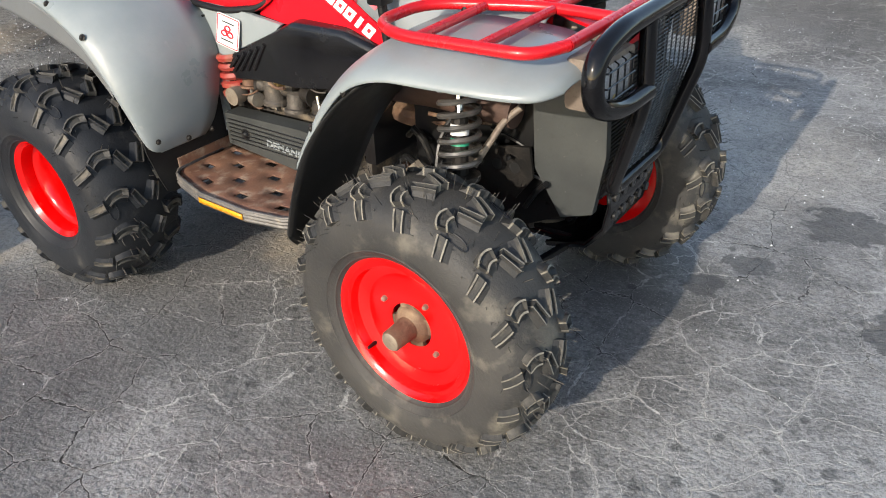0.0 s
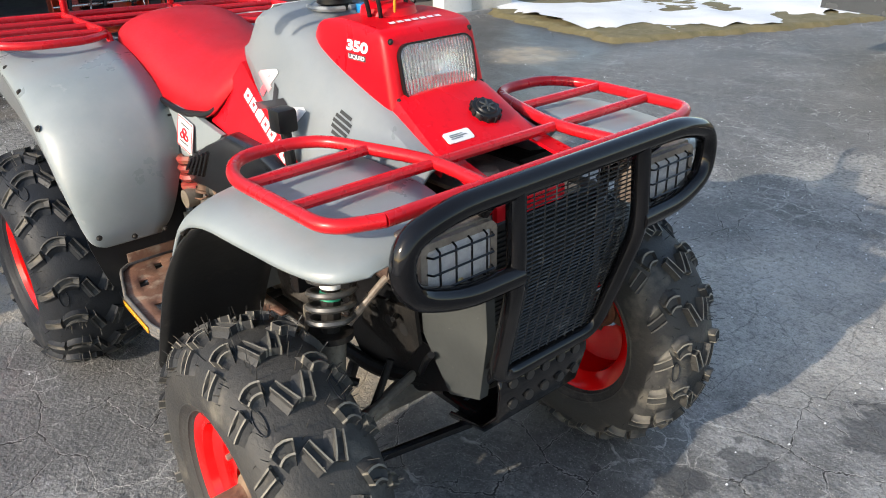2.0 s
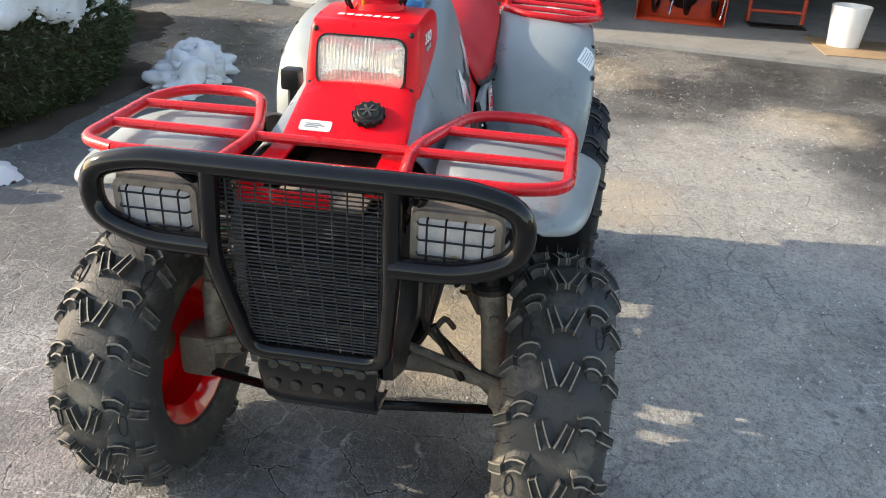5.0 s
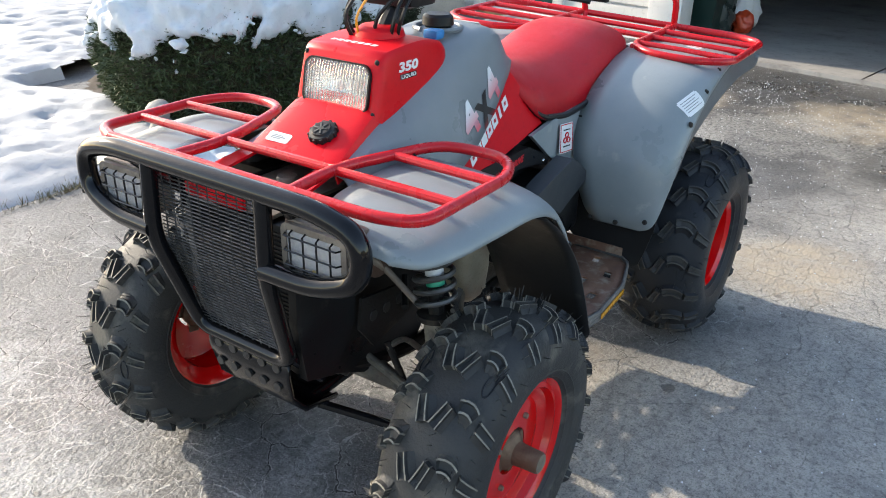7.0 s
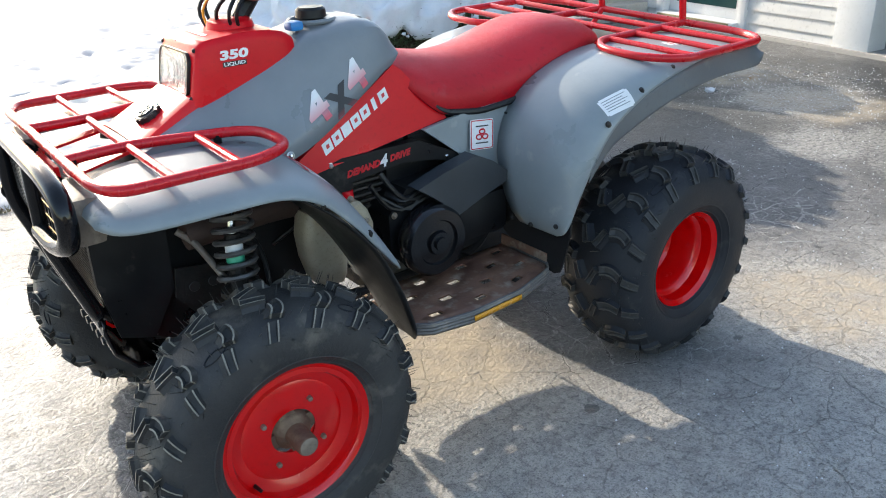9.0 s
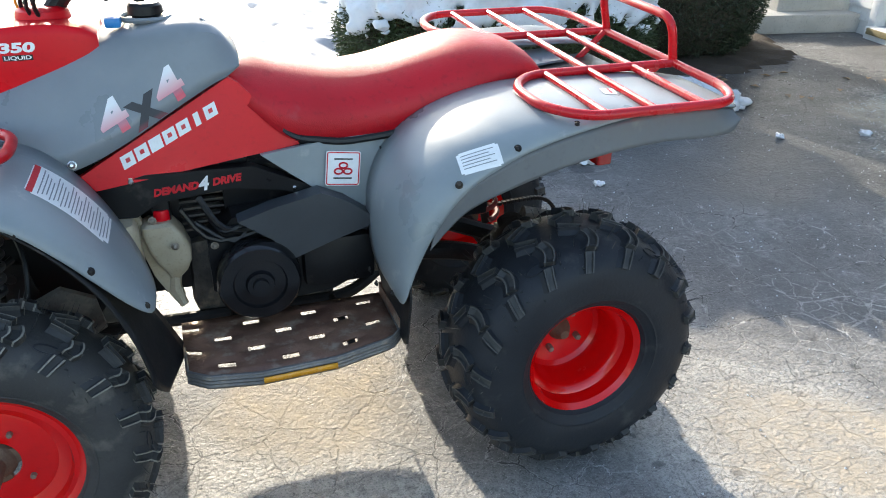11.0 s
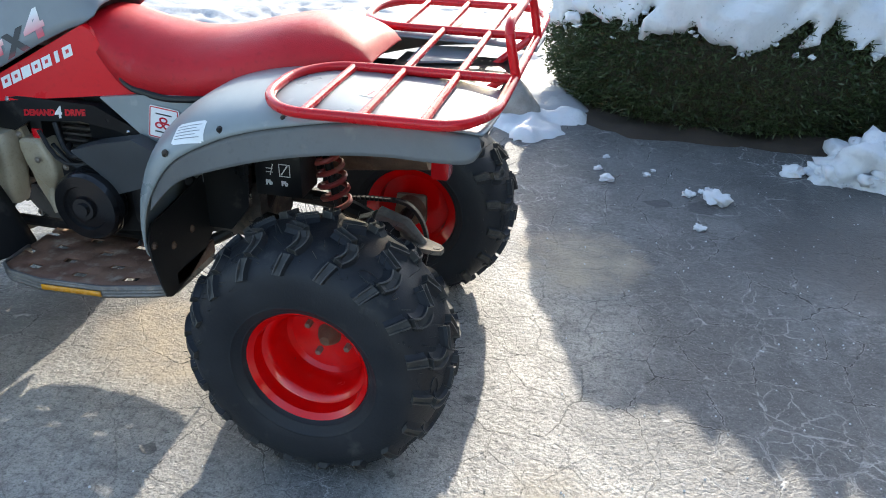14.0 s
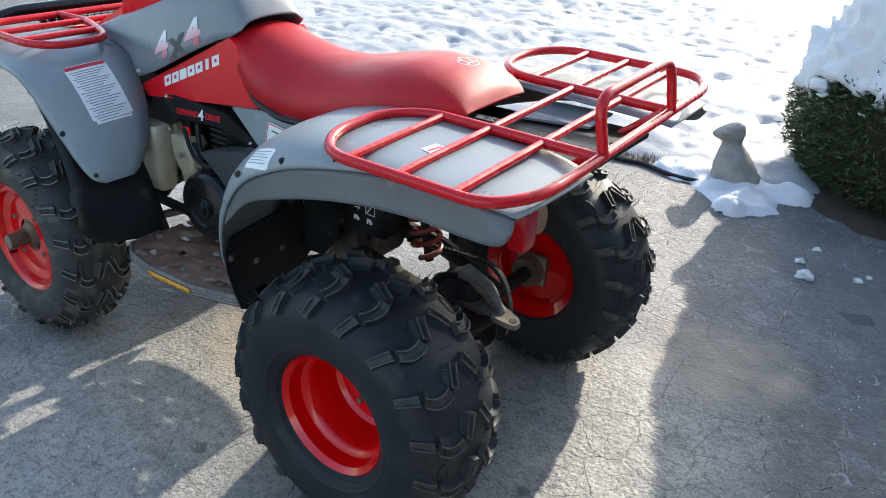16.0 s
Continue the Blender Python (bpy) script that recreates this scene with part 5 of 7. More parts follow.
def rrect(w, h, r, n=5):
    pts = []
    for cx, cy, a0 in ((w - r, h - r, 0), (-w + r, h - r, 90), (-w + r, -h + r, 180), (w - r, -h + r, 270)):
        for k in range(n + 1):
            a = radians(a0 + 90 * k / n)
            pts.append((cx + r * math.cos(a), cy + r * math.sin(a)))
    return pts


LM = facing((0.600, 0.008, 0.990), (0, 1, 0), (-0.2, 0, 1))


def pod():
    rings = []
    for xb, xt, zb, zt, w in spline([(0.612, 0.584, 0.935, 1.046, 0.098), (0.606, 0.576, 0.932, 1.057, 0.110), (0.58, 0.55, 0.925, 1.066, 0.115), (0.46, 0.45, 0.92, 1.072, 0.116), (0.38, 0.38, 0.94, 1.062, 0.113), (0.345, 0.35, 0.955, 1.045, 0.106)], 24):
        ring = []
        for y, t in ((-1, 0.0), (-1.0, 0.4), (-0.985, 0.86), (-0.965, 0.95), (-0.92, 0.99), (-0.4, 1.0), (0.4, 1.0), (0.92, 0.99), (0.965, 0.95), (0.985, 0.86), (1.0, 0.4), (1, 0.0)):
            ring.append((xb + (xt - xb) * t, 0.008 + y * w * (1.0 - 0.05 * t), zb + (zt - zb) * t))
        rings.append(ring)
    bm = skin(rings, True, True)
    # open the front for the lamp
    front = [f for f in bm.faces if len(f.verts) == 12 and f.calc_center_median().x > 0.55]
    rim = list(front[0].edges)
    bmesh.ops.delete(bm, geom=front, context="FACES_ONLY")
    loop = [bm.verts.new(LM @ Vector((x, y, -0.002))) for x, y in rrect(0.0855, 0.0485, 0.022)]
    inner = [bm.edges.new((loop[k], loop[(k + 1) % len(loop)])) for k in range(len(loop))]
    bmesh.ops.triangle_fill(bm, use_beauty=True, use_dissolve=False, edges=rim + inner)
    bmesh.ops.recalc_face_normals(bm, faces=bm.faces[:])
    return part("headlight_pod", bm, RED, QUAD, "glossy red headlight housing", 40)


pd = pod()


def frame_of(m, w, h, r, t, d):
    """A rounded frame of bar thickness t and depth d."""
    bm = bmesh.new()
    o, i = rrect(w, h, r), rrect(w - t, h - t, max(r - t, 0.002))
    rows = [[bm.verts.new(m @ Vector((x, y, z))) for x, y in q] for q, z in ((o, -0.004), (o, d), (i, d), (i, -0.004))]
    for a, b in zip(rows, rows[1:]):
        for k in range(len(a)):
            bm.faces.new((a[k], a[(k + 1) % len(a)], b[(k + 1) % len(a)], b[k]))
    return bm


def dome(m, w, h, r, bulge, back=0.0):
    """A slightly domed rounded plate."""
    bm = bmesh.new()
    rows = []
    for f in (1.0, 1.0, 0.85, 0.6, 0.3):
        z = back if not rows else back + 0.002 + bulge * (1 - f * f)
        rows.append([bm.verts.new(m @ Vector((x * f, y * f, z))) for x, y in rrect(w, h, r)])
    for a, b in zip(rows, rows[1:]):
        for k in range(len(a)):
            bm.faces.new((a[k], a[(k + 1) % len(a)], b[(k + 1) % len(a)], b[k]))
    bm.faces.new(rows[-1])
    bm.faces.new(rows[0][::-1])
    return bm


hl = part("headlight", frame_of(LM, 0.088, 0.051, 0.024, 0.0035, 0.006), BLACKP, pd, "black headlight surround")
bm = bmesh.new()
rows = []
for f, z in ((1.0, 0.001), (0.96, -0.010), (0.8, -0.022), (0.55, -0.032), (0.28, -0.038), (0.14, -0.039)):
    rows.append([bm.verts.new(LM @ Vector((x * f, y * f, z))) for x, y in rrect(0.085, 0.048, 0.022)])
for a, b in zip(rows, rows[1:]):
    for k in range(len(a)):
        bm.faces.new((a[k], a[(k + 1) % len(a)], b[(k + 1) % len(a)], b[k]))
bm.faces.new(rows[-1])
part("reflector", bm, REFLECT, hl, "silvered lamp reflector", 60)
part("bulb", lathe(bmesh.new(), [(0, 0.010), (0.007, 0.008), (0.010, 0.0), (0.010, -0.03)], 16, LM @ Matrix.Translation((0.0, 0.0, -0.012)) @ Matrix.Rotation(radians(90), 4, "X")), WHITE, hl)
lens = part("lens", dome(LM, 0.085, 0.048, 0.022, 0.007, 0.003), LENS, hl, "ribbed clear headlight lens")
lens.visible_shadow = False
for y in (-0.1, 0.1):
    for x, z in ((0.61, 0.945), (0.583, 1.045)):
        bolt((x + 0.001, 0.008 + y * (1.0 if z < 1 else 0.93), z), (1, 0, 0.2), 0.0045, parent=pd)
# filler cap on the hood
CM = Matrix.Translation((0.682, 0.045, 0.906)) @ Vector((0, 1, 0)).rotation_difference(Vector((0.52, 0, 1)).normalized()).to_matrix().to_4x4()
bm = bmesh.new()
prof = [(0.0, 0.024), (0.019, 0.024), (0.021, 0.021), (0.027, 0.02), (0.029, 0.017), (0.029, 0.004), (0.034, 0.002), (0.034, -0.01)]
lathe(bm, prof, 36, CM)
fc = part("filler_cap", bm, BLACKP, QUAD, "black ribbed screw cap")
part("cap_recess", tube([CM @ Vector((0.047 * math.cos(a), -0.001, 0.047 * math.sin(a))) for a in np.linspace(0, 2 * math.pi, 33)[:-1]], 0.004, 0, 8, True), RED, fc)
for k in range(12):
    part("grip_rib", box((-0.003, 0.003, 0.0275), (0.003, 0.019, 0.0315), 0.001, CM @ Matrix.Rotation(k * math.pi / 6, 4, "Y")), BLACKP, fc)
for k in range(3):
    part("cap_cross", box((-0.016, 0.0235, -0.002), (0.016, 0.0258, 0.002), 0.0005, CM @ Matrix.Rotation(k * math.pi / 3, 4, "Y")), SHROUD, fc)
LABM = facing((0.718, -0.048, 0.8955), (0, 1, 0), (-0.56, 0, 0.33))
lb = part("warning_label", dome(LABM, 0.030, 0.0125, 0.005, 0.0, 0.0), WHITE, QUAD, "small white warning label")
for bar in ((-0.02, 0.003, 0.01, 0.005), (-0.02, -0.001, 0.018, 0.001), (-0.02, -0.005, 0.006, -0.003)):
    part("label_print", plates(LABM @ Matrix.Translation((0, 0, 0.0024)), [bar]), GREY, lb)


def seat():
    rows = spline([(0.10, 0.968, 0.925, 0.075, 0.122), (0.05, 0.964, 0.865, 0.095, 0.152), (-0.03, 0.944, 0.80, 0.112, 0.176), (-0.14, 0.928, 0.79, 0.12, 0.185), (-0.25, 0.935, 0.80, 0.13, 0.19), (-0.36, 0.96, 0.82, 0.14, 0.192),
                   (-0.47, 0.98, 0.85, 0.145, 0.186), (-0.57, 0.972, 0.878, 0.14, 0.172), (-0.635, 0.945, 0.893, 0.125, 0.15), (-0.665, 0.905, 0.90, 0.11, 0.125)], 60)
    out = []
    for x, zt, zb, wt, wb in rows:
        row = []
        for j in range(25):
            t = j / 12 - 1
            a = abs(t)
            ang = a * math.pi / 2
            edge = wt + (wb - wt) * a ** 3
            y = edge * math.sin(ang) ** 0.8
            z = zb + (zt - zb) * max(0.0, math.cos(ang)) ** 0.42
            row.append((x, math.copysign(y, t), z))
        out.append(row)
    return part("seat", skin(out), SEATM, QUAD, "padded red vinyl saddle", 60, 0.004)


st = seat()
for sd in (1, -1):
    line = [(0.03, 0.145, 0.855), (-0.03, 0.172, 0.803), (-0.14, 0.188, 0.788), (-0.25, 0.193, 0.797), (-0.36, 0.195, 0.816), (-0.47, 0.189, 0.846), (-0.57, 0.175, 0.874), (-0.64, 0.15, 0.89)]
    part("seat_base", tube([(x, sd * y, z) for x, y, z in line], 0.009, 0.03, 8), BLACKP, st, "black plastic seat base")
# side panels
for sd in (1, -1):
    def P(x, z, y):
        return (x, sd * y, z)
    bm = slab([P(0.445, 0.757, 0.192), P(0.10, 0.944, 0.138), P(0.078, 0.93, 0.136), P(-0.037, 0.80, 0.158), P(-0.042, 0.785, 0.165), P(0.40, 0.735, 0.198)], (0, -sd, 0), 0.02)
    sp = part("side_panel", bm, RED, QUAD, "glossy red triangular side panel")
    bm = slab([P(0.05, 0.775, 0.186), P(-0.10, 0.795, 0.188), P(-0.34, 0.81, 0.19), P(-0.34, 0.70, 0.196), P(-0.23, 0.575, 0.20), P(-0.17, 0.60, 0.20)], (0, -sd, 0), 0.012)
    gp = part("lower_side_panel", bm, GREY, QUAD, "grey plastic side panel")
    # round-cornered square badge
    sm = facing((-0.134, sd * 0.1985, 0.727 if sd > 0 else 0.738), (-sd, 0, -0.12 if sd > 0 else -0.2), (-0.13 if sd > 0 else 0.2, -sd * 0.12, 1))
    bd = part("sticker", dome(sm, 0.041, 0.041, 0.006, 0.0, 0.0), WHITE, gp, "white square sticker with red rings")
    part("border", frame_of(sm @ Matrix.Translation((0, 0, 0.0022)), 0.039, 0.039, 0.005, 0.0024, 0.0008), REDDECAL, bd)
    for dx, dy in ((0, 0.008), (-0.011, -0.006), (0.011, -0.006)):
        part("ring_mark", tube([sm @ Vector((dx + 0.0095 * math.cos(a), dy + 0.0065 * math.sin(a), 0.0032)) for a in np.linspace(0, 2 * math.pi, 17)[:-1]], 0.0022, 0, 5, True), REDDECAL, bd)
    for bar in ((-0.022, 0.021, 0.022, 0.0245), (-0.022, -0.0245, 0.022, -0.021)):
        part("label_print", plates(sm @ Matrix.Translation((0, 0, 0.0024)), [bar]), SHROUD, bd)

# ---- racks ----
front_rack = part("front_rack", tube([(0.90, -0.345, 0.885), (0.90, 0.345, 0.885), (0.872, 0.42, 0.885), (0.60, 0.425, 0.885), (0.52, 0.375, 0.886), (0.52, 0.225, 0.887), (0.765, 0.142, 0.886), (0.90, 0.155, 0.885)], 0.0112, 0.07, 12), REDM, QUAD, "red painted tubular front rack")
part("rack_bar", tube([(0.90, -0.155, 0.885), (0.765, -0.142, 0.886), (0.52, -0.225, 0.887), (0.52, -0.375, 0.886), (0.60, -0.425, 0.885), (0.872, -0.42, 0.885), (0.90, -0.345, 0.885)], 0.0112, 0.07, 12), REDM, front_rack)
part("rack_bar", tube([(0.772, -0.42, 0.885), (0.772, 0.42, 0.885)], 0.0092), REDM, front_rack)
for sd in (1, -1):
    part("rack_bar", tube([(0.64, sd * 0.183, 0.886), (0.645, sd * 0.424, 0.885)], 0.0092), REDM, front_rack)
    part("rack_post", tube([(0.60, sd * 0.20, 0.885), (0.60, sd * 0.20, 0.80)], 0.009), BLACKT, front_rack)
    part("rack_post", tube([(0.885, sd * 0.16, 0.885), (0.885, sd * 0.15, 0.78)], 0.009), BLACKT, front_rack)

def rr(x, y, dz=0.0):
    """A place on the rear rack, which leans a little to the left."""
    return (x, y, 0.916 - 0.035 * y + dz)


rear_rack = part("rear_rack", tube([rr(-1.015, 0.0), rr(-1.015, 0.40), rr(-0.96, 0.495), rr(-0.60, 0.497), rr(-0.53, 0.41), rr(-0.53, 0.265), rr(-0.60, 0.185), rr(-1.013, 0.18)], 0.0112, 0.07, 12), REDM, QUAD, "red painted tubular rear rack")
part("rack_frame", tube([rr(-1.015, 0.0), rr(-1.015, -0.40), rr(-0.96, -0.495), rr(-0.585, -0.497), rr(-0.515, -0.41), rr(-0.518, -0.265), rr(-0.60, -0.185), rr(-1.013, -0.18)], 0.0112, 0.07, 12), REDM, rear_rack)
for x in (-0.765, -0.89):
    part("rack_bar", tube([rr(x, -0.493), rr(x, 0.493)], 0.0092), REDM, rear_rack)
for sd in (1, -1):
    part("rack_bar", tube([rr(-0.645, sd * 0.183), rr(-0.645, sd * 0.494)], 0.0092), REDM, rear_rack)
    part("rack_stay", tube([rr(-1.0, sd * 0.16), (-0.80, sd * 0.13, 0.76)], 0.0092), REDM, rear_rack)
    part("rack_stay", tube([rr(-0.60, sd * 0.187), (-0.58, sd * 0.185, 0.865)], 0.0092), REDM, rear_rack)
part("grab_handle", tube([rr(-1.018, 0.172), rr(-0.995, 0.178, 0.115), rr(-0.995, -0.178, 0.115), rr(-1.018, -0.172)], 0.0112, 0.05, 12), REDM, rear_rack, "raised red grab handle")

# ---- front bumper ----
R0 = 0.0195
loop = [(0.958, 0.0, 0.898), (0.958, 0.27, 0.898), (0.955, 0.36, 0.872), (0.957, 0.36, 0.79), (0.965, 0.27, 0.757), (0.968, 0.15, 0.757)]
bumper = part("bumper", tube([(x, -y, z) for x, y, z in loop[:0:-1]] + loop[1:], R0, 0.075, 14), BLACKT, QUAD, "glossy black tubular bull bar")
part("bumper_upright", tube([(0.960, -0.15, 0.893), (0.968, -0.153, 0.74), (0.90, -0.128, 0.515), (0.90, 0.128, 0.515), (0.968, 0.153, 0.74), (0.960, 0.15, 0.893)], 0.0165, 0.04, 12), BLACKT, bumper)
for sd in (1, -1):
    part("bumper_stay", tube([(0.905, sd * 0.12, 0.54), (0.80, sd * 0.11, 0.42)], 0.013), BLACKT, bumper)
    part("bumper_stay", tube([(0.955, sd * 0.2, 0.885), (0.87, sd * 0.16, 0.80)], 0.012), BLACKT, bumper)
bm = bmesh.new()
rows = []
for x, z, w in ((0.892, 0.512, 0.118), (0.896, 0.46, 0.115), (0.882, 0.40, 0.11), (0.84, 0.352, 0.105), (0.74, 0.325, 0.10)):
    rows.append([(x, y * w, z + (0.0 if abs(y) < 1 else 0.012)) for y in (-1, -0.94, -0.5, 0, 0.5, 0.94, 1)])
skid = part("skid_plate", skin(rows), BLACKT, QUAD, "black skid plate with round holes", 40, 0.008)
for k in range(10):
    bm = lathe(bmesh.new(), [(0.0, 0.002), (0.010, 0.002), (0.010, -0.004)], 14, Matrix.Translation((0.9, -0.084 + (k % 5) * 0.042, 0.485 - 0.045 * (k // 5))) @ Matrix.Rotation(radians(-90), 4, "Z"))
    part("hole", bm, BLACKDECAL, skid)


def mesh_guard():
    """Woven wire screen before the radiator."""
    bm = bmesh.new()

    def at(y, f):
        z = 0.885 - 0.36 * f
        x = 0.952 if f < 0.38 else 0.952 - (f - 0.38) * 0.085
        wd = 0.14 - (0.018 * max(0, f - 0.4))
        return Vector((x, y * wd, z))
    for i in range(46):
        f = (i + 0.5) / 46
        sweep(bm, [at(-1, f), at(1, f)], 0.0015, 4)
    for i in range(11):
        y = -1 + 2 * (i + 0.5) / 11
        sweep(bm, [at(y, 0), at(y, 0.38), at(y, 1)], 0.0016, 4)
    o = part("wire_screen", bm, WIRE, bumper, "black wire mesh guard", smooth=0)
    o["kind"] = "stuff"


mesh_guard()
rad = part("radiator", box((0.845, -0.14, 0.53), (0.885, 0.14, 0.80), 0.006), BLACKP, QUAD, "black finned radiator")
bm = bmesh.new()
for i in range(28):
    rbox(bm, (0.884, -0.13, 0.54 + i * 0.009), (0.889, 0.13, 0.5435 + i * 0.009), 0)
o = part("fin_core", bm, DARKM, rad, smooth=0)
o["kind"] = "stuff"
bm = lathe(bmesh.new(), [(0, 0.02), (0.02, 0.02), (0.024, 0.012), (0.024, 0.0), (0.014, -0.002), (0.014, -0.03)], 20, Matrix.Translation((0.745, -0.005, 0.812)) @ Matrix.Rotation(radians(90), 4, "X"))
part("radiator_cap", bm, HUBM, rad, "dull metal radiator cap")
for sd in (1, -1):
    bm = slab([(0.89, sd * 0.15, 0.80), (0.73, sd * 0.16, 0.80), (0.74, sd * 0.16, 0.55), (0.80, sd * 0.15, 0.44), (0.87, sd * 0.14, 0.46), (0.895, sd * 0.145, 0.60)], (0, -sd, 0), 0.02)
    # one plastic in two tones: the left is blackened for its shade
    part("radiator_shroud", bm, SHROUD if sd < 0 else BLACKP, QUAD, "dusty dark plastic radiator shroud" if sd < 0 else "plastic radiator shroud darkened to black for the shade on its side")
    # work lamps between the bars
    lm = facing((0.945, sd * 0.252, 0.808), (0, 1, 0), (0.0, 0, 1))
    hs = part("driving_lamp", box((0.885, sd * 0.252 - 0.076, 0.764), (0.943, sd * 0.252 + 0.076, 0.86), 0.014), TAN, QUAD, "rectangular driving lamp with a wire guard")
    part("bezel", frame_of(lm, 0.073, 0.046, 0.016, 0.012, 0.006), TAN, hs)
    part("lens", dome(lm, 0.0615, 0.0345, 0.008, 0.003, 0.001), PRISM, hs, "white prismatic lens")
    gm = lm @ Matrix.Translation((0, 0, 0.014))
    for k in range(4):
        x = -0.045 + k * 0.030
        part("guard_bar", tube([gm @ Vector((x, -0.036, -0.008)), gm @ Vector((x, -0.032, 0)), gm @ Vector((x, 0.032, 0)), gm @ Vector((x, 0.036, -0.008))], 0.0019, 0, 5), BLACKT, hs)
    for y in (-0.027, 0.0, 0.027):
        part("guard_bar", tube([gm @ Vector((-0.062, y, -0.008)), gm @ Vector((-0.058, y, 0.001)), gm @ Vector((0.058, y, 0.001)), gm @ Vector((0.062, y, -0.008))], 0.0019, 0, 5), BLACKT, hs)
    part("lamp_bracket", tube([(0.93, sd * 0.255, 0.785), (0.95, sd * 0.25, 0.77)], 0.008), BRASS, hs)

# ---- handlebar ----
hb = part("handlebar", tube([(0.25, 0.43, 1.175), (0.27, 0.22, 1.185), (0.36, 0.09, 1.15), (0.36, -0.09, 1.15), (0.27, -0.22, 1.185), (0.25, -0.43, 1.175)], 0.0125, 0.05, 12), BLACKT, QUAD, "black handlebar")
for sd in (1, -1):
    part("grip", tube([(0.253, sd * 0.30, 1.181), (0.247, sd * 0.435, 1.175)], 0.018), RUBBERFLAP, hb, "ribbed black rubber grip")
    part("lever", tube([(0.29, sd * 0.26, 1.18), (0.32, sd * 0.30, 1.175), (0.30, sd * 0.42, 1.165)], 0.006, 0.02), BLACKP, hb)
part("steering_stem", tube([(0.46, 0.008, 1.05), (0.37, 0.008, 1.16)], 0.02), BLACKP, hb)
part("handlebar_cover", box((0.33, -0.075, 1.125), (0.43, 0.075, 1.20), 0.018), BLACKP, hb, "black plastic handlebar cover")
part("stem_boot", lathe(bmesh.new(), [(0.058, -0.012), (0.052, 0.012), (0.04, 0.02), (0.03, 0.02)], 24, Matrix.Translation((0.455, 0.008, 1.072)) @ Matrix.Rotation(radians(90), 4, "X")), RED, hb, "red rubber boot")
rc = random.Random(2)
for k, (x, y, m_) in enumerate([(0.49, -0.035, BLACKP), (0.48, 0.02, BLACKP), (0.465, 0.045, BLACKP), (0.45, 0.05, BLACKP), (0.495, -0.01, YELLOW), (0.47, -0.045, BLACKP)]):
    pts = [(x, y, 1.06), (x + 0.01, y * 1.4, 1.11), (x - 0.03, y * 1.8 + rc.uniform(-0.02, 0.02), 1.16), (0.40, y * 2.5, 1.2), (0.33, y * 3 + 0.02, 1.19)]
    part("cable", tube([tuple(p) for p in spline(pts, 16)], 0.0045 if m_ is not YELLOW else 0.003, 0, 6), m_, hb)
# fuel cap and blue catch
bm = lathe(bmesh.new(), [(0.0, 0.028), (0.03, 0.028), (0.036, 0.022), (0.038, 0.004), (0.03, 0.0), (0.03, -0.012)], 30, Matrix.Translation((0.25, 0.02, 1.064)) @ Matrix.Rotation(radians(90), 4, "X"))
part("fuel_cap", bm, BLACKP, QUAD, "black fuel filler cap")
part("fuel_cap_ring", tube([(0.25 + 0.055 * math.cos(a), 0.02 + 0.055 * math.sin(a), 1.0615) for a in np.linspace(0, 6.1, 20)], 0.006, 0, 6), GREYD, QUAD)
part("blue_catch", box((0.30, 0.035, 1.048), (0.335, 0.075, 1.07), 0.008), BLUE, QUAD, "small bright blue plastic clip")


# ---- decals ----
from mathutils.bvhtree import BVHTree


def tree_of(ob):
    return BVHTree.FromPolygons([v.co.copy() for v in ob.data.vertices], [tuple(p.vertices) for p in ob.data.polygons])


TREES = {}


def conform(ob, target, direction, lift=0.0038):
    """Lays a decal on the surface under it."""
    if target.name not in TREES:
        TREES[target.name] = tree_of(target)
    tr = TREES[target.name]
    d = Vector(direction).normalized()
    low = {}
    for v in ob.data.vertices:
        hit, n, i, dist = tr.ray_cast(v.co + d * 0.12, -d, 0.3)
        if hit:
            v.co = hit + d * (lift + low.get(v.index, 0))
    return ob


def fine_patch(m, w, h, r=0.004, n=16):
    """A rounded patch, finely divided so that it can follow a curve."""
    bm = bmesh.new()
    vs = [[bm.verts.new(m @ Vector((-w + 2 * w * i / n, -h + 2 * h * j / n, 0))) for i in range(n + 1)] for j in range(n + 1)]
    for j in range(n):
        for i in range(n):
            if (i in (0, n - 1)) and (j in (0, n - 1)):
                continue
            bm.faces.new((vs[j][i], vs[j][i + 1], vs[j + 1][i + 1], vs[j + 1][i]))
    return bm


def fine_bars(m, rects, step=0.012):
    bm = bmesh.new()
    for x0, y0, x1, y1, *s in rects:
        sh = s[0] if s else 0.0
        n = max(1, int((x1 - x0) / step))
        k = max(1, int((y1 - y0) / step))
        vs = [[bm.verts.new(m @ Vector((x0 + (x1 - x0) * i / n + sh * (y0 + (y1 - y0) * j / k), y0 + (y1 - y0) * j / k, 0))) for i in range(n + 1)] for j in range(k + 1)]
        for j in range(k):
            for i in range(n):
                bm.faces.new((vs[j][i], vs[j][i + 1], vs[j + 1][i + 1], vs[j + 1][i]))
    return bm


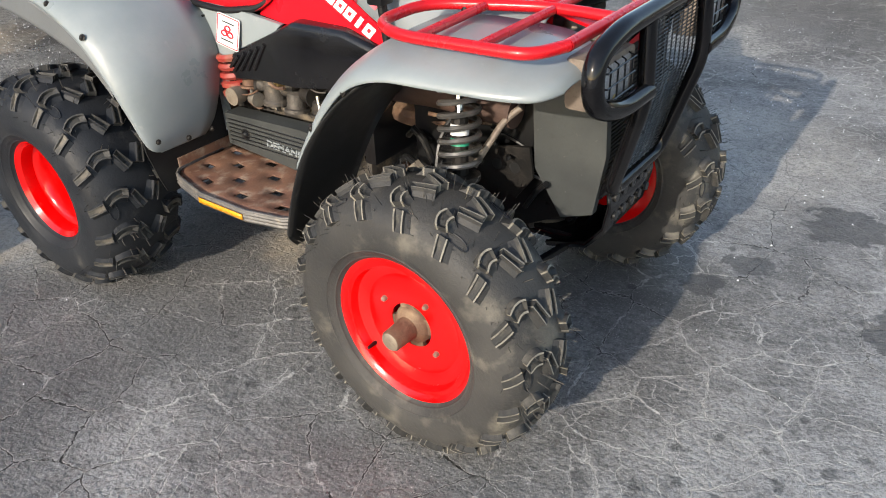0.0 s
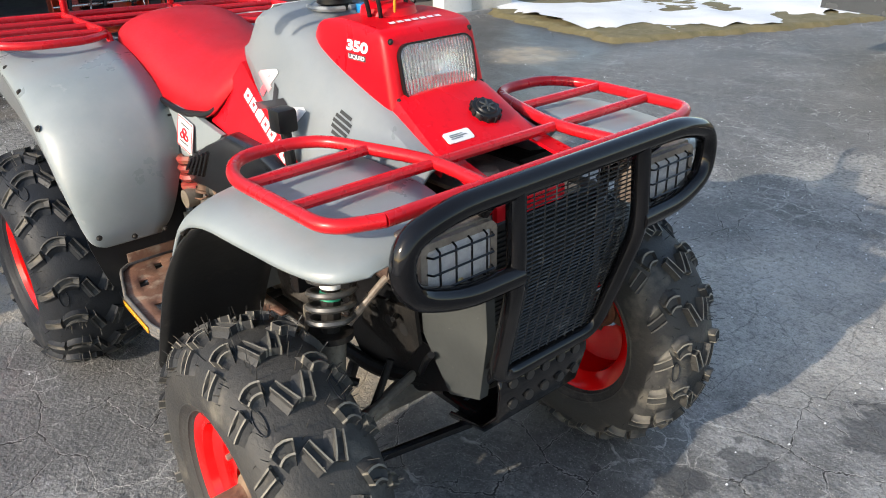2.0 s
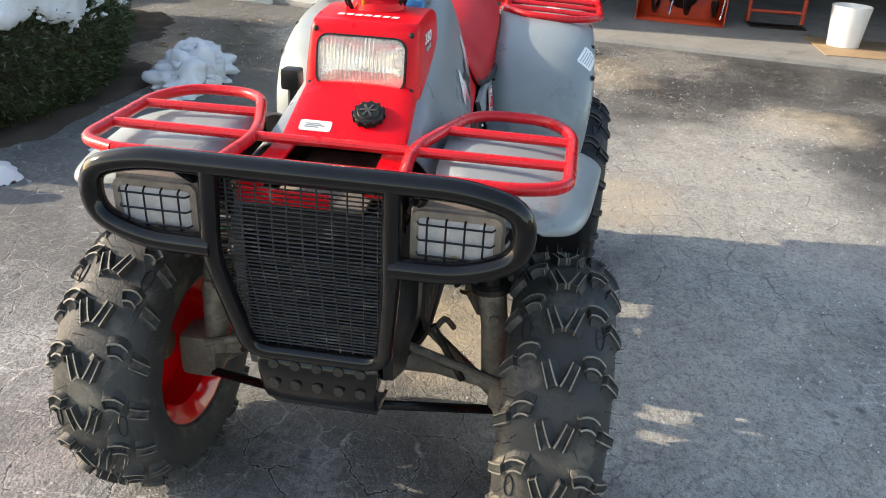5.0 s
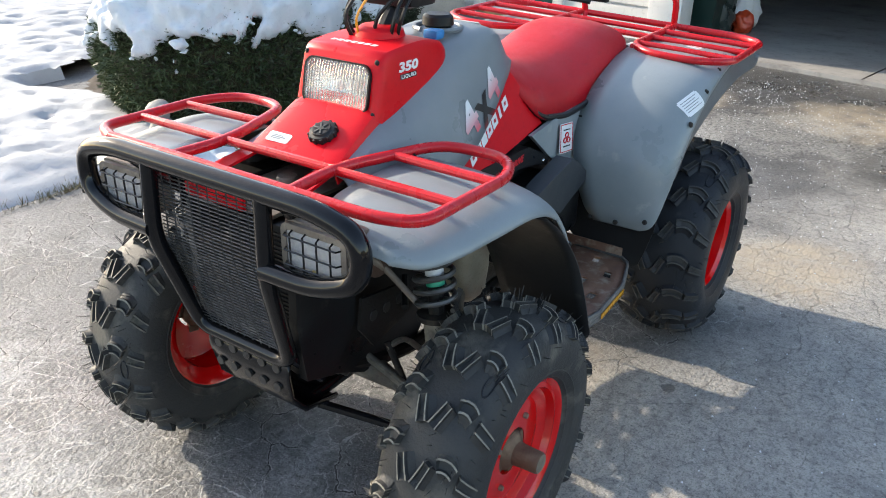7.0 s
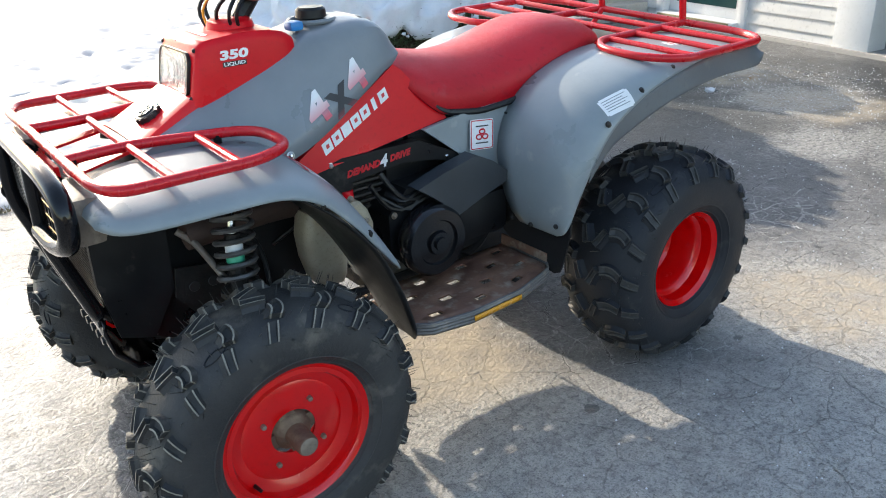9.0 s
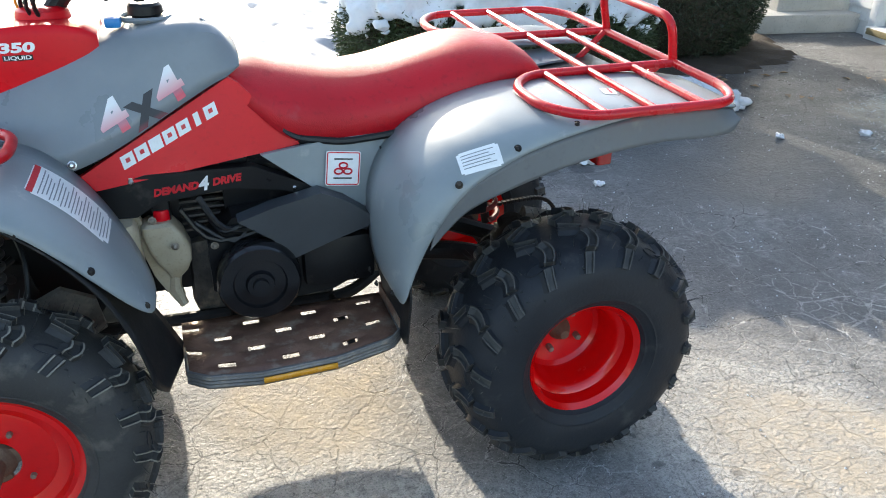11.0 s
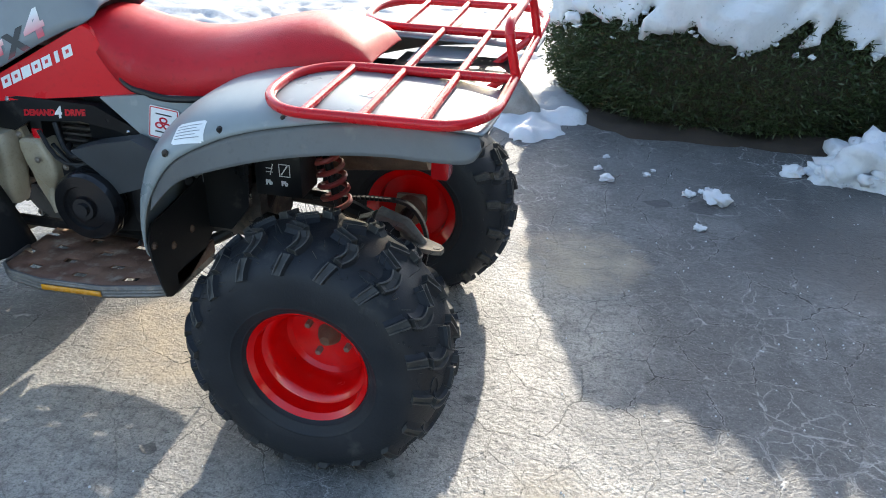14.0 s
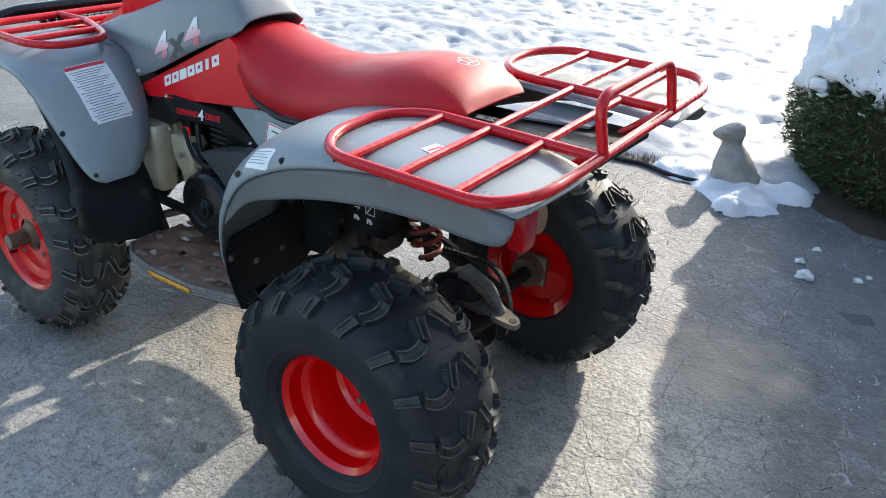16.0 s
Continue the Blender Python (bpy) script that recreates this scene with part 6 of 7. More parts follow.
def fading(name, top, low, z0, z1):
    """A printed decal whose colour runs from top to low across its slanted height."""
    m = mat(name, top, top, 0.4, 12, fine=0.0)
    nt = m.node_tree
    tc, dot, mr, mx, nn = (nt.nodes.new("ShaderNode" + k) for k in ("TexCoord", "VectorMath", "MapRange", "Mix", "TexNoise"))
    dot.operation = "DOT_PRODUCT"
    dot.inputs[1].default_value = (0.48, 0.0, 1.0)
    nt.links.new(tc.outputs["Object"], dot.inputs[0])
    mr.inputs[1].default_value, mr.inputs[2].default_value = z1, z0
    nt.links.new(dot.outputs["Value"], mr.inputs[0])
    mx.data_type = "RGBA"
    mx.inputs[6].default_value, mx.inputs[7].default_value = (*top, 1), (*low, 1)
    nt.links.new(mr.outputs[0], mx.inputs[0])
    nt.links.new(mx.outputs[2], nt.nodes["Principled BSDF"].inputs["Base Color"])
    return m


FADE = fading("white_red_decal", (0.74, 0.74, 0.74), (0.62, 0.10, 0.12), 1.018, 1.075)
CROSSM = fading("black_red_decal", (0.012, 0.010, 0.012), (0.30, 0.01, 0.02), 0.985, 1.01)

for sd in (1, -1):
    nrm = (0, sd * 0.89, 0.45)
    rt = Vector((-0.209, -0.05, 0.105)) if sd > 0 else Vector((0.209, -0.05, -0.105))
    up = Vector(nrm).cross(rt)
    sp = [o for o in QUAD.children if o.name.startswith("side_panel")][0 if sd > 0 else 1]

    def on(x, y, z):
        return facing((x, sd * y, z), rt, up)
    for txt, x, z, size, mt, lift, wide in (("x", 0.283, 0.902, 0.12, CROSSM, 0.0041, 1.0), ("4", 0.345, 0.880, 0.098, FADE, 0.0046, 1.25), ("4", 0.226, 0.937, 0.098, FADE, 0.0046, 1.25)):
        conform(lettering("decal_figure" if txt == "4" else "decal_cross", txt, size, on(x, 0.175, z), mt, tank, 0.0, 0.12, "white figure fading to red" if txt == "4" else "dark red cross", 0.0035, wide), tank, (0, sd * 0.97, 0.22), lift)
    # maker's name as plain slanted blocks
    a, b = (Vector((0.341, sd * 0.184, 0.785)), Vector((0.127, sd * 0.15, 0.884)))
    nm = facing((a + b) / 2, (b - a) if sd > 0 else (a - b), Vector((0, sd * 0.95, 0.28)).cross((b - a) if sd > 0 else (a - b)))
    L = (b - a).length
    mark = None
    for k in range(7):
        x0 = -L / 2 + k * L / 7
        wd = L / 7 * (0.86 if k != 5 else 0.38)
        x0 += 0.008 if k == 5 else 0
        piece = part("maker_mark", fine_bars(nm, [(x0, -0.013, x0 + wd, 0.0145, 0.25)], 0.006), WHITE, mark or sp, "" if mark else "white blocks of the maker's mark")
        conform(piece, sp, (0, sd, 0.2), 0.0012)
        if k in (0, 1, 3, 4, 6):
            conform(part("mark_gap", fine_bars(nm, [(x0 + wd * 0.34, -0.003, x0 + wd * 0.68, 0.006, 0.25)], 0.006), REDDECAL, piece if mark is None else mark), sp, (0, sd, 0.2), 0.0018)
        mark = mark or piece
    # model figures on the pod
    pm = facing((0.503, 0.008 + sd * 0.118, 1.028), (-sd, 0, -0.12 * 0), (0, 0, 1))
    conform(lettering("model_figure", "350", 0.026, pm @ Matrix.Translation((0, 0.0, 0)), WHITE, pd, 0.0, 0.1, wide=1.7), pd, (0, sd, 0), 0.0012)
    conform(lettering("model_name", "LIQUID", 0.0105, pm @ Matrix.Translation((0, -0.019, 0)), WHITE, pd, 0.0, bold=0.0002, wide=1.5), pd, (0, sd, 0), 0.0016)
    conform(part("name_backing", fine_bars(pm, [(-0.028, -0.0245, 0.028, -0.0135)]), BLACKDECAL, pd), pd, (0, sd, 0), 0.0008)
    bolt((0.436, sd * 0.202, 0.80), (0, sd, 0.3), 0.007, CHROME, tank)

pt = facing((0.54, 0.008, 1.072), (0, 1, 0), (-1, 0, 0))
conform(part("top_mark", fine_bars(pt, [(-0.062 + k * 0.018, -0.006, -0.062 + k * 0.018 + 0.013, 0.006, 0.2) for k in range(7)]), WHITE, pd, "white maker's mark"), pd, (0.1, 0, 1), 0.0012)
ffl = [o for o in QUAD.children if o.name.startswith("front_fender")][0]
rfl = [o for o in QUAD.children if o.name.startswith("rear_fender")][0]
n1 = (-0.68, 0.12, 0.72)
fm = facing((0.44, 0.33, 0.761), Vector((-0.13, 0.0, -0.125)), Vector(n1).cross(Vector((-0.13, 0.0, -0.125))))
wl = conform(part("warning_label", fine_patch(fm, 0.09, 0.061), WHITE, ffl, "white printed warning label"), ffl, n1, 0.0036)
conform(part("label_head", fine_bars(fm, [(-0.088, -0.058, -0.076, 0.058)], 0.006), REDDECAL, wl), ffl, n1, 0.0042)
conform(part("label_print", fine_bars(fm, [(-0.068 + k * 0.0075, -0.054 + 0.006 * (k % 3), -0.068 + k * 0.0075 + 0.0024, 0.052 - 0.011 * (k % 4)) for k in range(21)], 0.006), GREYD, wl), ffl, n1, 0.0042)
n2 = (0.25, 0.75, 0.6)
rm = facing((-0.372, 0.46, 0.815), Vector((-1.0, 0.02, 0.12)), Vector(n2).cross(Vector((-1.0, 0.02, 0.12))))
wl = conform(part("warning_label", fine_patch(rm, 0.046, 0.026), WHITE, rfl, "scuffed white printed label"), rfl, n2, 0.0036)
conform(part("label_print", fine_bars(rm, [(-0.038, 0.016 - 0.0075 * k, 0.034 - 0.012 * (k % 2), 0.018 - 0.0075 * k) for k in range(5)], 0.006), GREYD, wl), rfl, n2, 0.0042)
n3 = (0, 0, 1)
lm3 = facing((-0.735, 0.34, 0.89), (0.2, 1, 0), (-1, 0.2, 0))
conform(part("small_label", fine_patch(lm3, 0.022, 0.016), WHITE, rfl), rfl, n3, 0.0036)
conform(part("label_stripe", fine_bars(lm3, [(-0.018, 0.0, 0.018, 0.006)]), REDDECAL, rfl), rfl, n3, 0.0042)
# embossed outline on the saddle
em = facing((-0.555, -0.03, 0.98), (0.1, -1, 0), (1, 0.1, 0))
bm = bmesh.new()
for cx, cy, rx, ry in ((0, 0.005, 0.012, 0.02), (-0.022, 0.0, 0.012, 0.013), (0.022, 0.0, 0.012, 0.013), (0, -0.018, 0.02, 0.008)):
    sweep(bm, [em @ Vector((cx + rx * math.cos(a), cy + ry * math.sin(a), 0)) for a in np.linspace(0, 2 * math.pi, 25)[:-1]], 0.0014, 4, True)
conform(part("emblem", bm, WHITE, st, "white outlined emblem"), st, (0, 0, 1), 0.0026)
# round louvre on the right of the tank cover
bm = bmesh.new()
vm = facing((0.503, -0.155, 0.893), (0.25, 0.436, 0.863), (-0.97, 0.11, 0.22))
for k in (-2, -1, 0, 1, 2):
    hgt = math.sqrt(max(0, 0.028 ** 2 - (k * 0.0105) ** 2))
    n = 8
    vs = [[bm.verts.new(vm @ Vector((k * 0.0105 - 0.0034 + i * 0.0068, -hgt + 2 * hgt * j / n, 0))) for i in (0, 1)] for j in range(n + 1)]
    for p, q in zip(vs, vs[1:]):
        bm.faces.new((p[0], p[1], q[1], q[0]))
conform(part("louvre", bm, BLACKDECAL, tank, "round black louvre"), tank, (0, -0.89, 0.45), 0.0036)
# gear lever on the right
lv = part("gear_lever", tube([(0.40, -0.205, 0.76), (0.388, -0.205, 0.885)], 0.011), BLACKP, QUAD, "black gear lever")
part("lever_knob", box((0.365, -0.228, 0.865), (0.408, -0.185, 0.912), 0.008), BLACKP, lv)

# ---- frame, engine and running gear ----
for sd in (1, -1):
    part("frame_rail", tube([(0.80, sd * 0.10, 0.43), (0.55, sd * 0.14, 0.36), (-0.15, sd * 0.13, 0.345), (-0.32, sd * 0.07, 0.44), (-0.42, sd * 0.06, 0.70)], 0.016, 0.06), DARKM, QUAD)
    part("frame_rail", tube([(0.82, sd * 0.11, 0.44), (0.80, sd * 0.13, 0.78), (0.45, sd * 0.13, 0.79), (0.05, sd * 0.12, 0.80), (-0.55, sd * 0.14, 0.83), (-0.92, sd * 0.14, 0.84)], 0.014, 0.06), DARKM, QUAD)
eng = part("engine", box((-0.12, -0.12, 0.34), (0.24, 0.13, 0.56), 0.04), ENGINE, QUAD, "oily dark engine block")
part("cylinder", box((0.02, -0.10, 0.55), (0.22, 0.10, 0.76), 0.02), ENGINE, eng)
for k in range(8):
    part("cooling_fin", box((0.0, -0.12, 0.58 + k * 0.018), (0.24, 0.12, 0.586 + k * 0.018), 0.001), ENGINE, eng)
part("under_tray", box((-0.68, -0.155, 0.74), (0.08, 0.155, 0.80), 0.01), BLACKP, QUAD)
part("rear_tray", box((-0.50, -0.13, 0.58), (-0.30, 0.06, 0.75), 0.02), DARKM, QUAD)
part("gearbox", box((-0.34, -0.10, 0.38), (-0.1, 0.12, 0.56), 0.03), ENGINE, QUAD)
# dark panel added to stop the view through the engine bay
part("bay_infill", box((0.26, -0.17, 0.45), (0.30, 0.17, 0.78), 0.01), BLACKP, QUAD)
# left side: clutch housing with its round cover, duct and bottle
bm = lathe(bmesh.new(), [(0.0, 0.044), (0.018, 0.044), (0.02, 0.036), (0.032, 0.036), (0.036, 0.024), (0.062, 0.022), (0.066, 0.03), (0.094, 0.028), (0.102, 0.018), (0.105, -0.02), (0.098, -0.035), (0.06, -0.05), (0.0, -0.05)], 48, Matrix.Translation((0.087, 0.255, 0.499)) @ Matrix.Scale(0.94, 4))
part("clutch_cover", bm, GLOSSB, QUAD, "round black ribbed clutch cover")
part("clutch_case", slab([(0.19, 0.21, 0.58), (0.13, 0.21, 0.64), (-0.05, 0.21, 0.65), (-0.2, 0.21, 0.59), (-0.2, 0.21, 0.47), (-0.1, 0.21, 0.42), (0.10, 0.21, 0.40), (0.19, 0.21, 0.46)], (0, -1, 0), 0.1), BLACKP, QUAD, "black plastic clutch case")
DUCT = mat("slate_grey_plastic", (0.030, 0.034, 0.038), (0.042, 0.047, 0.052), 0.4, 6, bump=0.08, bscale=150)
part("belt_duct", slab([(0.12, 0.25, 0.645), (0.04, 0.255, 0.672), (-0.07, 0.255, 0.695), (-0.13, 0.25, 0.665), (-0.21, 0.25, 0.605), (-0.10, 0.25, 0.572), (0.005, 0.25, 0.535), (0.045, 0.25, 0.59)], (0, -1, 0), 0.05), DUCT, QUAD, "slate grey belt duct")
# two dark plates added to black out bright gaps beside the engine
part("gap_infill", box((0.12, 0.085, 0.42), (0.37, 0.10, 0.73), 0.004), BLACKP, QUAD)
part("gap_infill", box((-0.20, 0.12, 0.60), (0.14, 0.135, 0.755), 0.004), BLACKP, QUAD)
part("lower_duct", box((-0.20, 0.13, 0.44), (-0.02, 0.235, 0.57), 0.025), BLACKP, QUAD)
for sd in (1, -1):
    sh = part("engine_shroud", slab([(0.40, sd * 0.19, 0.735), (0.30, sd * 0.19, 0.757), (0.07, sd * 0.19, 0.752), (-0.06, sd * 0.19, 0.69), (-0.04, sd * 0.19, 0.672), (0.02, sd * 0.19, 0.69), (0.12, sd * 0.19, 0.705), (0.28, sd * 0.19, 0.69), (0.33, sd * 0.19, 0.66), (0.40, sd * 0.19, 0.665)], (0, -sd, 0), 0.03), BLACKP, QUAD, "black plastic engine shroud")
    if sd > 0:
        for txt, dx, mt, sz in (("DEMAND", -0.058, REDDECAL, 0.023), ("4", 0.0, WHITE, 0.044), ("DRIVE", 0.052, REDDECAL, 0.023)):
            lettering("drive_text", txt, sz, facing((0.183 - dx, 0.1905, 0.722 + dx * 0.09), (-1, 0, 0.09), (0, 0, 1)), mt, sh, 0.0004, 0.25)
        bolt((0.33, 0.19, 0.745), (0, 1, 0), 0.007, CHROME, sh)
        bolt((-0.02, 0.19, 0.69), (0, 1, 0), 0.006, CHROME, sh)
bm = bmesh.new()
rings = []
for z, xa, xb, d in ((0.49, 0.262, 0.280, 0.016), (0.515, 0.240, 0.288, 0.03), (0.54, 0.228, 0.305, 0.036), (0.57, 0.226, 0.318, 0.038), (0.61, 0.24, 0.327, 0.038), (0.632, 0.256, 0.326, 0.036), (0.639, 0.266, 0.316, 0.028)):
    rings.append([((xa + xb) / 2 + x, 0.162 + y, z) for x, y in rrect((xb - xa) / 2, d, min((xb - xa) / 2, d) * 0.35, 3)])
bt = part("coolant_bottle", skin(rings, True, True), BOTTLE, QUAD, "cloudy tan plastic coolant bottle")
part("bottle_cap", lathe(bmesh.new(), [(0, 0.026), (0.017, 0.026), (0.019, 0.022), (0.019, 0.0)], 20, Matrix.Translation((0.28, 0.16, 0.637)) @ Matrix.Rotation(radians(90), 4, "X")), RED, bt, "red screw cap")
part("bottle_spout", tube([(0.271, 0.165, 0.50), (0.276, 0.172, 0.46), (0.26, 0.18, 0.42)], [0.016, 0.014, 0.011], 0, 8), BOTTLE, bt)
part("bottle_neck", slab([(0.362, 0.17, 0.68), (0.338, 0.17, 0.69), (0.318, 0.17, 0.62), (0.27, 0.175, 0.50), (0.255, 0.18, 0.44), (0.278, 0.18, 0.43), (0.315, 0.175, 0.50), (0.342, 0.17, 0.60)], (0, -1, 0), 0.022), BOTTLE, bt)
rings = []
for z, xc, hx, hy in ((0.452, 0.372, 0.018, 0.014), (0.458, 0.374, 0.034, 0.026), (0.48, 0.38, 0.046, 0.036), (0.54, 0.385, 0.056, 0.042), (0.60, 0.388, 0.058, 0.042), (0.645, 0.385, 0.053, 0.04), (0.66, 0.385, 0.045, 0.034)):
    rings.append([(xc + x, 0.205 + y, z) for x, y in rrect(hx, hy, min(hx, hy) * 0.6, 4)])
part("bottle_tank", skin(rings, True, True), BOTTLE, bt)
rg = random.Random(11)
for k in range(4):
    pts = [(rg.uniform(0.16, 0.24), 0.17 + rg.uniform(0, 0.04), rg.uniform(0.63, 0.70)), (rg.uniform(0.1, 0.2), 0.22, rg.uniform(0.58, 0.66)), (rg.uniform(-0.05, 0.1), 0.2, rg.uniform(0.60, 0.66))]
    part("hose", tube([tuple(p) for p in spline(pts, 8)], 0.006 + 0.003 * rg.random(), 0, 7), BLACKP, QUAD)
for k in range(6):
    bolt((rg.uniform(0.05, 0.3), 0.215, rg.uniform(0.42, 0.66)), (0, 1, 0), 0.007, HUBM)
# right side: ribbed air cover, carburettor, lower cover, exhaust
bm = slab([(-0.186, -0.207, 0.645), (-0.124, -0.207, 0.688), (0.0, -0.207, 0.742), (0.10, -0.207, 0.79), (0.26, -0.207, 0.79), (0.38, -0.207, 0.76), (0.37, -0.207, 0.68), (0.20, -0.207, 0.632), (0.09, -0.207, 0.645), (-0.034, -0.207, 0.630), (-0.158, -0.207, 0.603), (-0.186, -0.207, 0.612)], (0, 1, 0.1), 0.09)
bmesh.ops.bevel(bm, geom=bm.edges[:], offset=0.014, segments=3, affect="EDGES", profile=0.5)
ac = part("air_cover", bm, GLOSSB, QUAD, "black ribbed air intake cover")
for k in range(5):
    x = -0.15 + k * 0.026
    part("cover_rib", tube([(x, -0.208, 0.636 + k * 0.005), (x + 0.05, -0.208, 0.682 + k * 0.011)], 0.005, 0, 8), GLOSSB, ac)
part("panel_tail", slab([(-0.285, -0.2, 0.64), (-0.225, -0.2, 0.655), (-0.21, -0.2, 0.56), (-0.18, -0.2, 0.475), (-0.23, -0.2, 0.445), (-0.285, -0.2, 0.55)], (0, 1, 0), 0.012), GREYD, QUAD, "grey plastic panel end")
lc = part("lower_cover", slab([(-0.18, -0.222, 0.52), (-0.185, -0.222, 0.43), (0.12, -0.222, 0.40), (0.22, -0.222, 0.45), (0.2, -0.222, 0.515), (0.10, -0.222, 0.525)], (0, 1, 0), 0.05), SHROUD, QUAD, "black plastic lower engine cover")
lettering("drive_text", "DEMAND 4", 0.027, facing((0.05, -0.2245, 0.458), (1, 0, -0.06), (0, 0, 1)), GREY, lc, 0.0006, 0.12, wide=1.2)
for k in range(6):
    part("cover_rib", tube([(-0.17, -0.224, 0.505 - k * 0.012), (0.19, -0.224, 0.50 - k * 0.012)], 0.0018, 0, 5), BLACKP, lc)
bolt((-0.11, -0.223, 0.47), (0, -1, 0), 0.012, BLACKP, lc)
bm = bmesh.new()
lathe(bm, [(0, 0.03), (0.026, 0.03), (0.03, 0.022), (0.03, -0.02), (0.036, -0.026), (0.036, -0.034), (0.02, -0.04), (0, -0.04)], 22, Matrix.Translation((-0.03, -0.165, 0.59)) @ Matrix.Rotation(radians(90), 4, "X"))
lathe(bm, [(0, 0.05), (0.022, 0.05), (0.024, 0.03), (0.018, 0.02), (0.018, -0.05), (0.024, -0.055), (0, -0.055)], 20, Matrix.Translation((-0.03, -0.16, 0.60)) @ Matrix.Rotation(radians(-80), 4, "Z"))
rbox(bm, (-0.075, -0.185, 0.60), (0.0, -0.14, 0.635), 0.008, Matrix.Rotation(radians(5), 4, "Y"))
part("carburettor", bm, ENGINE, QUAD, "dusty tan carburettor", smooth=25)
for x, y, z, r_, ax, m_ in ((0.05, -0.17, 0.575, 0.026, "X", ENGINE), (0.095, -0.165, 0.60, 0.022, "Z", DARKM), (-0.105, -0.18, 0.61, 0.02, "X", RUST), (0.015, -0.185, 0.625, 0.014, "Z", BRASS), (0.13, -0.17, 0.57, 0.02, "X", DARKM), (-0.085, -0.19, 0.565, 0.016, "Z", DIRTY)):
    bm = lathe(bmesh.new(), [(0, r_ * 1.1), (r_ * 0.7, r_ * 1.1), (r_, r_ * 0.8), (r_, -r_ * 0.6), (r_ * 1.25, -r_ * 0.7), (r_ * 1.25, -r_ * 1.0), (0, -r_ * 1.1)], 18, Matrix.Translation((x, y, z)) @ Matrix.Rotation(radians(80), 4, ax))
    part("engine_fitting", bm, m_, QUAD)
for k in range(18):
    p = Vector((rg.uniform(-0.14, 0.14), -0.205 + rg.uniform(0, 0.04), rg.uniform(0.535, 0.64)))
    q = p + Vector((rg.uniform(-0.07, 0.07), rg.uniform(-0.01, 0.02), rg.uniform(-0.05, 0.05)))
    part("linkage_rod", tube([tuple(p), tuple((p + q) / 2 + Vector((0, 0, rg.uniform(-0.01, 0.015)))), tuple(q)], rg.uniform(0.002, 0.0055), 0.02, 7), rg.choice([DIRTY, HUBM, ENGINE, RUST, BLACKP, CHROME]), QUAD)
part("carburettor_bowl", lathe(bmesh.new(), [(0, 0.01), (0.02, 0.01), (0.024, 0.0), (0.024, -0.03), (0, -0.03)], 20, Matrix.Translation((-0.13, -0.2, 0.575))), HUBM, QUAD)


RUSTD = mat("brown_pipe_rust", (0.055, 0.032, 0.026), (0.085, 0.05, 0.038), 0.7, 10, metal=0.2, bump=0.3, bscale=70)


def coil(a, b, r, turns, wire, material, name, parent, seg=6):
    a, b = Vector(a), Vector(b)
    t = (b - a).normalized()
    u = t.cross(Vector((1, 0, 0))).normalized()
    v = t.cross(u)
    n = int(turns * 16)
    return part(name, sweep(bmesh.new(), [a + (b - a) * (i / n) + (u * math.cos(2 * math.pi * turns * i / n) + v * math.sin(2 * math.pi * turns * i / n)) * r for i in range(n + 1)], wire, seg), material, parent)


part("exhaust_pipe", tube([(0.24, -0.02, 0.55), (0.34, -0.09, 0.57), (0.52, -0.11, 0.59), (0.56, 0.0, 0.60)], 0.028, 0.06), RUST, QUAD, "rusty exhaust pipe")
part("silencer", tube([(-0.25, -0.12, 0.52), (-0.45, -0.13, 0.55), (-0.74, -0.14, 0.58)], 0.042, 0.05, 14), RUST, QUAD, "dull rusty silencer")
SPR = mat("red_spring_paint", (0.32, 0.03, 0.025), (0.22, 0.035, 0.025), 0.5, 25, dirt=(0.25, 0.13, 0.08), dirt_amt=0.4)
rs = part("rear_shock", tube([(-0.55, 0.08, 0.48), (-0.50, 0.08, 0.74)], 0.012), DARKM, QUAD, "rear shock absorber")
coil((-0.545, 0.08, 0.50), (-0.508, 0.08, 0.70), 0.036, 6, 0.0075, SPR, "spring", rs)
rs = part("side_shock", tube([(-0.16, -0.175, 0.53), (-0.16, -0.175, 0.69)], 0.012), DARKM, QUAD)
coil((-0.16, -0.175, 0.56), (-0.16, -0.175, 0.68), 0.036, 5, 0.0105, SPR, "spring", rs)
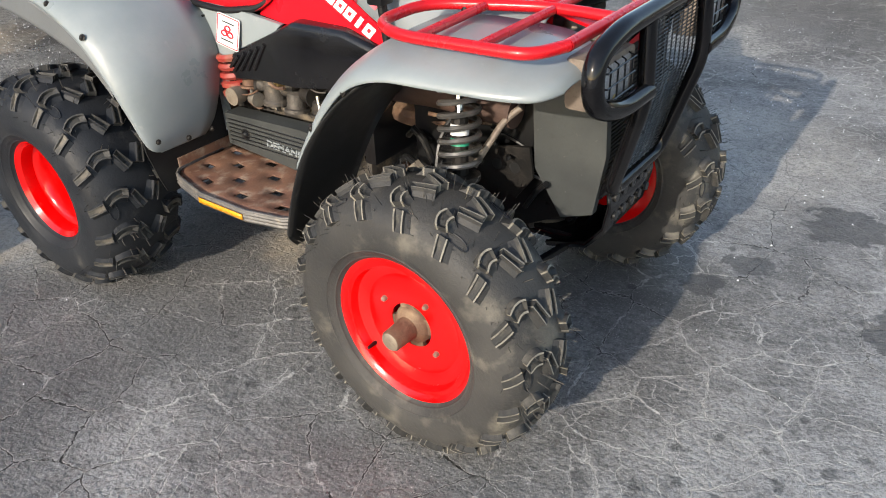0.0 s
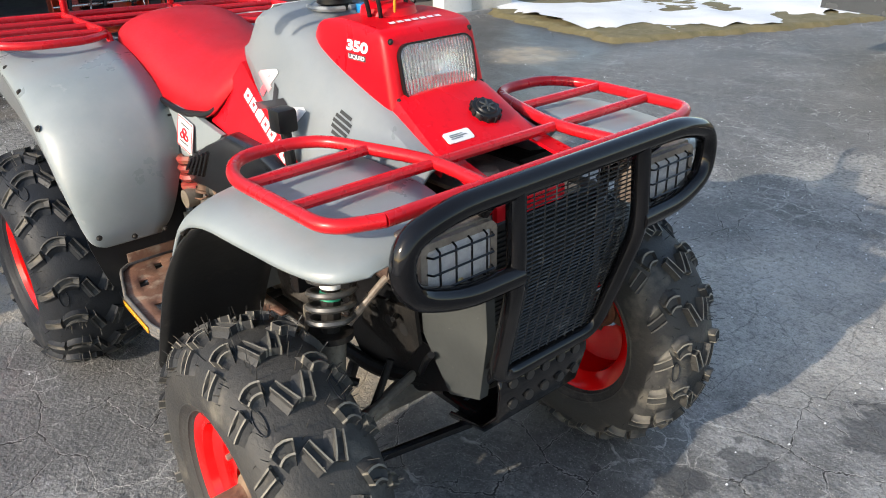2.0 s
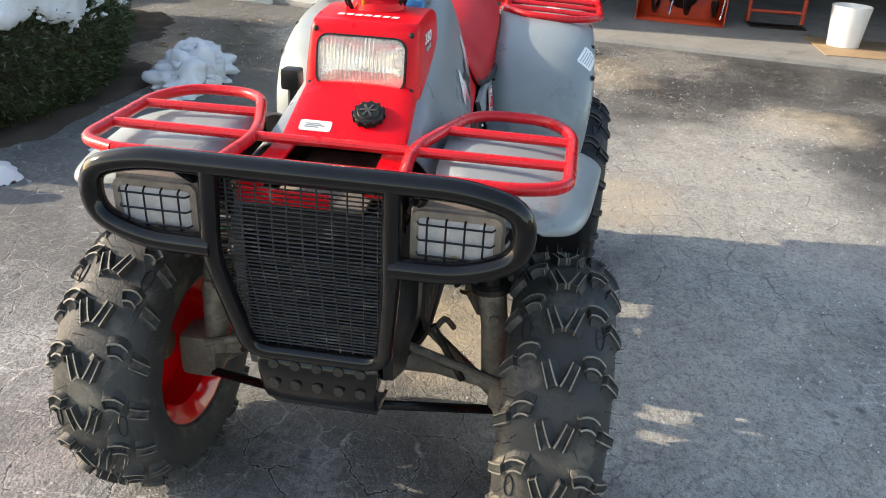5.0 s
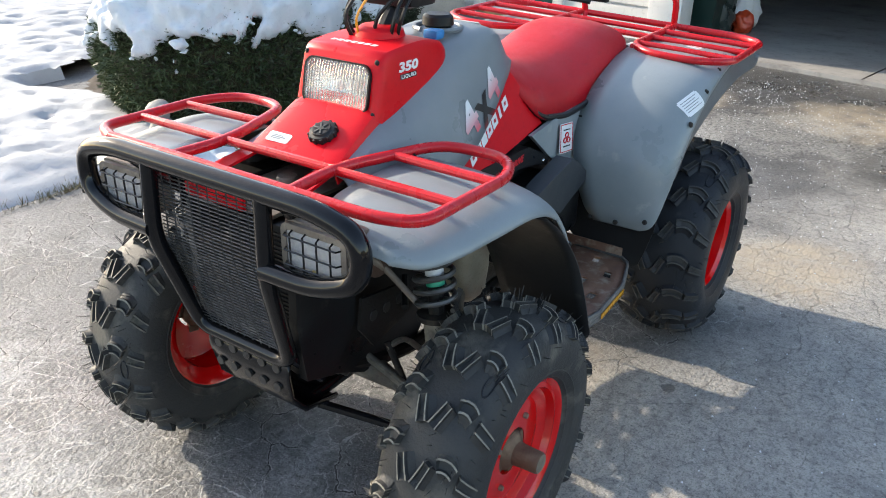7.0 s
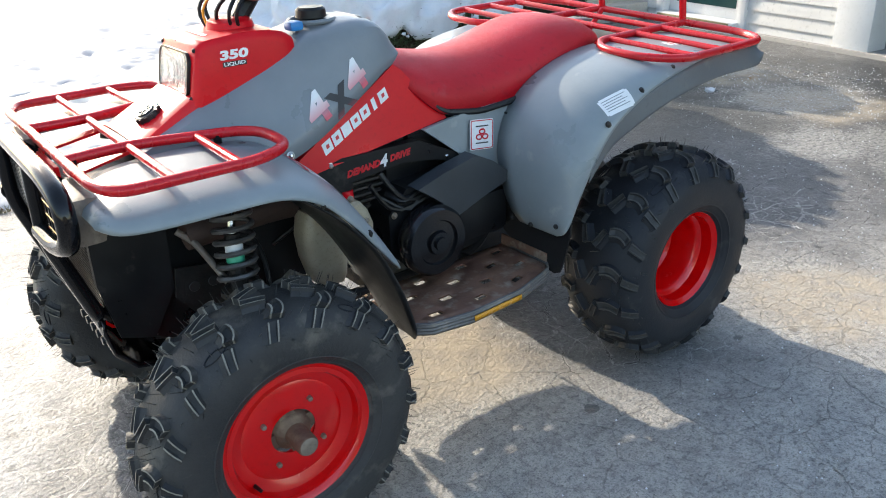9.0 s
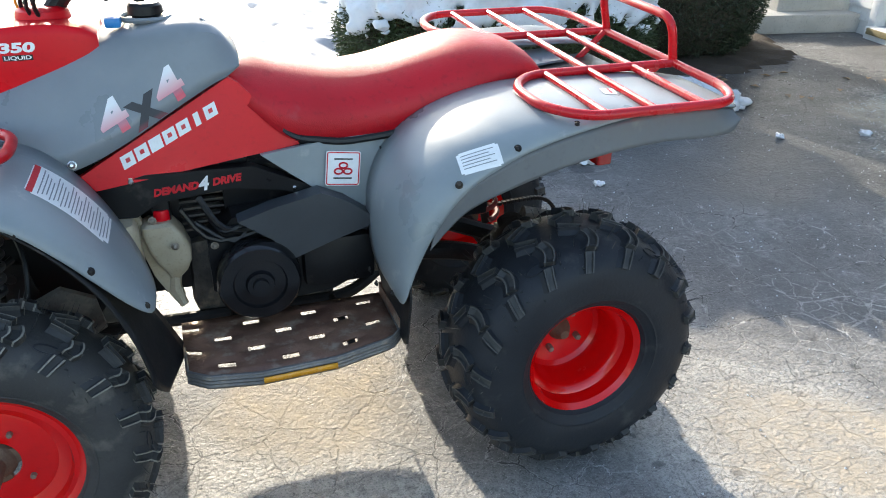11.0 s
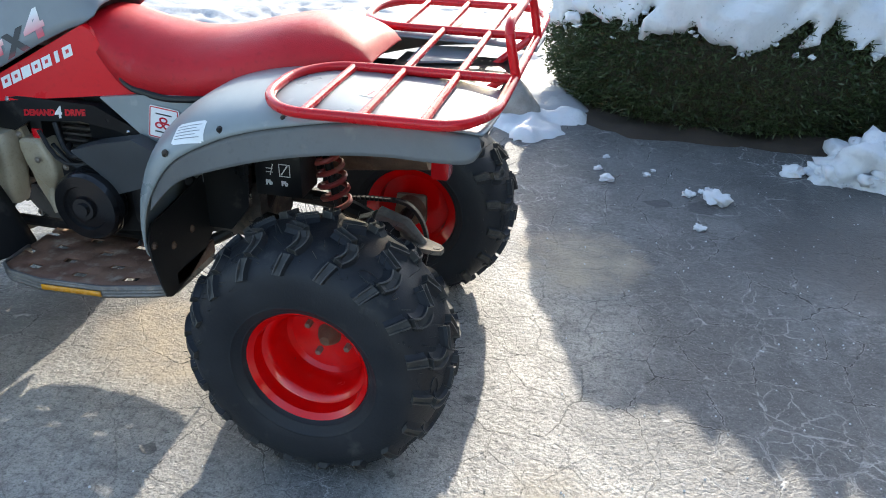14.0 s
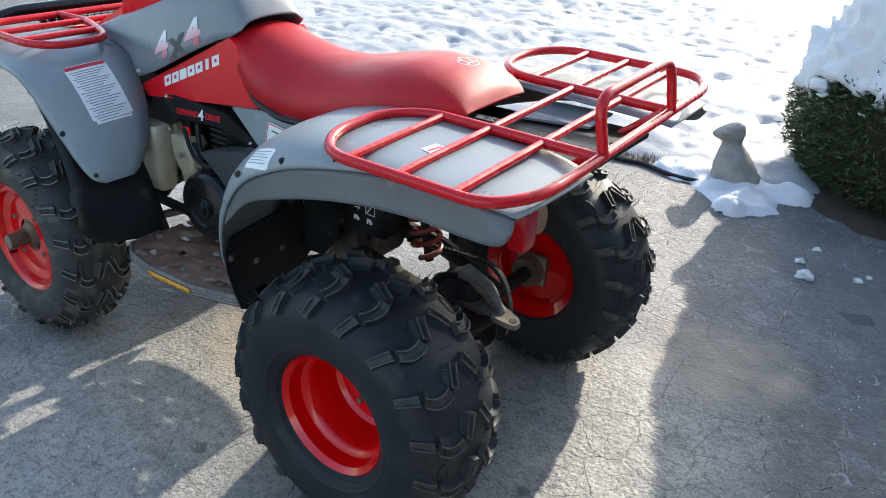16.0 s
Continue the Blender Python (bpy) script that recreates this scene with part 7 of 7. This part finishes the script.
# front suspension
for sd in (1, -1):
    S = lambda x, y, z: (x, sd * y, z)
    st_ = part("front_strut", tube([S(0.612, 0.25, 0.80), S(0.636, 0.283, 0.66)], 0.009), CHROME, QUAD, "front strut with black spring")
    part("strut_body", tube([S(0.632, 0.279, 0.69), S(0.642, 0.298, 0.54)], 0.018), DARKM, st_)
    part("strut_tube", tube([S(0.641, 0.297, 0.56), S(0.646, 0.31, 0.47), S(0.648, 0.318, 0.32)], [0.03, 0.029, 0.026], 0, 16), DIRTY, st_, "dusty cast strut tube")
    part("spring_seat", tube([S(0.6405, 0.295, 0.567), S(0.641, 0.296, 0.555)], 0.042, 0, 20), DARKM, st_)
    coil(S(0.618, 0.258, 0.765), S(0.6395, 0.294, 0.575), 0.041, 7.5, 0.0062, SPRING, "spring", st_)
    part("strut_label", tube([S(0.6335, 0.281, 0.672), S(0.6355, 0.285, 0.650)], 0.0195, 0, 16), WHITE, st_)
    part("strut_label", tube([S(0.6358, 0.2855, 0.643), S(0.6375, 0.289, 0.628)], 0.0195, 0, 16), GREEN, st_)
    part("clamp", tube([S(0.68, 0.31, 0.50), S(0.61, 0.30, 0.505)], 0.011), DIRTY, st_)
    part("knuckle", box((0.59, min(sd * 0.31, sd * 0.40), 0.25), (0.68, max(sd * 0.31, sd * 0.40), 0.36), 0.02), DIRTY, QUAD, "dirty steering knuckle")
    part("drive_shaft", tube([S(0.64, 0.06, 0.37), S(0.64, 0.36, 0.31)], 0.018), DIRTY, QUAD)
    part("shaft_boot", tube([S(0.64, 0.09, 0.365), S(0.64, 0.13, 0.357), S(0.64, 0.19, 0.345)], [0.036, 0.03, 0.019], 0, 14), DIRTY, QUAD)
    part("lower_arm", tube([S(0.78, 0.08, 0.325), S(0.66, 0.34, 0.262)], 0.0105), BLACKT, QUAD, "black lower suspension arm")
    part("lower_arm", tube([S(0.42, 0.10, 0.33), S(0.63, 0.34, 0.265)], 0.013), DIRTY, QUAD)
    part("tie_rod", tube([S(0.66, 0.07, 0.42), S(0.68, 0.33, 0.35)], 0.010), DIRTY, QUAD)
    part("brace", tube([S(0.66, 0.18, 0.46), S(0.66, 0.25, 0.33)], 0.008), DARKM, QUAD)
    part("brake_hose", tube([tuple(p) for p in spline([S(0.60, 0.16, 0.70), S(0.56, 0.24, 0.62), S(0.57, 0.29, 0.5), S(0.59, 0.33, 0.38)], 14)], 0.006, 0, 7), BLACKP, QUAD)
    part("brake_line", tube([S(0.72, 0.185, 0.69), S(0.69, 0.20, 0.661), S(0.654, 0.265, 0.575)], 0.0075, 0.02), TAN, QUAD, "tan steel brake line")
    br = part("arm_bracket", slab([S(0.735, 0.175, 0.60), S(0.58, 0.175, 0.575), S(0.56, 0.175, 0.50), S(0.70, 0.175, 0.47), S(0.745, 0.175, 0.53)], (0, -sd, 0), 0.008), DARKM, QUAD, "greasy bracket with round holes")
    for hx in (0.61, 0.655, 0.70):
        part("hole", lathe(bmesh.new(), [(0.0, 0.0012), (0.012, 0.0012), (0.013, 0.0)], 16, Matrix.Translation(S(hx, 0.1755, 0.545))), BLACKDECAL, br)
    part("strut_tower", box((0.54, min(sd * 0.13, sd * 0.27), 0.775), (0.69, max(sd * 0.13, sd * 0.27), 0.80), 0.01), DARKM, QUAD)
    # black panel added to hide bright ground behind the strut
    part("gap_panel", slab([S(0.40, 0.13, 0.80), S(0.77, 0.13, 0.80), S(0.79, 0.13, 0.43), S(0.68, 0.13, 0.372), S(0.48, 0.13, 0.368), S(0.40, 0.13, 0.46)], (0, -sd, 0), 0.012), BLACKP, QUAD)
    rq = random.Random(5 + sd)
    for k in range(14 if sd < 0 else 4):
        p = Vector((rq.uniform(0.36, 0.74), sd * rq.uniform(0.13, 0.25), rq.uniform(0.42, 0.72)))
        q = p + Vector((rq.uniform(-0.14, 0.14), sd * rq.uniform(-0.05, 0.08), rq.uniform(-0.09, 0.09)))
        part("hose" if k % 2 else "bracket_rod", tube([tuple(v) for v in spline([tuple(p), tuple((p + q) / 2 + Vector((0, 0, rq.uniform(-0.03, 0.03)))), tuple(q)], 6)], rq.uniform(0.004, 0.009), 0, 8), rq.choice([DARKM, DIRTY, BLACKP, RUST, BLACKP, ENGINE]), QUAD)
    bm = slab([S(0.50, 0.27, 0.40), S(0.56, 0.30, 0.47), S(0.57, 0.30, 0.53), S(0.50, 0.27, 0.55), S(0.44, 0.24, 0.50), S(0.43, 0.23, 0.42)], (0.2, -sd, 0.3), 0.012)
    part("knuckle_guard", bm, DIRTY, QUAD, "dusty bent steel bracket")
    part("crossover_pipe", tube([S(0.36, 0.14, 0.66), S(0.50, 0.17, 0.68), S(0.70, 0.17, 0.67)], 0.036, 0.04, 14), RUSTD, QUAD, "dull brown pipe")
bm = bmesh.new()
lump(bm, (0.68, 0.0, 0.375), 0.085, 0.85, 2, 3, 0.2)
part("front_gearcase", bm, ENGINE, QUAD, "oily front gearcase")
part("front_crossmember", box((0.60, -0.085, 0.335), (0.80, 0.085, 0.365), 0.01), BLACKT, QUAD)
# rear axle
part("rear_axle", tube([(-0.632, -0.36, 0.315), (-0.632, 0.36, 0.315)], 0.022), DARKM, QUAD)
for sd in (1, -1):
    part("swing_arm", tube([(-0.26, sd * 0.09, 0.44), (-0.46, sd * 0.11, 0.42), (-0.66, sd * 0.10, 0.34)], 0.026, 0.05), DARKM, QUAD, "greasy swing arm")
    part("hub_plate", box((-0.682, min(sd * 0.325, sd * 0.34), 0.265), (-0.582, max(sd * 0.325, sd * 0.34), 0.365), 0.012), HUBM, QUAD, "square rusty hub plate")
    part("axle_flange", lathe(bmesh.new(), [(0.02, 0.02), (0.045, 0.02), (0.05, -0.01), (0.03, -0.03), (0.02, -0.03)], 24, Matrix.Translation((-0.632, sd * 0.31, 0.315))), RUST, QUAD)
part("sprocket", lathe(bmesh.new(), [(0.03, 0.004), (0.10, 0.004), (0.10, -0.004), (0.03, -0.004)], 40, Matrix.Translation((-0.632, 0.015, 0.315)), True), DARKM, QUAD)
bm = bmesh.new()
links = spline([(-0.47, 0.505), (-0.542, 0.513), (-0.64, 0.522), (-0.725, 0.519), (-0.768, 0.48), (-0.788, 0.41), (-0.78, 0.34)], 46)
for (x, z), (x2, z2) in zip(links, links[1:]):
    rbox(bm, (-0.0055, 0.052, -0.005), (0.0055, 0.068, 0.005), 0.0015, Matrix.Translation((x, 0, z)) @ Matrix.Rotation(-math.atan2(z2 - z, x2 - x), 4, "Y"), 1)
o = part("chain", bm, DARKM, QUAD, "greasy drive chain")
o["kind"] = "stuff"
bm = bmesh.new()
lump(bm, (-0.655, 0.075, 0.40), 0.085, 0.95, 4, 3, 0.45)
part("axle_housing", bm, DARKM, QUAD, "greasy rear axle housing", smooth=50)
ht = part("tow_hitch", slab([(-0.60, 0.02, 0.43), (-0.70, 0.05, 0.44), (-0.79, 0.085, 0.424), (-0.832, 0.094, 0.415), (-0.846, 0.108, 0.413), (-0.843, 0.127, 0.413), (-0.825, 0.135, 0.415), (-0.76, 0.135, 0.42), (-0.66, 0.13, 0.425)], (0, 0, 1), 0.013), DIRTY, QUAD, "dusty steel towing plate")
part("hitch_hole", lathe(bmesh.new(), [(0, 0.0), (0.010, 0.0), (0.010, -0.01)], 18, Matrix.Translation((-0.828, 0.114, 0.4285)) @ Matrix.Rotation(radians(90), 4, "X")), DARKM, ht)
part("hitch_brace", tube([(-0.79, 0.10, 0.425), (-0.735, 0.09, 0.47), (-0.66, 0.08, 0.485)], [0.012, 0.022, 0.026], 0, 10), DIRTY, ht)
part("hitch_brace", tube([(-0.78, 0.125, 0.42), (-0.70, 0.16, 0.38), (-0.63, 0.2, 0.33)], [0.014, 0.024, 0.03], 0, 10), DARKM, ht)
for sd in (1, -1):
    part("inner_liner", slab([(-0.225, sd * 0.20, 0.77), (-0.225, sd * 0.20, 0.45), (-0.29, sd * 0.20, 0.45), (-0.345, sd * 0.20, 0.52), (-0.37, sd * 0.20, 0.77)], (0, -sd, 0), 0.02), BLACKP, QUAD, "black inner fender liner")
bt = part("battery", box((-0.50, 0.10, 0.565), (-0.375, 0.205, 0.68), 0.006), BLACKP, QUAD, "black battery with white printed symbols")
part("battery_print", plates(facing((-0.437, 0.2055, 0.625), (-1, 0, 0), (0, 0, 1)), [(-0.03, 0.005, -0.012, 0.007), (-0.03, 0.015, -0.012, 0.017), (0.005, -0.002, 0.007, 0.03), (0.005, 0.028, 0.035, 0.03), (0.033, -0.002, 0.035, 0.03), (0.005, -0.004, 0.035, -0.002), (0.008, 0.0, 0.012, 0.026, 0.7), (-0.02, -0.002, -0.018, 0.028, 0.3)]), WHITE, bt)
for dx in (-0.024, 0.018):
    lettering("battery_text", "Pb", 0.017, facing((-0.437 - dx, 0.2055, 0.602), (-1, 0, 0), (0, 0, 1)), WHITE, bt, 0.0004)
tl = part("tail_lamp", box((-0.868, 0.12, 0.645), (-0.825, 0.175, 0.735), 0.006), TAIL, QUAD, "red tail lamp")
part("lamp_bracket", box((-0.83, 0.11, 0.70), (-0.76, 0.185, 0.80), 0.006), BLACKP, tl)
# deck between the rear fenders
part("rear_deck", box((-0.97, -0.19, 0.845), (-0.66, 0.19, 0.858), 0.004), BLACKP, QUAD, "black plastic rear deck")
part("deck_flap", slab([(-0.70, 0.05, 0.862), (-0.70, 0.20, 0.868), (-0.86, 0.22, 0.868), (-0.86, 0.10, 0.862)], (0, 0, 1), 0.006), GREY, QUAD)
part("deck_flap", slab([(-0.70, -0.05, 0.862), (-0.70, -0.20, 0.868), (-0.86, -0.22, 0.868), (-0.86, -0.10, 0.862)], (0, 0, 1), 0.006), GREY, QUAD)
pl = part("name_plate", box((-0.815, 0.10, 0.868), (-0.765, 0.225, 0.876), 0.003), WHITE, QUAD, "small white and red plate")
for k in range(4):
    part("plate_bar", plates(facing((-0.79, 0.1625, 0.8764), (0, -1, 0), (1, 0, 0)), [(-0.055 + k * 0.028, -0.018, -0.055 + k * 0.028 + 0.02, 0.018)]), REDDECAL, pl)
part("tank_label", slab([(0.10, -0.06, 1.036), (0.10, 0.06, 1.036), (0.14, 0.065, 1.060), (0.14, -0.065, 1.060)], (-0.5, 0, 1), 0.002), WHITE, tank)


part("radiator_top", box((0.62, -0.082, 0.805), (0.887, 0.088, 0.815), 0.004), DIRTY, rad, "dusty brown radiator top")
part("front_panel", box((0.888, -0.13, 0.812), (0.900, 0.03, 0.84), 0.004), RED, QUAD, "red plastic front cross panel")


# ---- footboards ----
RIMALU = mat("dusty_grey_trim", (0.17, 0.16, 0.15), (0.10, 0.095, 0.09), 0.5, 9, metal=0.3, bump=0.3, bscale=60, dirt=(0.26, 0.22, 0.18), dirt_amt=0.35, dirt_scale=30)
def board_edge(x):
    pts = [(-0.215, 0.375), (-0.19, 0.405), (-0.05, 0.445), (0.12, 0.452), (0.23, 0.432), (0.27, 0.40)]
    return float(np.interp(x, [p[0] for p in pts], [p[1] for p in pts]))


for sd in (1, -1):
    Z = 0.368 if sd > 0 else 0.402  # right board raised to fit its place in the camera's view
    xs, ys = [-0.215], [0.0]
    while xs[-1] < 0.25:
        xs += [xs[-1] + 0.032, xs[-1] + 0.032 + 0.038]
    ys = [0, 0.11, 0.20, 0.33, 0.42, 0.55, 0.64, 0.77, 0.86, 1.0]
    bm = bmesh.new()
    grid = [[bm.verts.new((x, sd * (0.185 + (board_edge(x) - 0.189) * f), Z)) for f in ys] for x in xs]
    for i in range(len(xs) - 1):
        for j in range(len(ys) - 1):
            if i % 2 == 1 and j % 2 == 1 and (i // 2 + j // 2) % 2 == 0:
                continue
            bm.faces.new((grid[i][j], grid[i + 1][j], grid[i + 1][j + 1], grid[i][j + 1]))
    fb = part("footboard", bm, BOARD, QUAD, "rust-brown slotted metal footboard", 30, 0.006)
    line = [(x, sd * board_edge(x)) for x in np.linspace(-0.215, 0.27, 24)]
    line = [(-0.218, sd * 0.19)] + line + [(0.273, sd * 0.3)]
    rail = skin([[(x, y + sd * (0.0022 if k % 2 else 0.0), Z - 0.022 + k * 0.0045) for k in range(8)] for x, y in line])
    part("footboard_rim", rail, RIMALU, fb, "ribbed grey footboard edge", 30, 0.007)
    amber = skin([[(x, sd * (board_edge(x) + 0.0068), z) for z in (Z - 0.017, Z - 0.003)] for x in np.linspace(-0.05, 0.115, 10)])
    part("reflector_strip", amber, YELLOW, fb, "amber reflector strip", 30, 0.003)
    part("footboard_back", box((-0.222, min(sd * 0.185, sd * 0.375), Z - 0.004), (-0.214, max(sd * 0.185, sd * 0.375), Z + 0.035), 0.002), BOARD, fb)
    for x in (-0.1, 0.15):
        part("footboard_bracket", tube([(x, sd * 0.14, Z - 0.015), (x, sd * 0.40, Z - 0.012)], 0.01), DARKM, fb)
